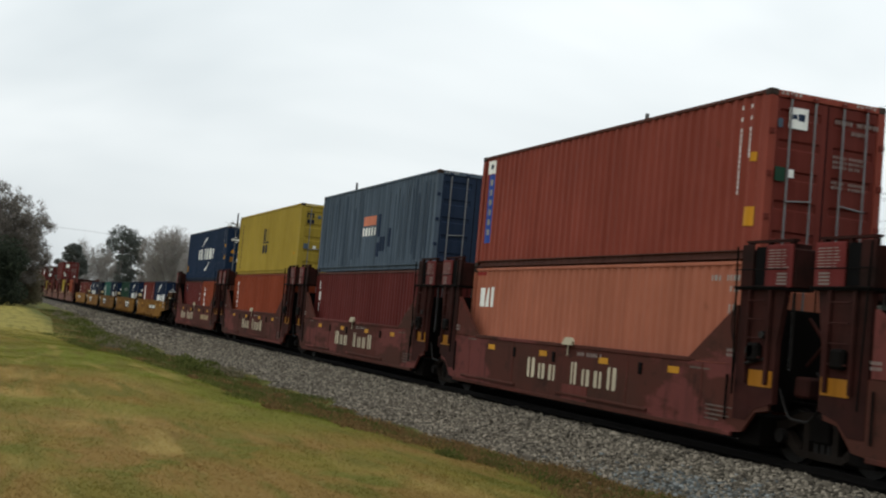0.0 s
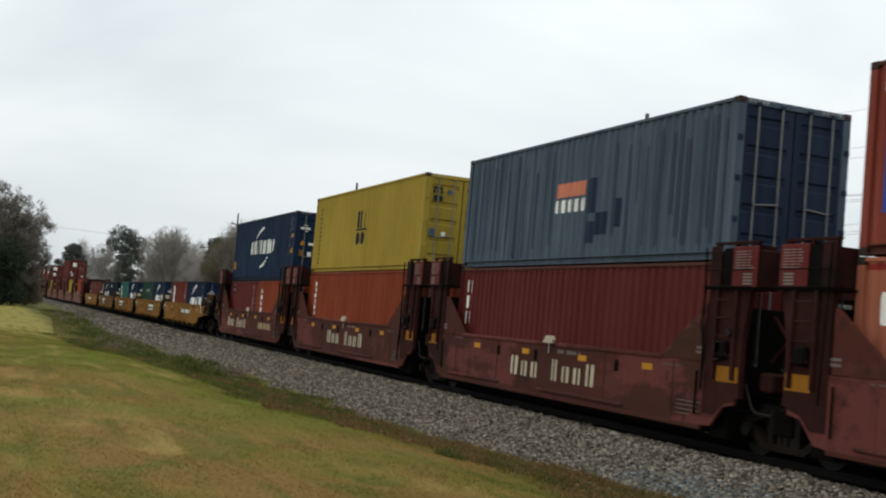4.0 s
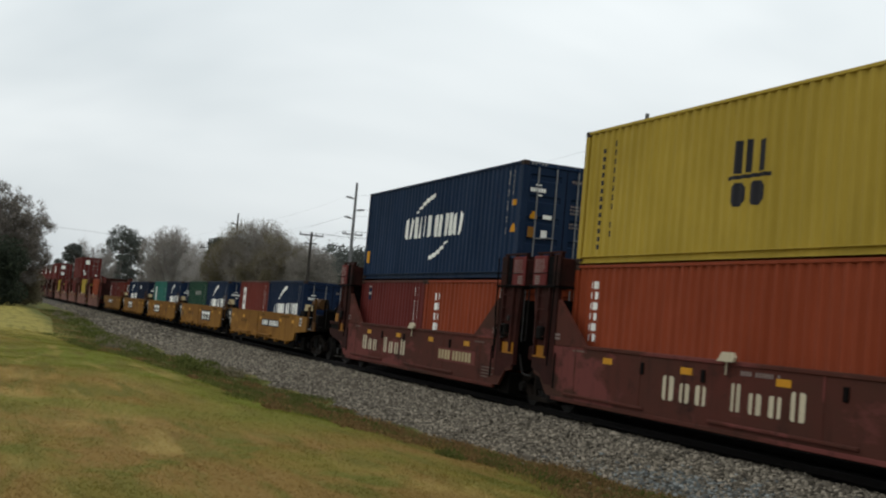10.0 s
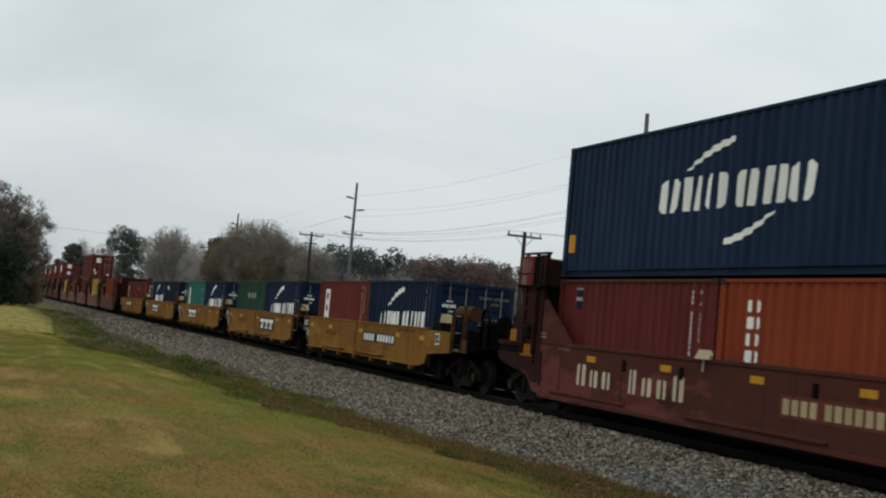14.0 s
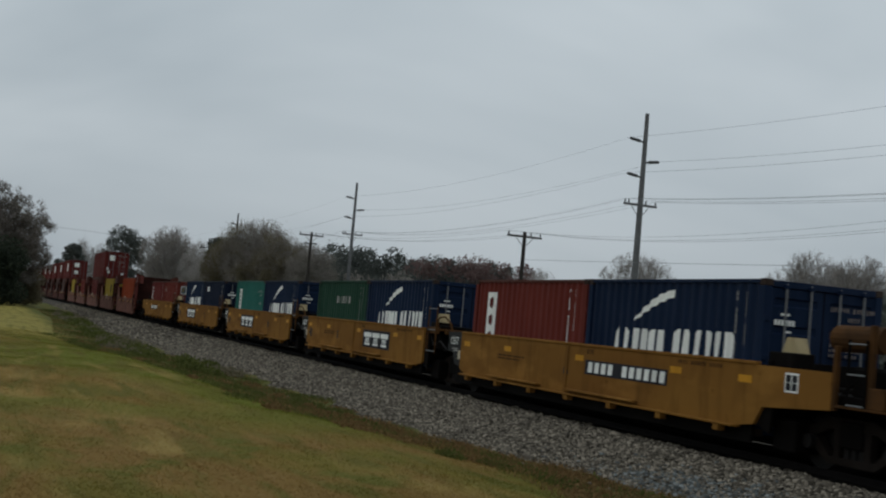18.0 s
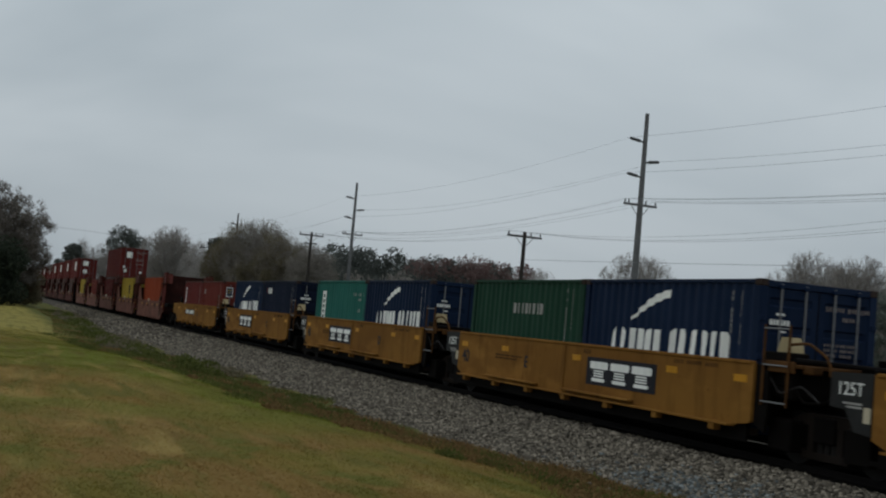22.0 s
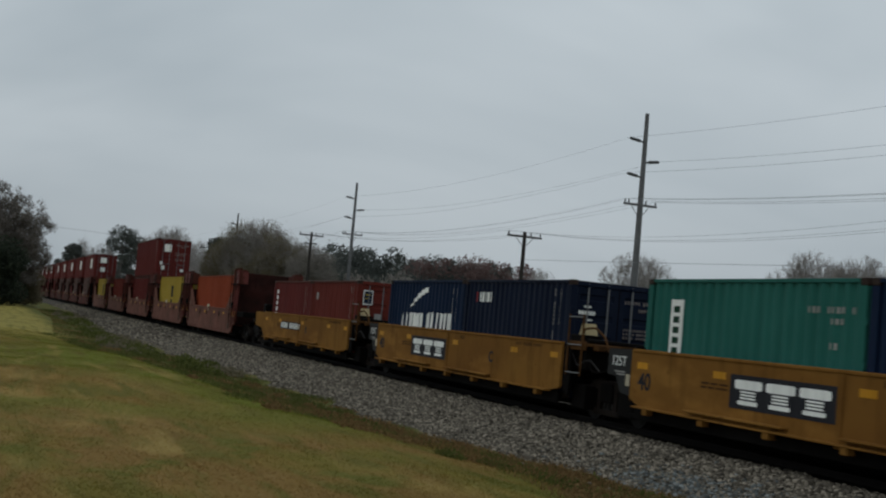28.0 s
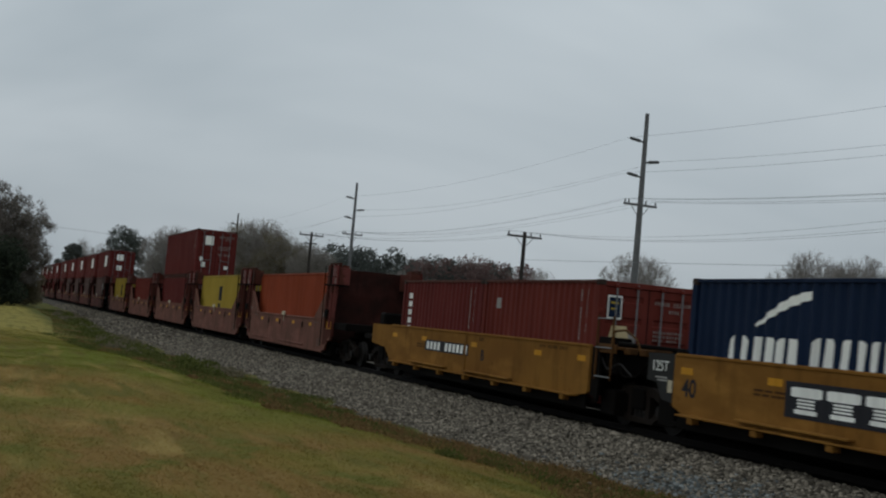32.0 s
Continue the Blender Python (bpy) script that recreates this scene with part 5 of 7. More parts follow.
def yellow_car(x, sign="logo", panel=3.35, letter="", letter_x=0.0, left_end=False, right_end=False, next_truck=True, forty=True):
    """A low-sided well car unit in ochre yellow with ladders and ribs at its ends."""
    thing = tagged(new("well_car"), "dirty ochre-yellow low-sided container well car", "rail car", group="well cars of the train")
    W_ = 12.19
    x1 = W_ + 0.42
    for side in (-1, 1):
        ya, yb = sorted((side * 1.555, side * 1.49))
        ext = 1.75 if right_end else 0.0
        exl = -1.75 if left_end else 0.0
        out = [(0.15 + exl, 0.62 if not left_end else 0.95), (0.5, 0.50), (x1 - 0.5, 0.50), (x1 - 0.05, 0.56)]
        out += [(x1 + 0.15, 0.85), (x1 + ext, 0.95), (x1 + ext, 1.50)] if right_end else [(x1, 0.60), (x1, 1.53)]
        out += [(0.15 + exl, 1.53)]
        if left_end:
            out = [(0.15 + exl, 0.95), (-0.3, 0.85), (0.2, 0.52)] + out[1:]
        part("side_plate", plate(out, ya, yb), CAR_YELLOW, thing)
        part("top_chord", kept(("top_chord_y", CAR_YELLOW, side), lambda: block(0.2, x1 - 0.05, *sorted((side * 1.46, side * 1.575)), 1.50, 1.56, 0.012)), CAR_YELLOW, thing)
        part("bottom_flange", kept(("bottom_flange", CAR_YELLOW, side), lambda: block(0.45, x1 - 0.45, *sorted((side * 1.50, side * 1.68)), 0.47, 0.505, 0.006)), CAR_YELLOW, thing)
        for a, b in ((2.2, 4.9), (6.2, 9.0)):
            part("rub_rail", kept(("rub_rail_y", CAR_YELLOW, side, a), lambda: block(a, b, *sorted((side * 1.56, side * 1.70)), 0.56, 0.60, 0.01)), CAR_YELLOW, thing)
        for k in range(7):
            a = 0.8 + 1.8 * k
            part("bracket", kept(("bracket", CAR_YELLOW, side, k), lambda: block(a, a + 0.16, *sorted((side * 1.50, side * 1.66)), 0.36, 0.52, 0.015)), CAR_YELLOW, thing)
        part("door_post", kept(("door_post", CAR_YELLOW, side), lambda: block(5.98, 6.10, *sorted((side * 1.55, side * 1.572)), 0.42, 1.5)), CAR_YELLOW, thing)
        for a in (0.38, 2.85, 6.42, 10.05, 12.1):
            part("amber_strip", kept(("amber_strip_y", REFLECTOR, side, a), lambda: block(a, a + 0.36, *sorted((side * 1.556, side * 1.562)), 1.20, 1.32)), WORN_AMBER, thing, "small amber reflective strip")
        # container guide posts with cream caps
        yp = side * 1.15
        part("guide_cap", kept(("guide_cap", TAN, side), lambda: plate([(12.80, 1.74), (13.18, 1.74), (13.08, 1.98), (12.90, 1.98)], *sorted((yp - 0.12, yp + 0.12)))), TAN, thing, "cream-white tapered guide block")
        part("guide_stand", kept(("guide_stand", CAR_BLACK, side), lambda: block(12.60, 13.2, *sorted((yp - 0.22, yp + 0.22)), 1.2, 1.74, 0.02)), CAR_BLACK, thing)
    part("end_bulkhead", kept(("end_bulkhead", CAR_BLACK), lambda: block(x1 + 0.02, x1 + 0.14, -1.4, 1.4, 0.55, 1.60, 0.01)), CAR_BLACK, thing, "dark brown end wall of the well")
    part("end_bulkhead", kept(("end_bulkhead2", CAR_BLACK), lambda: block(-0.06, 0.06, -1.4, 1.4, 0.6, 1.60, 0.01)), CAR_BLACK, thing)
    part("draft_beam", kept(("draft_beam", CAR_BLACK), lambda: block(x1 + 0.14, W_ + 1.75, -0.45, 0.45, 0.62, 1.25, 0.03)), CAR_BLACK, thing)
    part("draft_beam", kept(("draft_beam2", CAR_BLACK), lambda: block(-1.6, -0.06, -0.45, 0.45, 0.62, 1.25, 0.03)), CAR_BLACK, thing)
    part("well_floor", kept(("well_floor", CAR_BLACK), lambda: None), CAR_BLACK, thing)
    # Added dark blocks that fill the end gaps against bright ground behind.
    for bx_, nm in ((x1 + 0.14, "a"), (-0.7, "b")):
        part("end_sill", kept(("end_gap_block_y", CAR_BLACK, nm), lambda: block(bx_, bx_ + 0.56, -1.30, 1.30, 0.20, 0.70, 0.02)), CAR_BLACK, thing)
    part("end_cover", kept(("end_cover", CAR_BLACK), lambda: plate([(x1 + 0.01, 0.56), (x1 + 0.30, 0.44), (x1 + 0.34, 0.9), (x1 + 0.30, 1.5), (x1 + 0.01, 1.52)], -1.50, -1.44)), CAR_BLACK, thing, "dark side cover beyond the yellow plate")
    # Dark strips added below the plates in place of undercar shade.
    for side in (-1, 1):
        part("well_sill", kept(("well_sill", CAR_BLACK, side), lambda: block(0.2, x1 - 0.2, *sorted((side * 1.42, side * 1.47)), 0.24, 0.56, 0.008)), CAR_BLACK, thing, "dark strip added to hide the container's lower edge")
    # Added sheet that blocks daylight from beyond and keeps the underside dark.
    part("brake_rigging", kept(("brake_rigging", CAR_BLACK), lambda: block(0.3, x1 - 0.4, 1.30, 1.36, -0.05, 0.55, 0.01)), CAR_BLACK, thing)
    part("sag_hose", kept(("sag_hose", CAR_BLACK), lambda: hose([(W_ + 1.0, -1.3, 1.35), (W_ + 1.4, -1.32, 0.98), (W_ + 1.9, -1.3, 1.02), (W_ + 2.5, -1.28, 1.5)], 0.022)), DARK_STEEL, thing, "sagging brake hose")
    if not left_end:
        part("end_block", kept(("end_block", END_GREY), lambda: plate([(-0.78, 1.02), (-0.78, 1.52), (0.10, 1.54), (0.10, 0.66), (-0.25, 0.70), (-0.45, 1.0)], -1.53, -1.25)), END_GREY, thing, "dark grey end block with white lettering")
        letters("125T", 0.27, -0.64, 1.21, -1.536, WHITE, thing, "white painted letters 125T", 0.0)
        part("small_stencil", kept(("small_stencil_y", DIM_WHITE), lambda: flat_blocks([rect(-0.5, -0.1, 1.08, 1.11), rect(-0.42, -0.1, 1.03, 1.06)], -1.532)), DIM_WHITE, thing)
        part("yellow_tag", kept(("yellow_tag", CREAM), lambda: block(-0.06, 0.08, -1.538, -1.53, 0.84, 1.06)), CREAM, thing, "pale yellow tag")
    if letter:
        letters(letter, 0.36, letter_x, 0.90, -1.558, BLACK, thing, "black painted unit letter")
    if forty:
        letters("40", 0.44, 0.44, 0.82, -1.558, BLACK, thing, "black painted number 40")
    if not right_end:
        ladder(thing, W_ + 0.62, -1.52, 0.88, 2.16, 0.62, RUSTY_YELLOW, 3)
        part("brake_box", kept(("brake_box", CAR_BLACK), lambda: block(W_ + 0.55, W_ + 1.2, -1.35, -0.6, 1.0, 1.5, 0.04)), CAR_BLACK, thing)
        part("cross_pipe", kept(("cross_pipe", CAR_BLACK), lambda: bar((W_ + 1.25, -1.4, 1.62), (W_ + 1.25, 1.4, 1.55), 0.05, 8)), CAR_BLACK, thing)
        part("yellow_clip", kept(("yellow_clip", RUSTY_YELLOW), lambda: box(block(W_ + 1.3, W_ + 1.55, -1.3, -1.1, 1.42, 1.56, 0.02), W_ + 1.9, W_ + 2.15, -1.3, -1.1, 1.42, 1.56, 0.02)), RUSTY_YELLOW, thing)
        part("end_shelf", kept(("end_shelf", RUSTY_YELLOW), lambda: box(block(x1 + 0.16, W_ + 1.35, -1.46, -0.2, 1.50, 1.56, 0.01), x1 + 0.16, W_ + 1.35, -1.50, -1.46, 1.42, 1.60, 0.01)), RUSTY_YELLOW, thing, "rust-brown end walkway edge")
        part("guard_bar", kept(("guard_bar", RUSTY_YELLOW), lambda: hose([(W_ + 1.1, -1.42, 1.56), (W_ + 1.1, -1.42, 1.86), (W_ + 1.55, -1.40, 1.90), (W_ + 1.95, -1.38, 1.72), (W_ + 2.1, -1.38, 1.5)], 0.024)), RUSTY_YELLOW, thing, "bent rust-brown guard bar")
        part("valve_pipe", kept(("valve_pipe", DARK_STEEL), lambda: hose([(W_ + 0.7, -1.44, 1.35), (W_ + 1.0, -1.46, 1.08), (W_ + 1.5, -1.46, 1.25), (W_ + 1.9, -1.42, 1.02)], 0.020)), DARK_STEEL, thing)
        if next_truck:
            truck(thing, W_ + 1.64)
    if sign == "logo":
        part("sign_panel", flat_blocks([rect(panel, panel + 2.65, 0.76, 1.31)], -1.557), BLACK, thing, "black sign panel")
        for k in range(3):
            a = panel + 0.14 + 0.82 * k
            shape = [soft_block(a, a + 0.72, 1.08, 1.23, 0, 0.1), soft_block(a + 0.1, a + 0.62, 0.83, 0.90, 0, 0.1)] + [rect(a + 0.16, a + 0.56, 0.925 + 0.05 * q, 0.955 + 0.05 * q) for q in range(3)]
            part("logo_block", flat_blocks(shape, -1.562), WHITE, thing, "white striped logo block on black")
    else:
        part("sign_panel", flat_blocks([rect(panel, panel + 3.1, 0.95, 1.24)], -1.557), BLACK, thing, "black number panel")
        for k in range(10):
            a = panel + 0.13 + 0.27 * k + (0.28 if k > 3 else 0)
            part("number_bar", flat_blocks([rect(a, a + 0.17, 0.99, 1.20, 0.1)], -1.562), WHITE, thing, "white bar")
    part("faint_stencil", kept(("faint_stencil", RUSTY_YELLOW), lambda: flat_blocks(stencil_bars(2.5 if sign != "logo" else 1.6, 4.2 if sign != "logo" else 2.9, 1.12, 2, 0.07, 0.035, 3), -1.5565)), RUSTY_YELLOW, thing)["kind"] = "stuff"
    part("upper_stencil", kept(("upper_stencil", RUSTY_YELLOW), lambda: flat_blocks(code_row(10.3, 11.6, 1.385, 0.07) + code_row(6.9, 7.2, 1.36, 0.10), -1.5565)), RUSTY_YELLOW, thing, "faint brown stencilled code")["kind"] = "stuff"
    if right_end:
        e = x1 + 1.75
        part("end_platform", block(x1, e + 1.2, -1.4, 1.4, 1.02, 1.18, 0.02), CAR_BLACK, thing)
        part("brake_tank", bar((e - 0.42, -1.10, 2.02), (e + 0.62, -1.10, 2.02), 0.20, 16), RUSTY_YELLOW, thing, "rust-stained yellow brake cylinder")
        part("platform_post", block(e + 0.66, e + 0.76, -1.50, -1.42, 1.0, 2.22, 0.01), RUSTY_YELLOW, thing)
        part("frame_panel", box(box(block(e - 0.02, e + 0.06, -1.54, -1.46, 0.95, 1.9, 0.01), e + 0.06, e + 1.1, -1.54, -1.48, 1.0, 1.04, 0.01), e + 0.74, e + 1.08, -1.54, -1.48, 1.04, 1.34, 0.01), RUSTY_YELLOW, thing, "yellow step frame")
        ladder(thing, e + 0.30, -1.52, 1.0, 2.0, 0.36, CAR_BLACK, 3)
        part("valve_box", block(e + 0.1, e + 0.7, -1.3, -0.6, 1.15, 1.62, 0.05), CAR_BLACK, thing, "dark brake valve housing")
        part("grab_hoop", hose([(e + 1.5, -1.3, 1.1), (e + 1.5, -1.3, 2.1), (e + 1.75, -1.3, 2.2), (e + 1.95, -1.3, 1.9), (e + 1.95, -1.3, 1.2)], 0.045), CAR_BLACK, thing, "dark bent grab hoop")
        part("brake_wheel", bar((e + 1.58, -0.75, 1.80), (e + 1.62, -0.75, 1.80), 0.22, 20), CAR_BLACK, thing, "dark hand brake wheel")
        part("brake_housing", block(e + 1.25, e + 1.55, -1.2, -0.4, 1.1, 1.85, 0.06), CAR_BLACK, thing)
        part("data_plate", flat_blocks([rect(13.3, 13.62, 1.13, 1.43)], -1.557), WHITE, thing, "white-framed data panel")
        part("data_plate_inner", flat_blocks([rect(a, a + 0.115, z, z + 0.115) for a in (13.33, 13.475) for z in (1.16, 1.285)], -1.562), BLACK, thing)
        truck(thing, W_ + 2.1)
        coupler(thing, e + 1.1, 1)
    if left_end:
        part("end_platform", block(-2.9, 0, -1.4, 1.4, 1.02, 1.18, 0.02), CAR_BLACK, thing)
        part("brake_housing", block(-2.7, -2.2, -1.0, 0.4, 1.1, 1.9, 0.06), CAR_BLACK, thing)
        truck(thing, -2.0)
        coupler(thing, -2.8, -1)
    cars.append((thing, x))
    return thing


def hose(points, r):
    """A bent pipe through the points, as one skin."""
    pts = []
    for i in range(len(points) - 1):
        for k in range(5):
            pts.append(Vector(points[i]).lerp(Vector(points[i + 1]), k / 5))
    pts.append(Vector(points[-1]))
    sm = [pts[0]] + [(pts[i - 1] + pts[i] * 2 + pts[i + 1]) / 4 for i in range(1, len(pts) - 1)] + [pts[-1]]
    v, f, n = [], [], 6
    for p in sm:
        v += [(p.x, p.y + r * math.cos(k * math.tau / n), p.z + r * math.sin(k * math.tau / n)) for k in range(n)]
    for i in range(len(sm) - 1):
        for k in range(n):
            f.append((n * i + k, n * i + (k + 1) % n, n * i + n + (k + 1) % n, n * i + n + k))
    return raw("hose", v, f)


brown_car(-13.28, right_end=False)
brown_car(-28.67, repaired=True)
brown_car(-44.12)
brown_car(-59.68)
brown_car(-74.99, left_end=True, number=True)
yellow_car(-94.79, "number", 6.87, "A", 5.9, right_end=True, forty=False)
yellow_car(-110.02, "logo", 7.08, "E", 4.1)
yellow_car(-125.32, "logo", 3.35, "D", 8.8)
yellow_car(-140.7, "logo", 3.3, "C", 8.8)
yellow_car(-156.32, "number", 3.15, "B", 7.05, left_end=True, forty=False)
brown_car(-175.87, True, right_end=True, next_truck=False)
brown_car(-191.17, True)
brown_car(-206.77, True)
brown_car(-222.37, True)
brown_car(-237.77, True, left_end=True)
for k in range(9):
    brown_car(-257.57 - 15.4 * k - (4.1 if k > 4 else 0), False, right_end=k in (0, 5), left_end=k == 4, lettered=False, next_truck=k not in (0, 5))

# ------------------------------------------------------------------ poles and wires
def wire_points(a, b, sag, n=14):
    a, b = Vector(a), Vector(b)
    return [a.lerp(b, i / n) - Vector((0, 0, 4 * sag * (i / n) * (1 - i / n))) for i in range(n + 1)]


def wire(a, b, sag, r=0.011):
    pts = wire_points(a, b, sag)
    v, f = [], []
    for p in pts:
        v += [(p.x + r, p.y, p.z), (p.x, p.y + r, p.z + r), (p.x - r, p.y, p.z), (p.x, p.y - r, p.z - r)]
    for i in range(len(pts) - 1):
        for k in range(4):
            f.append((4 * i + k, 4 * i + (k + 1) % 4, 4 * i + 4 + (k + 1) % 4, 4 * i + 4 + k))
    me = raw("power_line", v, f, WIRE)
    return tagged(new("power_line", me), "thin grey overhead wire sagging between utility poles", "power line", group="overhead wires")


def insulator(parent, p, h=0.22):
    x, y, z = p
    bm = tube(bmesh.new(), (x, y, z), (x, y, z + h), 0.05, 0.04, 8)
    tube(bm, (x, y, z + h * 0.45), (x, y, z + h * 0.6), 0.085, 0.07, 8)
    part("insulator", bm, INSULATOR, parent, "grey insulator")


def tall_pole(x, y, top):
    """Transmission pole: three staggered brackets, and a four-pin crossarm lower down."""
    thing = tagged(new("utility_pole"), "tall weathered grey transmission pole with staggered arms", "utility pole", group="utility poles")
    thing.location = (x, y, 0)
    part("pole", tube(bmesh.new(), (0, 0, -0.6), (0, 0, top), 0.30, 0.145, 12), POLE_GREY, thing)
    tips = []
    for dz, side in ((2.1, -1), (3.55, 1), (4.65, -1)):
        z = top - dz
        tip = (0.0, side * 1.28, z + 0.18)
        part("bracket_arm", tube(bmesh.new(), (0, side * 0.1, z), tip, 0.07, 0.06, 8), POLE_GREY, thing)
        part("line_post", tube(bmesh.new(), (0, side * 0.45, z + 0.07), (0, side * 1.22, z + 0.17), 0.12, 0.11, 8), INSULATOR, thing, "grey line-post insulator")
        tips.append((x + tip[0], y + tip[1], tip[2] + 0.03))
    z = top - 6.65
    part("crossarm", block(-0.07, 0.07, -1.35, 1.35, z - 0.08, z + 0.08, 0.01), POLE_GREY, thing)
    for s_ in (-1, 1):
        part("brace", bar((0, s_ * 0.12, z - 0.85), (0, s_ * 0.75, z - 0.05), 0.025, 6), POLE_GREY, thing)
    for yy in (-1.25, -0.95, 0.45, 1.25):
        insulator(thing, (0, yy, z + 0.08), 0.26)
        tips.append((x, y + yy, z + 0.36))
    return tips


def low_pole(x, y, top, second=False):
    thing = tagged(new("utility_pole"), "dark wooden utility pole with one crossarm", "utility pole", group="utility poles")
    thing.location = (x, y, 0)
    part("pole", tube(bmesh.new(), (0, 0, -0.6), (0, 0, top), 0.19, 0.13, 10), POLE_DARK, thing)
    z = top - 0.35
    part("crossarm", block(-0.06, 0.06, -1.35, 1.35, z - 0.07, z + 0.07, 0.01), POLE_DARK, thing)
    tips = []
    if second:
        part("lower_crossarm", block(-0.05, 0.05, -0.7, 0.7, z - 0.95, z - 0.82, 0.01), POLE_DARK, thing)
    for s_ in (-1, 1):
        part("brace", bar((0, s_ * 0.1, z - 0.7), (0, s_ * 0.7, z - 0.05), 0.022, 6), POLE_DARK, thing)
    for yy in (-1.25, 0.5, 1.25):
        insulator(thing, (0, yy, z + 0.07), 0.24)
        tips.append((x, y + yy, z + 0.33))
    return tips


POLES = [tall_pole(-4.0, 43.5, 16.9), tall_pole(-74.2, 43.5, 18.1), tall_pole(-144.9, 43.5, 18.65), tall_pole(-219.2, 43.5, 18.75), tall_pole(-293.0, 43.5, 18.7)]
for a, b in zip(POLES, POLES[1:]):
    for k, (p, q) in enumerate(zip(a, b)):
        wire(p, q, 1.0 if k < 3 else 1.12)
LOW = [low_pole(-38.0, 37.5, 8.0), low_pole(-77.2, 36.0, 8.8), low_pole(-125.2, 33.0, 10.35, True), low_pole(-175.0, 31.0, 10.1)]
for a, b in zip(LOW, LOW[1:]):
    for p, q in zip(a, b):
        wire(p, q, 0.7, 0.009)
wire((-230, 5, 13.5), (-215, 43.5, 12.0), 0.3, 0.02)
wire((-77.2, 36.0, 6.8), (-38.0, 37.5, 5.9), 0.05, 0.012)


# ------------------------------------------------------------------ trees
def leaf_cloud(centre, radii, count, size, shell=0.55):
    """Loose leaf triangles in an uneven ellipsoid."""
    d = rng.normal(size=(count, 3))
    d /= np.linalg.norm(d, axis=1)[:, None]
    r = shell + (1 - shell) * rng.random(count) ** 0.5
    r *= 1 + 0.16 * np.sin(d[:, 0] * 7 + centre[0]) * np.sin(d[:, 2] * 6 + centre[1])
    c = np.array(centre) + d * r[:, None] * np.array(radii)
    s = size * (0.6 + 0.8 * rng.random(count))
    return c[:, None, :] + rng.normal(size=(count, 3, 3)) * s[:, None, None]


def twig_spray(p, way, length, count, width):
    """Thin long triangles fanning out from a branch end."""
    w = np.array(way)[None, :] + rng.normal(size=(count, 3)) * 0.55
    w /= np.linalg.norm(w, axis=1)[:, None]
    ln = length * (0.4 + 0.8 * rng.random(count))
    start = np.array(p)[None, :] + w * (ln * 0.15 * rng.random(count))[:, None]
    tip = start + w * ln[:, None] + np.array((0, 0, 0.12)) * ln[:, None]
    side = np.cross(w, rng.normal(size=(count, 3)))
    side /= np.linalg.norm(side, axis=1)[:, None] + 1e-9
    return np.stack([start - side * width, start + side * width, tip], 1)


def chain(bm, pts, r0, r1, sides):
    for i in range(len(pts) - 1):
        ra, rb = r0 + (r1 - r0) * i / (len(pts) - 1), r0 + (r1 - r0) * (i + 1) / (len(pts) - 1)
        tube(bm, pts[i], pts[i + 1], ra, rb, sides)


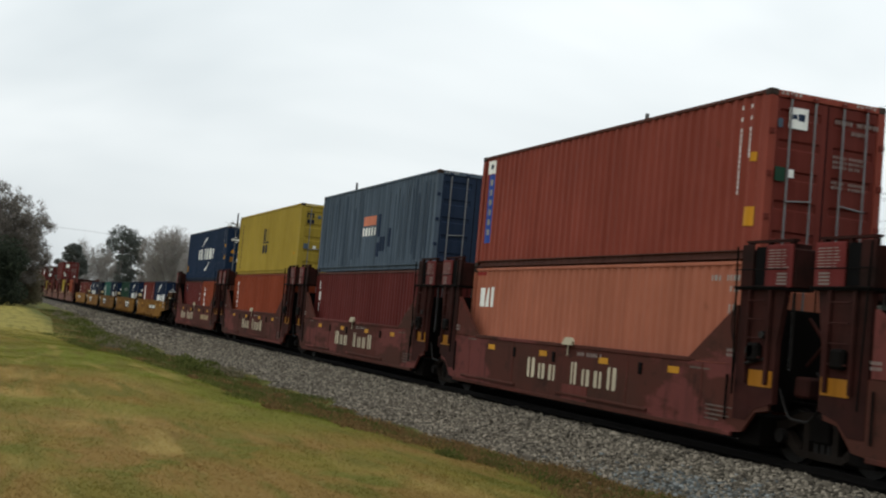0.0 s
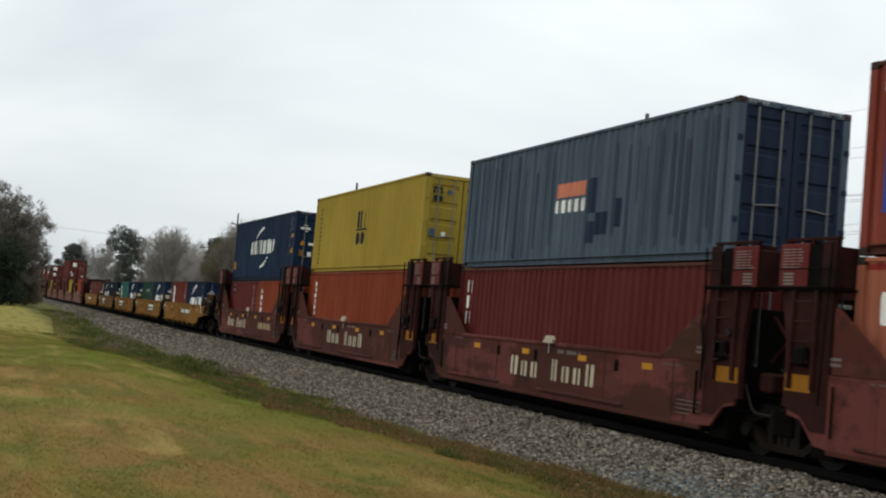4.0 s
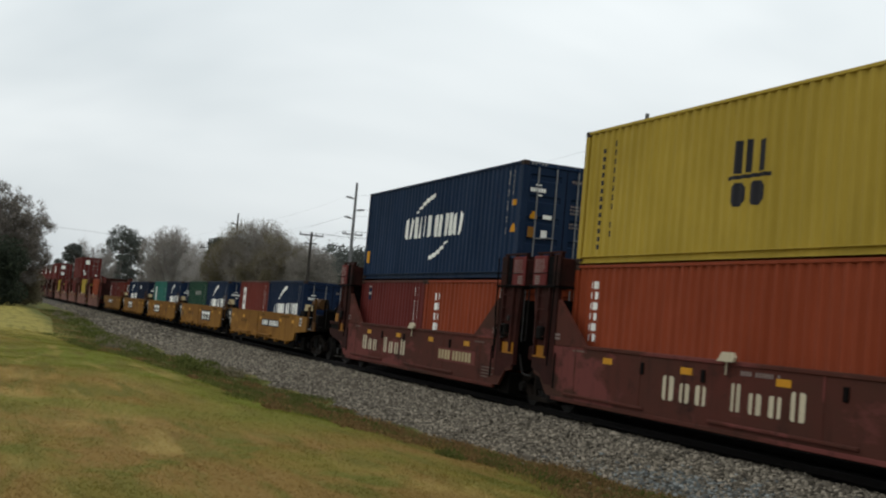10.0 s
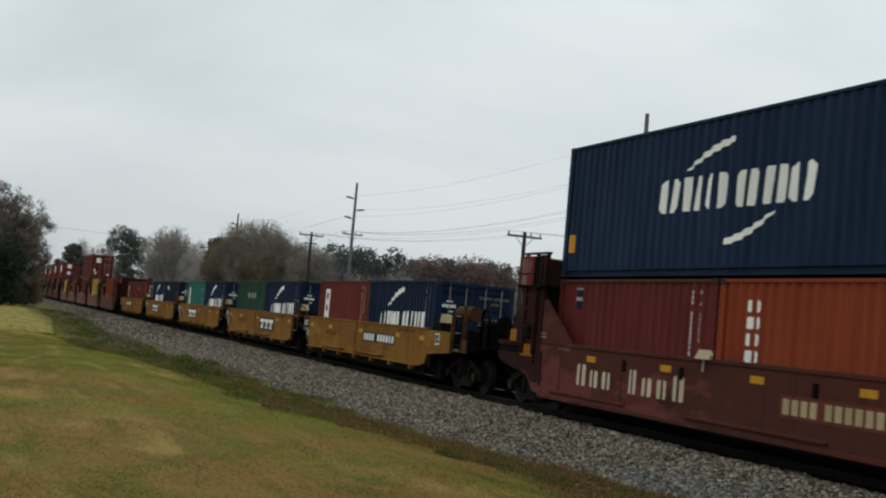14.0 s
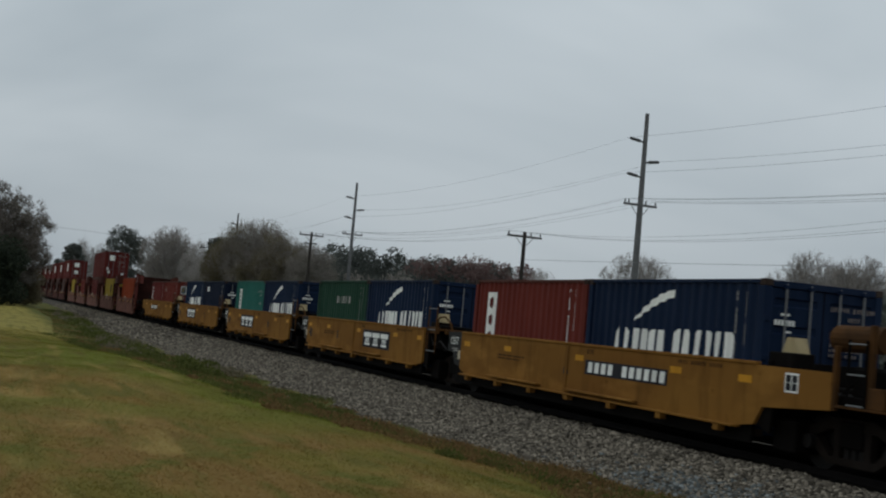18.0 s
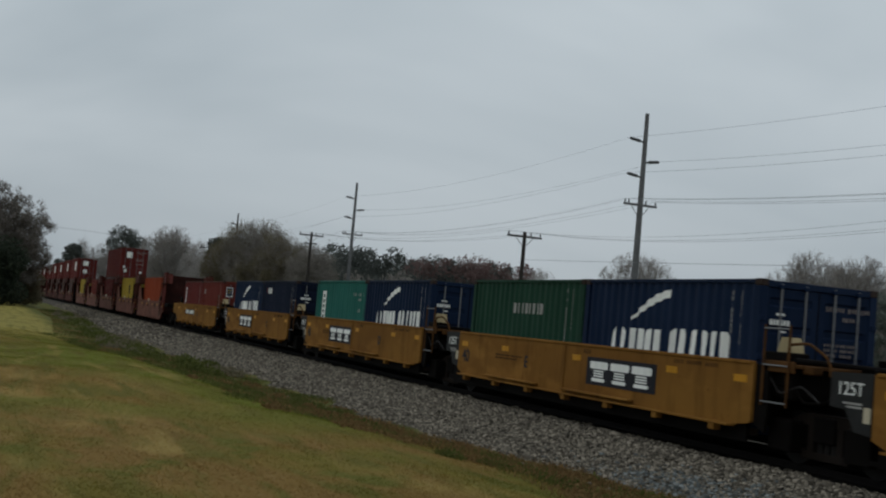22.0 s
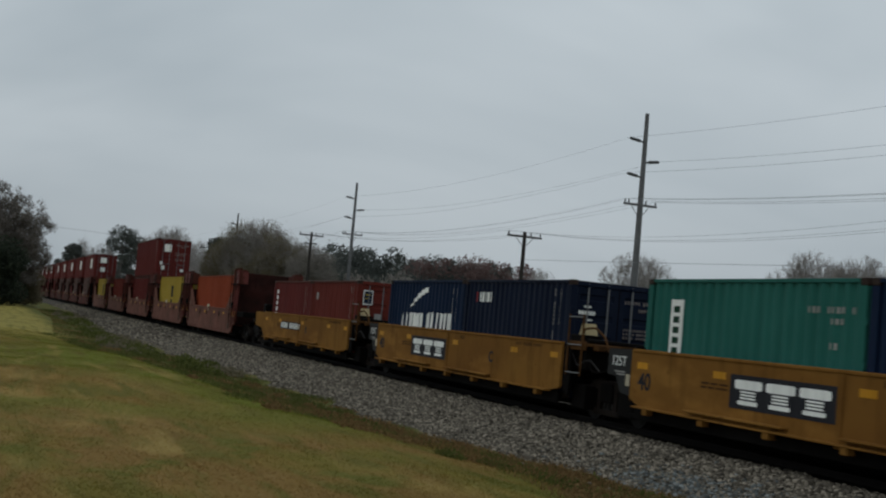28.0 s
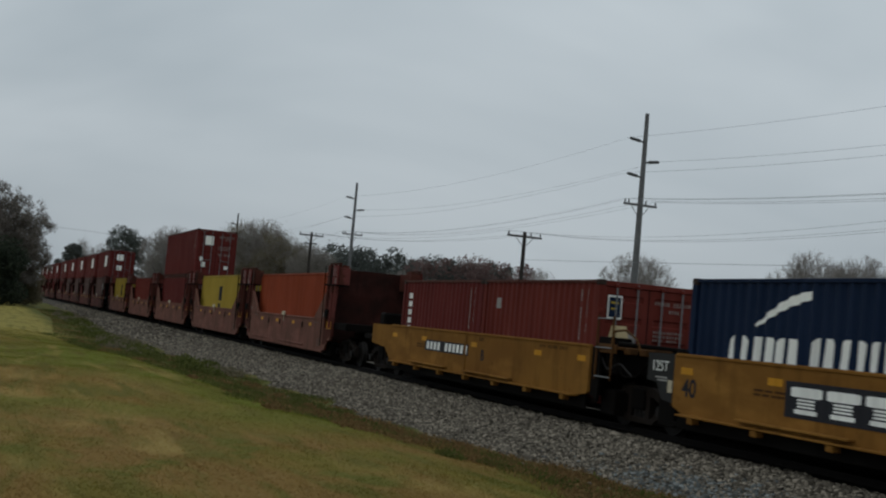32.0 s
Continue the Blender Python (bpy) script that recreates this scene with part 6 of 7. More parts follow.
def bare_tree(x, y, h, width, seed, label, twigs=26, leaves=0, leaf_mat=None, base=0.18, twig_w=0.016, leaf_size=0.09, limbs=26, reach=0.075, twig_mat=None):
    """A leafless or thinly leaved tree: limbs rise from a short trunk like a fan into a rounded crown and end in fine twigs."""
    twig_mat = twig_mat or TWIG
    r = random.Random(seed)
    thing = tagged(new("tree"), label, "tree", group="trees beyond the railway")
    thing.matrix_basis = pose(x, y, 0, 0, 0, seed * 77 % 360)
    bm = bmesh.new()
    fork = h * (0.10 + base * 0.5)
    spine = [Vector((0, 0, -0.3))]
    for i in range(1, 7):
        spine.append(Vector((r.gauss(0, 0.010 * h), r.gauss(0, 0.010 * h), (fork + h * 0.35) * i / 6)))
    chain(bm, spine, h * 0.021, h * 0.009, 8)
    part("trunk", bm, BARK, thing)
    bm, sprays, leaf = bmesh.new(), [], []
    low, top = h * base, h * 0.95
    mid, half = (low + top) / 2, (top - low) / 2
    for k in range(limbs):
        u = (k + 0.5) / limbs
        a = k * 2.4 + r.uniform(-0.4, 0.4)
        s_e = -0.72 + 1.70 * u
        e = math.asin(max(-0.8, min(0.99, s_e)))
        bulge = r.uniform(0.70, 0.97)
        end = Vector((math.cos(a) * math.cos(e) * width * 0.5 * bulge, math.sin(a) * math.cos(e) * width * 0.5 * bulge, mid + math.sin(e) * half * bulge))
        start = spine[0].lerp(Vector((0, 0, fork + h * 0.35)), min(0.95, 0.28 + 0.62 * u * r.uniform(0.7, 1.0)))
        if start.z > end.z - 0.03 * h:
            start.z = max(h * 0.05, end.z - 0.08 * h)
        ctrl = Vector((end.x * 0.38, end.y * 0.38, start.z + (end.z - start.z) * 0.62)) + Vector((r.gauss(0, 0.012), r.gauss(0, 0.012), 0)) * h

        def at(v):
            return start * (1 - v) ** 2 + ctrl * (2 * v * (1 - v)) + end * v ** 2

        chain(bm, [at(i / 6) for i in range(7)], h * 0.0080, h * 0.0020, 5)
        out = Vector((end.x, end.y, (end.z - mid * 0.55) * 0.9)).normalized()
        for j in range(9):
            v = 0.30 + 0.70 * (j + r.random()) / 9
            p = at(v)
            way = (out * 0.9 + (at(min(1, v + 0.1)) - at(v - 0.1)).normalized() * 0.5 + Vector((r.gauss(0, 0.5), r.gauss(0, 0.5), r.gauss(0.15, 0.35)))).normalized()
            ln = h * r.uniform(0.06, 0.14) * (1.15 - 0.55 * v)
            q = p + way * ln
            chain(bm, [p, p.lerp(q, 0.5) + Vector((0, 0, -ln * 0.05)), q], h * 0.0022, h * 0.0009, 4)
            sprays.append(twig_spray(q, way, h * reach * 0.6, twigs // 3, twig_w))
    # twigs and leaves spread through the whole rounded, slightly lumpy crown
    count = limbs * 13
    d = rng.normal(size=(count, 3))
    d /= np.linalg.norm(d, axis=1)[:, None]
    lump = 1 + 0.10 * np.sin(d[:, 0] * 5 + seed) * np.sin(d[:, 1] * 4 + 2 * seed) + 0.06 * np.sin(d[:, 2] * 9 + seed)
    rad = 0.93 * rng.random(count) ** 0.42 * lump
    spots = np.stack([d[:, 0] * rad * width * 0.5, d[:, 1] * rad * width * 0.5, mid + d[:, 2] * rad * half], -1)
    for p in spots:
        way = np.array((p[0], p[1], (p[2] - fork) * 0.9)) + rng.normal(size=3) * h * 0.08
        sprays.append(twig_spray(p, way / (np.linalg.norm(way) + 1e-6), h * reach * 0.75, twigs // 2, twig_w))
        if leaves:
            leaf.append(leaf_cloud(p, (h * 0.05,) * 3, leaves // 2, leaf_size, 0.1))
    part("branchwork", bm, BARK, thing, "spreading limbs")["kind"] = "stuff"
    part("twig_mass", triangles("twig_mass", np.concatenate(sprays), twig_mat), twig_mat, thing, "haze of fine bare twigs")["kind"] = "stuff"
    if leaves:
        part("foliage", triangles("foliage", np.concatenate(leaf), leaf_mat), leaf_mat, thing, "thin remaining autumn leaves")["kind"] = "stuff"
    return thing


def fan_tree(x, y, h, width, seed, label, twig_mat=None, depth=5, fork=0.14, forks=9, leaves=0, leaf_mat=None, leaf_size=0.05, twig_w=0.012, leaf_top=0.9):
    """A bare tree: forks fan out low on the trunk and split again and again into fine twigs that end on a rounded crown."""
    twig_mat = twig_mat or TWIG
    r = random.Random(seed)
    thing = tagged(new("tree"), label, "tree", group="trees beyond the railway")
    thing.location = (x, y, 0)
    low = h * fork
    part("trunk", tube(bmesh.new(), (0, 0, -0.3), (0, 0, low * 1.25), h * 0.022, h * 0.015, 8), BARK, thing)
    limbs, tris, ends = bmesh.new(), [], []
    mid, half = (h + low * 0.6) / 2, (h - low * 0.6) / 2

    def inside(p):
        return (p.x ** 2 + p.y ** 2) / (width * 0.5) ** 2 + ((p.z - mid) / half) ** 2

    def grow(p, way, length, radius, level):
        for _ in range(3):
            tip = p + way * length
            if inside(tip) <= 1.0 or level < 1:
                break
            length *= 0.62
        else:
            return
        mids = p.lerp(tip, 0.55) + Vector((r.gauss(0, 1), r.gauss(0, 1), r.gauss(0, 1))) * length * 0.05
        if level < 3:
            tube(limbs, p, mids, radius, radius * 0.8, 4)
            tube(limbs, mids, tip, radius * 0.8, radius * 0.55, 4)
        else:
            side = way.cross(Vector((r.gauss(0, 1), r.gauss(0, 1), r.gauss(0, 1)))).normalized() * max(radius, twig_w)
            tris.append((p - side, p + side, tip))
            ends.append(tip)
        if level == depth:
            return
        for k in range(4 if level > 1 else 5):
            at = p.lerp(tip, 0.35 + 0.65 * (k + r.random()) / (4 if level > 1 else 5))
            out = Vector((at.x, at.y, (at.z - low) * 0.8)).normalized()
            turn = (way + Vector((r.gauss(0, 0.52), r.gauss(0, 0.52), r.gauss(0.10, 0.40))) + out * 0.35).normalized()
            grow(at, turn, length * r.uniform(0.50, 0.72), radius * 0.5, level + 1)

    for k in range(forks):
        a, e = k * 2.4 + r.uniform(-0.3, 0.3), radians(18 + 68 * (k + 0.5) / forks)
        grow(Vector((0, 0, low * r.uniform(0.75, 1.2))), Vector((math.cos(a) * math.cos(e), math.sin(a) * math.cos(e), math.sin(e))), (h - low) * r.uniform(0.42, 0.56), h * 0.0048, 0)
    count = int(70 * forks)
    d = rng.normal(size=(count, 3))
    d /= np.linalg.norm(d, axis=1)[:, None]
    rad = 0.90 * rng.random(count) ** 0.40 * (1 + 0.09 * np.sin(d[:, 0] * 5 + seed) * np.sin(d[:, 1] * 4 + 2 * seed) + 0.06 * np.sin(d[:, 2] * 9 + seed))
    fill = []
    for p in np.stack([d[:, 0] * rad * width * 0.5, d[:, 1] * rad * width * 0.5, mid + d[:, 2] * rad * half], -1):
        way = np.array((p[0], p[1], p[2] - low * 0.8)) + rng.normal(size=3) * h * 0.06
        fill.append(twig_spray(p - 0.04 * h * way / np.linalg.norm(way), way / np.linalg.norm(way), h * 0.085, 14, twig_w * 0.9))
    part("branchwork", limbs, BARK, thing, "fanned limbs")["kind"] = "stuff"
    part("twig_mass", triangles("twig_mass", np.concatenate([np.array([[tuple(v) for v in t3] for t3 in tris])] + fill), twig_mat), twig_mat, thing, "haze of fine bare twigs")["kind"] = "stuff"
    if leaves:
        spots = [p for p in ends if p.z < h * leaf_top]
        r.shuffle(spots)
        spots = np.array([tuple(p) for p in spots[:1400]])
        c = np.repeat(spots, leaves, 0) + rng.normal(size=(len(spots) * leaves, 3)) * h * 0.028
        c[:, 2] = np.maximum(c[:, 2], 0.2)
        tri = c[:, None, :] + rng.normal(size=(len(c), 3, 3)) * leaf_size
        part("foliage", triangles("foliage", tri, leaf_mat), leaf_mat, thing, "thin remaining autumn leaves")["kind"] = "stuff"
    return thing


def pine_tree(x, y, h, width, seed, low=0.35, mat=None, dense=90, label="dark green pine tree with clumped crown"):
    mat = mat or NEEDLES
    r = random.Random(seed)
    thing = tagged(new("pine_tree"), label, "tree", group="trees beyond the railway")
    thing.location = (x, y, 0)
    bm = bmesh.new()
    p = Vector((0, 0, -0.3))
    for i in range(5):
        q = Vector((r.gauss(0, 0.12), r.gauss(0, 0.12), h * 0.95 * (i + 1) / 5))
        tube(bm, p, q, h * 0.018 * (1 - i * 0.17), h * 0.018 * (1 - (i + 1) * 0.17), 7)
        p = q
    part("trunk", bm, BARK, thing)
    bm, clouds = bmesh.new(), []
    n = 26
    for k in range(n):
        u = (k + 0.5) / n
        z = h * (low + (0.98 - low) * u)
        reach = width * 0.5 * (math.sin(math.pi * min(1, 0.22 + u * 0.74)) ** 0.8) * r.uniform(0.45, 1.0)
        a = k * 2.4 + r.uniform(-0.4, 0.4)
        c = Vector((math.cos(a) * reach, math.sin(a) * reach, z + reach * 0.12))
        tube(bm, (0, 0, z - reach * 0.25), c, h * 0.006, h * 0.003, 5)
        s_ = width * r.uniform(0.13, 0.21)
        clouds.append(leaf_cloud(c, (s_, s_, s_ * 0.55), dense, 0.15, 0.35))
    part("branchwork", bm, BARK, thing)
    part("needle_mass", triangles("needle_mass", np.concatenate(clouds), mat), mat, thing, "clumps of dark needles")["kind"] = "stuff"
    return thing


def bush(x, y, h, width, seed, mat, label, count=9000, size=0.13, clumps=26, name="bush"):
    r = random.Random(seed)
    thing = tagged(new(name), label, "bush" if name == "bush" else "tree")
    thing.location = (x, y, 0)
    bm, clouds = bmesh.new(), []
    for k in range(clumps):
        a, u = k * 2.4, r.random()
        z = h * (0.10 + 0.82 * (k + 0.5) / clumps)
        reach = width * 0.5 * math.sqrt(max(0.05, 1 - (z / h - 0.35) ** 2 / 0.46)) * r.uniform(0.3, 0.85)
        c = Vector((math.cos(a) * reach, math.sin(a) * reach, z))
        tube(bm, (0, 0, z * 0.3), c, 0.07, 0.02, 5)
        s_ = width * r.uniform(0.14, 0.22)
        clouds.append(leaf_cloud(c, (s_, s_, s_ * 0.9), count // clumps, size, 0.3))
    part("branchwork", bm, BARK, thing)
    part("foliage", triangles("foliage", np.concatenate(clouds), mat), mat, thing)["kind"] = "stuff"
    return thing


# on the near side of the track, hiding its far end
bare_tree(-119.0, 1.5, 11.9, 9.4, 11, "large half-bare tree with brown-grey leaves at the lawn's end", 50, 260, BROWN_LEAVES, 0.03, 0.014, 0.055, 40)
bare_tree(-112.0, -3.0, 11.2, 10.0, 12, "half-bare tree with brown-grey leaves at the lawn's end", 50, 260, BROWN_LEAVES, 0.03, 0.014, 0.055, 40)
bare_tree(-124.0, 3.4, 8.0, 5.0, 13, "small half-bare tree with brown-grey leaves by the railway", 36, 120, BROWN_LEAVES, 0.05, 0.014, 0.06)
bush(-109.0, 0.9, 5.4, 6.6, 1, EVERGREEN, "dense dark evergreen shrub under a bare tree", 16000, 0.10)
bush(-105.0, -3.8, 6.4, 7.5, 2, EVERGREEN, "dense dark evergreen shrub at the lawn's end", 16000, 0.10)
bush(-122.0, 3.9, 3.4, 4.2, 3, OLIVE, "olive-brown shrub at the edge of the railway", 9000, 0.08)

# beyond the track
pine_tree(-291.0, 31.0, 17.6, 11.5, 21, 0.12, dense=420)
pine_tree(-296.0, 34.0, 16.4, 9.0, 22, 0.12, dense=360)
fan_tree(-204.0, 30.0, 14.6, 11.5, 23, "grey bare tree with a wide rounded crown", TWIG, 5, 0.10, 12, 7, AUTUMN, 0.060, 0.016, 0.80)
fan_tree(-197.0, 33.5, 12.0, 7.5, 24, "bare tree with a few leaves, its twigs paled for haze", HAZED_TWIG, 5, 0.12, 9, 4, AUTUMN, 0.055, 0.016, 0.7)
fan_tree(-214.0, 29.5, 10.6, 7.5, 34, "bare tree with a few leaves, its twigs paled for haze", HAZED_TWIG, 5, 0.12, 9, 3, AUTUMN, 0.055, 0.016, 0.7)
pine_tree(-183.0, 34.0, 11.8, 5.0, 25, 0.5, dense=150)
pine_tree(-186.0, 37.0, 12.4, 4.5, 35, 0.5, dense=120)
fan_tree(-183.0, 31.5, 9.0, 5.0, 26, "small bare tree, its twigs paled for haze", HAZED_TWIG, 4, 0.15, 8)
fan_tree(-153.5, 33.0, 13.8, 9.8, 27, "tall olive-brown tree with thin autumn leaves", TWIG, 5, 0.08, 13, 22, OLIVE, 0.060, 0.014, 0.93)
fan_tree(-147.0, 35.5, 12.0, 7.4, 28, "olive-brown tree with thin autumn leaves", TWIG, 5, 0.08, 11, 18, OLIVE, 0.060, 0.014, 0.90)
fan_tree(-159.0, 31.0, 10.6, 7.0, 29, "brown tree with thin autumn leaves", TWIG, 5, 0.08, 11, 16, OLIVE, 0.060, 0.014, 0.90)
fan_tree(-141.0, 37.5, 10.4, 6.4, 36, "grey-brown tree with thin autumn leaves", TWIG, 5, 0.10, 10, 10, AUTUMN, 0.060, 0.014, 0.85)
pine_tree(-240.0, 16.5, 10.6, 6.0, 30, 0.12, dense=300)
fan_tree(-247.0, 18.5, 12.6, 6.0, 31, "far grey bare tree beside the railway", TWIG, 5, 0.15, 8)
fan_tree(-262.0, 24.0, 12.5, 7.0, 37, "far grey bare tree beyond the railway", TWIG, 5, 0.15, 8)

fan_tree(-169.0, 100.0, 16.6, 14.5, 41, "bare tree with a fan of fine twigs", TWIG, 5, 0.15, 11, twig_w=0.015)
fan_tree(-193.0, 94.0, 13.6, 7.0, 42, "small bare tree far beyond the railway", HAZED_TWIG, 5, 0.15, 8, twig_w=0.015)
fan_tree(-139.0, 110.0, 17.0, 13.5, 43, "tall bare tree with a wide fan of twigs", TWIG, 5, 0.15, 12, twig_w=0.02)
fan_tree(-146.0, 104.0, 12.6, 8.0, 44, "bare tree with upright twigs", HAZED_TWIG, 5, 0.15, 8, twig_w=0.014)
fan_tree(-129.0, 110.0, 16.3, 12.0, 45, "broad bare tree with dense twigs", TWIG, 5, 0.12, 14, 3, AUTUMN, 0.06, 0.02, 0.7)
fan_tree(-119.0, 112.0, 16.2, 11.0, 46, "broad bare tree with dense twigs", TWIG, 5, 0.12, 14, 3, AUTUMN, 0.06, 0.02, 0.7)
for k, (x, y, h) in enumerate(((-131, 104, 9.5), (-124, 101, 10.5), (-140, 112, 9.0), (-116, 104, 10.0), (-108, 108, 11.0), (-148, 112, 8.5), (-156, 110, 8.0))):
    pine_tree(x, y, h, 6.5, 60 + k, 0.06, GREY_GREEN, 150, label="evergreen tree in the hedge beyond the railway, paled for haze")

# far belt of mixed woods


def wood_belt(name, label, spots, mat, size):
    clouds = []
    for x, y, h, w in spots:
        for k in range(10):
            z = h * (0.15 + 0.80 * (k + 0.5) / 10)
            a = k * 2.4 + x
            reach = w * 0.32 * math.sin(math.pi * (0.25 + 0.62 * z / h))
            s_ = w * (0.29 + 0.08 * math.sin(x * 3 + k * 5))
            clouds.append(leaf_cloud((x + math.cos(a) * reach, y + math.sin(a) * reach, z), (s_, s_, s_ * 0.8), 130, size, 0.2))
    ob = new(name, triangles(name, np.concatenate(clouds), mat))
    return tagged(ob, label, "woods", kind="stuff")


def belt_spots(n, seed, a0, a1, d0, d1, h0, h1):
    """Trees spread over a band of bearings (degrees from the track) and distances."""
    r = random.Random(seed)
    out = []
    for k in range(n):
        a, d = radians(a0 + (a1 - a0) * (k + r.random()) / n), r.uniform(d0, d1)
        out.append((-d * math.cos(a), d * math.sin(a), r.uniform(h0, h1), r.uniform(5, 8)))
    return out


wood_belt("far_woods", "distant belt of dark pines beyond the railway", belt_spots(120, 1, 11.0, 24.5, 258, 300, 12.5, 18.0), NEEDLES, 0.22)
wood_belt("far_woods", "distant belt of brown and rust-red autumn trees", belt_spots(34, 2, 19.5, 25.4, 250, 285, 13.0, 17.2), RUST_LEAVES, 0.22)
wood_belt("far_woods", "dense foot of the distant pine belt", belt_spots(90, 5, 10.5, 25.0, 246, 270, 8.5, 12.5), NEEDLES, 0.26)
wood_belt("far_woods", "distant grey-brown bare woods", belt_spots(60, 3, 4, 62, 290, 380, 8.0, 11.5), AUTUMN, 0.22)
wood_belt("far_woods", "low olive-brown undergrowth before the woods", belt_spots(130, 4, 9, 62, 215, 262, 5.0, 10.0), AUTUMN, 0.24)
for k in range(16):
    a, d = radians(13 + k * 0.75), 252 + 30 * random.random()
    bare_tree(-d * math.cos(a), d * math.sin(a), random.uniform(13, 16.5), 6.5, 200 + k, "distant bare tree at the edge of the woods", 16, 4, AUTUMN, 0.15, 0.03, 0.14, 16)

# ------------------------------------------------------------------ ballast stones
STONE_V = np.array([(-1, -0.8, -0.6), (0.9, -1, -0.5), (1, 0.8, -0.6), (-0.8, 1, -0.5), (-0.7, -0.5, 0.7), (0.6, -0.7, 0.6), (0.7, 0.5, 0.8), (-0.5, 0.8, 0.5)])
STONE_F = np.array([(0, 1, 5, 4), (1, 2, 6, 5), (2, 3, 7, 6), (3, 0, 4, 7), (4, 5, 6, 7)])


def scatter_stones(name, label, xs, ys, zs, size, mat):
    n = len(xs)
    v = STONE_V[None] * size[:, None, None] * (0.7 + 0.6 * rng.random((n, 1, 3))) * (1 + 0.25 * rng.normal(size=(n, 8, 3)))
    a, b = rng.random(n) * 6.28, rng.normal(size=n) * 0.6
    ca, sa, cb, sb = np.cos(a)[:, None], np.sin(a)[:, None], np.cos(b)[:, None], np.sin(b)[:, None]
    x, y, z = v[..., 0], v[..., 1], v[..., 2]
    y, z = y * cb - z * sb, y * sb + z * cb
    x, y = x * ca - y * sa, x * sa + y * ca
    co = np.stack([x + xs[:, None], y + ys[:, None], z + zs[:, None]], -1).reshape(-1, 3)
    f = (STONE_F[None] + 8 * np.arange(n)[:, None, None]).reshape(-1, 4)
    me = bpy.data.meshes.new(name)
    me.vertices.add(len(co))
    me.vertices.foreach_set("co", co.astype(np.float32).ravel())
    me.loops.add(f.size)
    me.loops.foreach_set("vertex_index", f.astype(np.int32).ravel())
    me.polygons.add(len(f))
    me.polygons.foreach_set("loop_start", np.arange(0, f.size, 4, dtype=np.int32))
    me.update(calc_edges=True)
    me.materials.append(mat)
    return tagged(new(name, me), label, "gravel", kind="stuff")


def bank_height(x, y):
    f = ballast_foot(x)
    u = (y - f) / (11.75 - f)
    return np.interp(u, [p[0] for p in prof] + [1.4], [p[1] for p in prof] + [-0.13])


def bank_sample(n, x0, x1, skew):
    x = x0 + (x1 - x0) * rng.random(n) ** skew
    f = ballast_foot(x)
    y = f - 0.25 + (12.15 - f) * rng.random(n)
    return x, y, bank_height(x, y) + 0.012


x, y, z = bank_sample(95000, -7.0, -62.0, 1.5)
scatter_stones("ballast_stones", "loose grey crushed stones on the railway bank", x, y, z, 0.014 + 0.026 * rng.random(len(x)) ** 1.6, STONES)
x, y, z = bank_sample(9000, -55.0, -170.0, 1.3)
scatter_stones("ballast_stones", "loose grey crushed stones on the distant bank", x, y, z, 0.035 + 0.03 * rng.random(len(x)), STONES)
n = 9000
x = -7.0 - 60 * rng.random(n) ** 1.3
y = 11.60 + 0.42 * rng.random(n) + 0.10 * np.sin(1.9 * x) + 0.07 * np.sin(5.3 * x)
scatter_stones("shoulder_stones", "heaped crushed stones along the tie ends", x, y, -0.165 + 0.05 * rng.random(n), 0.022 + 0.030 * rng.random(n), STONES)
n = 1200
x, y = -14.6 + 1.4 * rng.normal(size=n), 10.0 + 0.45 * rng.normal(size=n)
scatter_stones("blue_stones", "patch of blue-grey stones low on the bank", x, y, bank_height(x, y) + 0.02, 0.022 + 0.02 * rng.random(n), BLUE_STONES)
n = 260
x = -9 - 60 * rng.random(n)
y = ballast_foot(x) - 0.2 - 0.9 * rng.random(n) ** 2
scatter_stones("stray_stones", "stray ballast stones in the grass", x, y, ground_height(x, y) + 0.01, 0.02 + 0.02 * rng.random(n), STONES)


# ------------------------------------------------------------------ grass
def blades(name, label, x, y, h, width, mat, lean=0.35, category="grass"):
    n = len(x)
    z = ground_height(x, y)
    a = rng.random(n) * 6.28
    dx, dy = np.cos(a) * width / 2, np.sin(a) * width / 2
    tip = np.stack([x + rng.normal(size=n) * h * lean, y + rng.normal(size=n) * h * lean, z + h], -1)
    tri = np.stack([np.stack([x - dx, y - dy, z - 0.01], -1), np.stack([x + dx, y + dy, z - 0.01], -1), tip], 1)
    return tagged(new(name, triangles(name, tri, mat)), label, category, kind="stuff")


n = 240000
x = -9.0 - 42 * rng.random(n) ** 1.5
y = -1.2 + (lawn_edge(x) + 2.2) * rng.random(n)
blades("short_grass", "short mown straw and green grass blades on the lawn", x, y, 0.012 + 0.022 * rng.random(n) ** 2, 0.010, TURF, 2.4)
n = 60000
x = -9.0 - 95 * rng.random(n) ** 1.4
e, f = lawn_edge(x), ballast_foot(x)
y = e - 0.2 + (f - e + 0.3) * rng.random(n)
tufts = np.sin(x * 1.1 + 2 * np.sin(y * 1.3)) * np.sin(y * 2.3 + x * 0.4) + 0.5 * np.sin(x * 3.1 - y * 1.7)
keep = tufts + 0.5 * rng.normal(size=n) > -0.1 + 0.7 * smooth_step(-27, -18, x)
blades("rough_grass", "rough dark green grass in the dip by the bank", x[keep], y[keep], 0.04 + 0.10 * rng.random(keep.sum()) ** 2, 0.016, WEEDS, 0.6)
keep = tufts + 0.5 * rng.normal(size=n) < -0.6 + 0.9 * smooth_step(-27, -18, x)
blades("dry_grass", "dry brown grass along the foot of the bank", x[keep], y[keep], 0.04 + 0.10 * rng.random(keep.sum()), 0.014, DRY_WEEDS, 0.6)
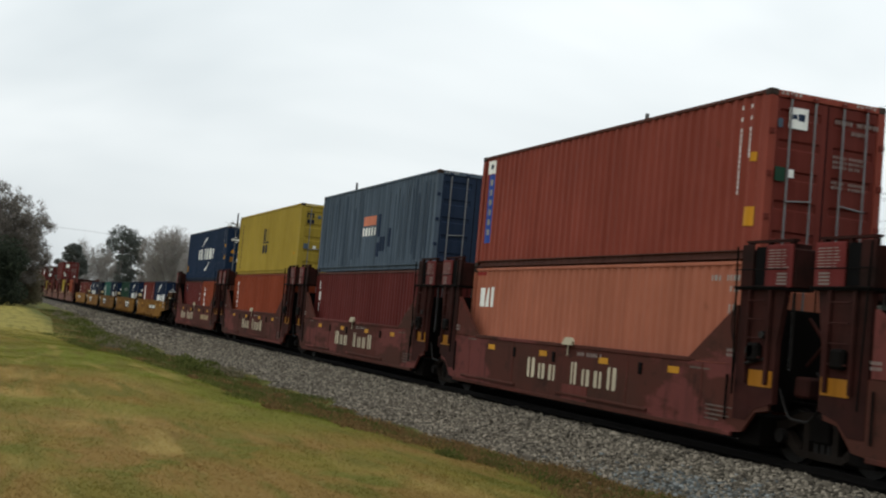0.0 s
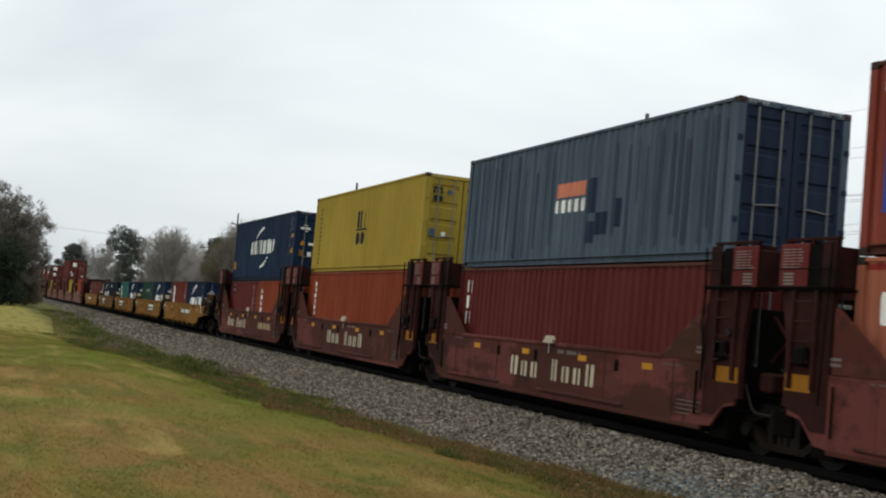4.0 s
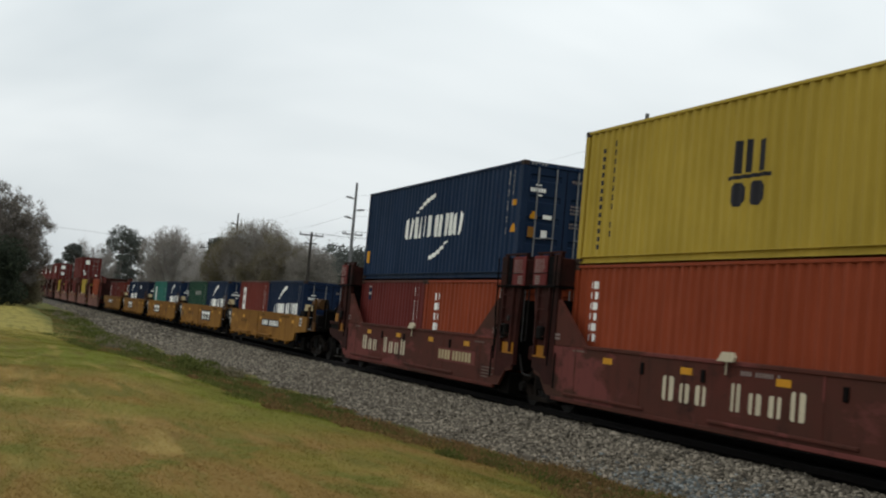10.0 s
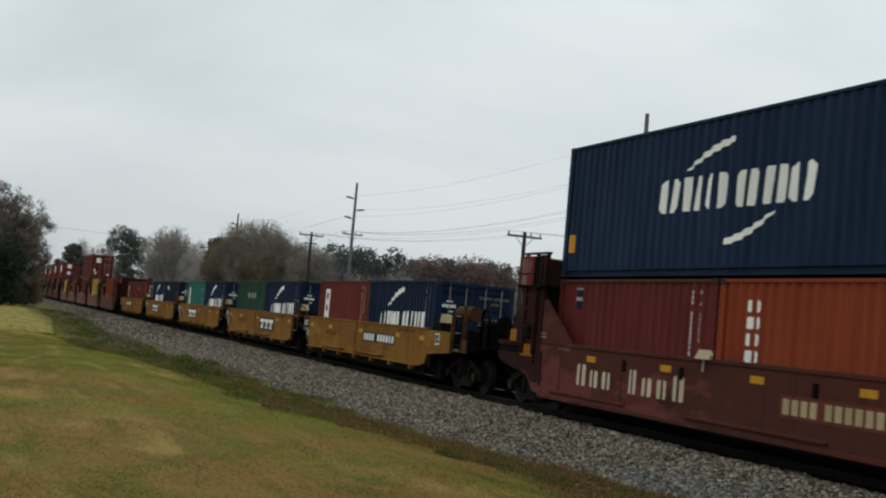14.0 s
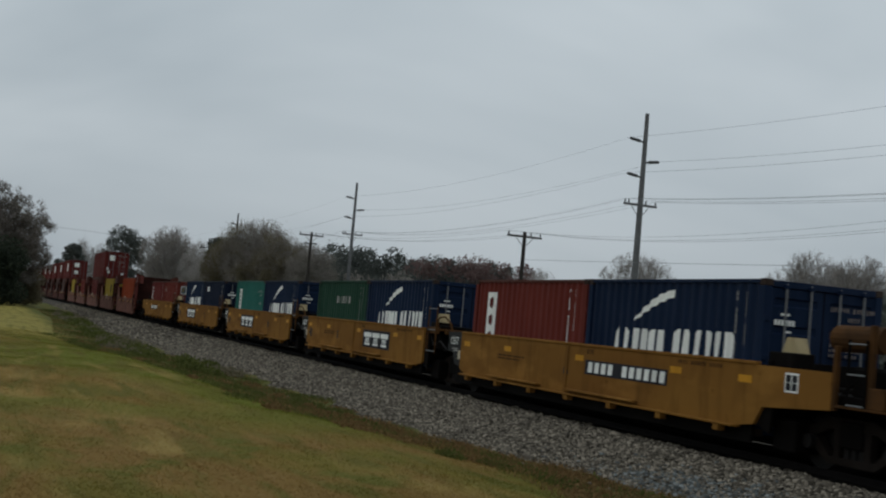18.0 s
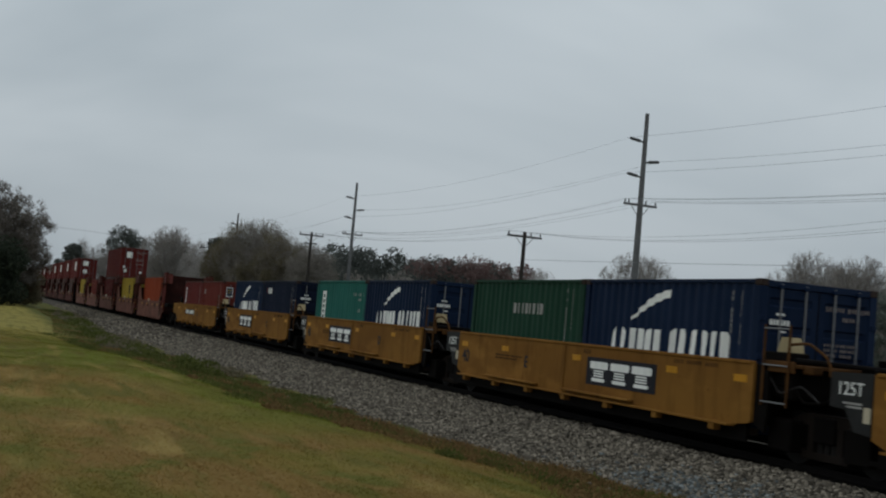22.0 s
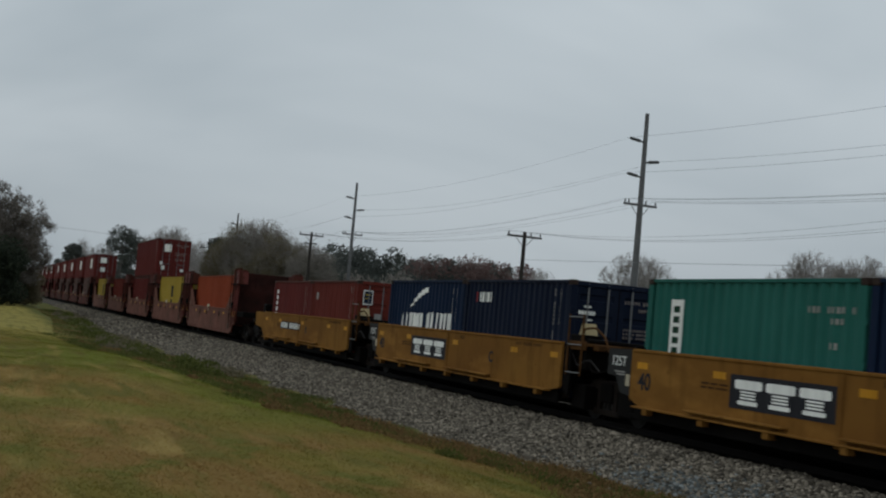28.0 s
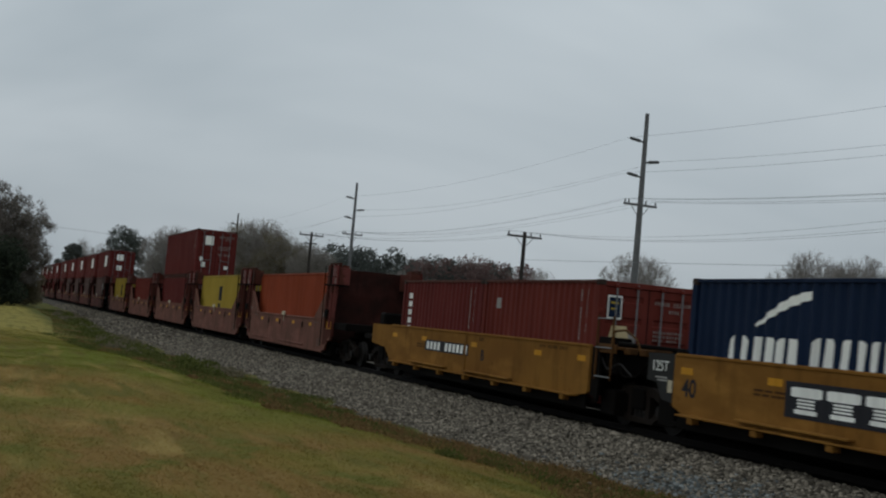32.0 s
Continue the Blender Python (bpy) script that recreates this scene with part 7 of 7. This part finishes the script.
for k in range(60):
    cx = -34 - 76 * (k + rng.random()) / 60
    lo, hi = float(lawn_edge(np.array(cx))), float(ballast_foot(np.array(cx)))
    cy = lo + (hi - lo) * (0.35 + 0.5 * rng.random())
    rad, hh = 0.5 + 0.7 * rng.random(), 0.10 + 0.16 * rng.random()
    cz = float(ground_height(np.array(cx), np.array(cy)))
    tri = leaf_cloud((cx, cy, cz + hh * 0.4), (rad * 1.8, rad * 0.8, hh), 700, 0.042, 0.05)
    tagged(new("weed_clump", triangles("weed_clump", tri, (WEEDS, WEEDS, OLIVE)[k % 3])), "low tangled weeds at the foot of the bank", "weeds", kind="stuff")
for k in range(170):
    cx = -11.0 - 40 * ((k + rng.random()) / 170) ** 1.3
    lo, hi = float(lawn_edge(np.array(cx))), float(ballast_foot(np.array(cx)))
    cy = lo - 0.5 + (hi - lo + 0.6) * rng.random()
    rad, hh = 0.14 + 0.34 * rng.random(), 0.03 + 0.07 * rng.random()
    cz = float(ground_height(np.array(cx), np.array(cy)))
    tri = leaf_cloud((cx, cy, cz + hh * 0.3), (rad * 2.4, rad * 0.9, hh), 420, 0.018, 0.02)
    tagged(new("weed_clump", triangles("weed_clump", tri, (WEEDS, DRY_WEEDS, WEEDS if cx < -24 else DRY_WEEDS)[k % 3])), "low tuft of weeds between lawn and ballast", "weeds", kind="stuff")


# ------------------------------------------------------------------ motion of the train
TRAVEL = [(0, 0.00), (1, 3.55), (2, 7.18), (3, 10.86), (4, 14.56), (5, 18.28), (6, 21.99), (7, 25.69), (8, 29.37), (9, 33.04), (10, 36.68),
          (11, 40.32), (12, 43.94), (13, 47.58), (14, 51.32), (15, 55.09), (16, 58.88), (17, 62.64), (18, 66.35), (19, 70.07), (20, 73.82), (21, 77.62),
          (22, 81.45), (23, 85.33), (24, 89.26), (25, 93.23), (26, 97.25), (27, 101.31), (28, 105.42), (29, 109.57), (30, 113.76), (31, 118.00), (32, 122.29)]


def motions():
    for thing, x in cars:
        walk(thing, [(t, pose(x + s, TRACK_Y, 0)) for t, s in TRAVEL])
    # the nearer wheelsets roll on their tread, 0.42 m in radius
    ts, ss = [t for t, s in TRAVEL], [s for t, s in TRAVEL]
    for wheel, x in trucks[:24]:
        rows = []
        for k in range(321):
            turned = math.degrees(np.interp(k * 0.1, ts, ss) / 0.42)
            rows.append((k * 0.1, pose(x, 0, 0.42, 0, turned % 360, 0)))
        walk(wheel, rows)
    for thing, x, z in containers:
        walk(thing, [(t, pose(x + s, TRACK_Y, z)) for t, s in TRAVEL])


motions()
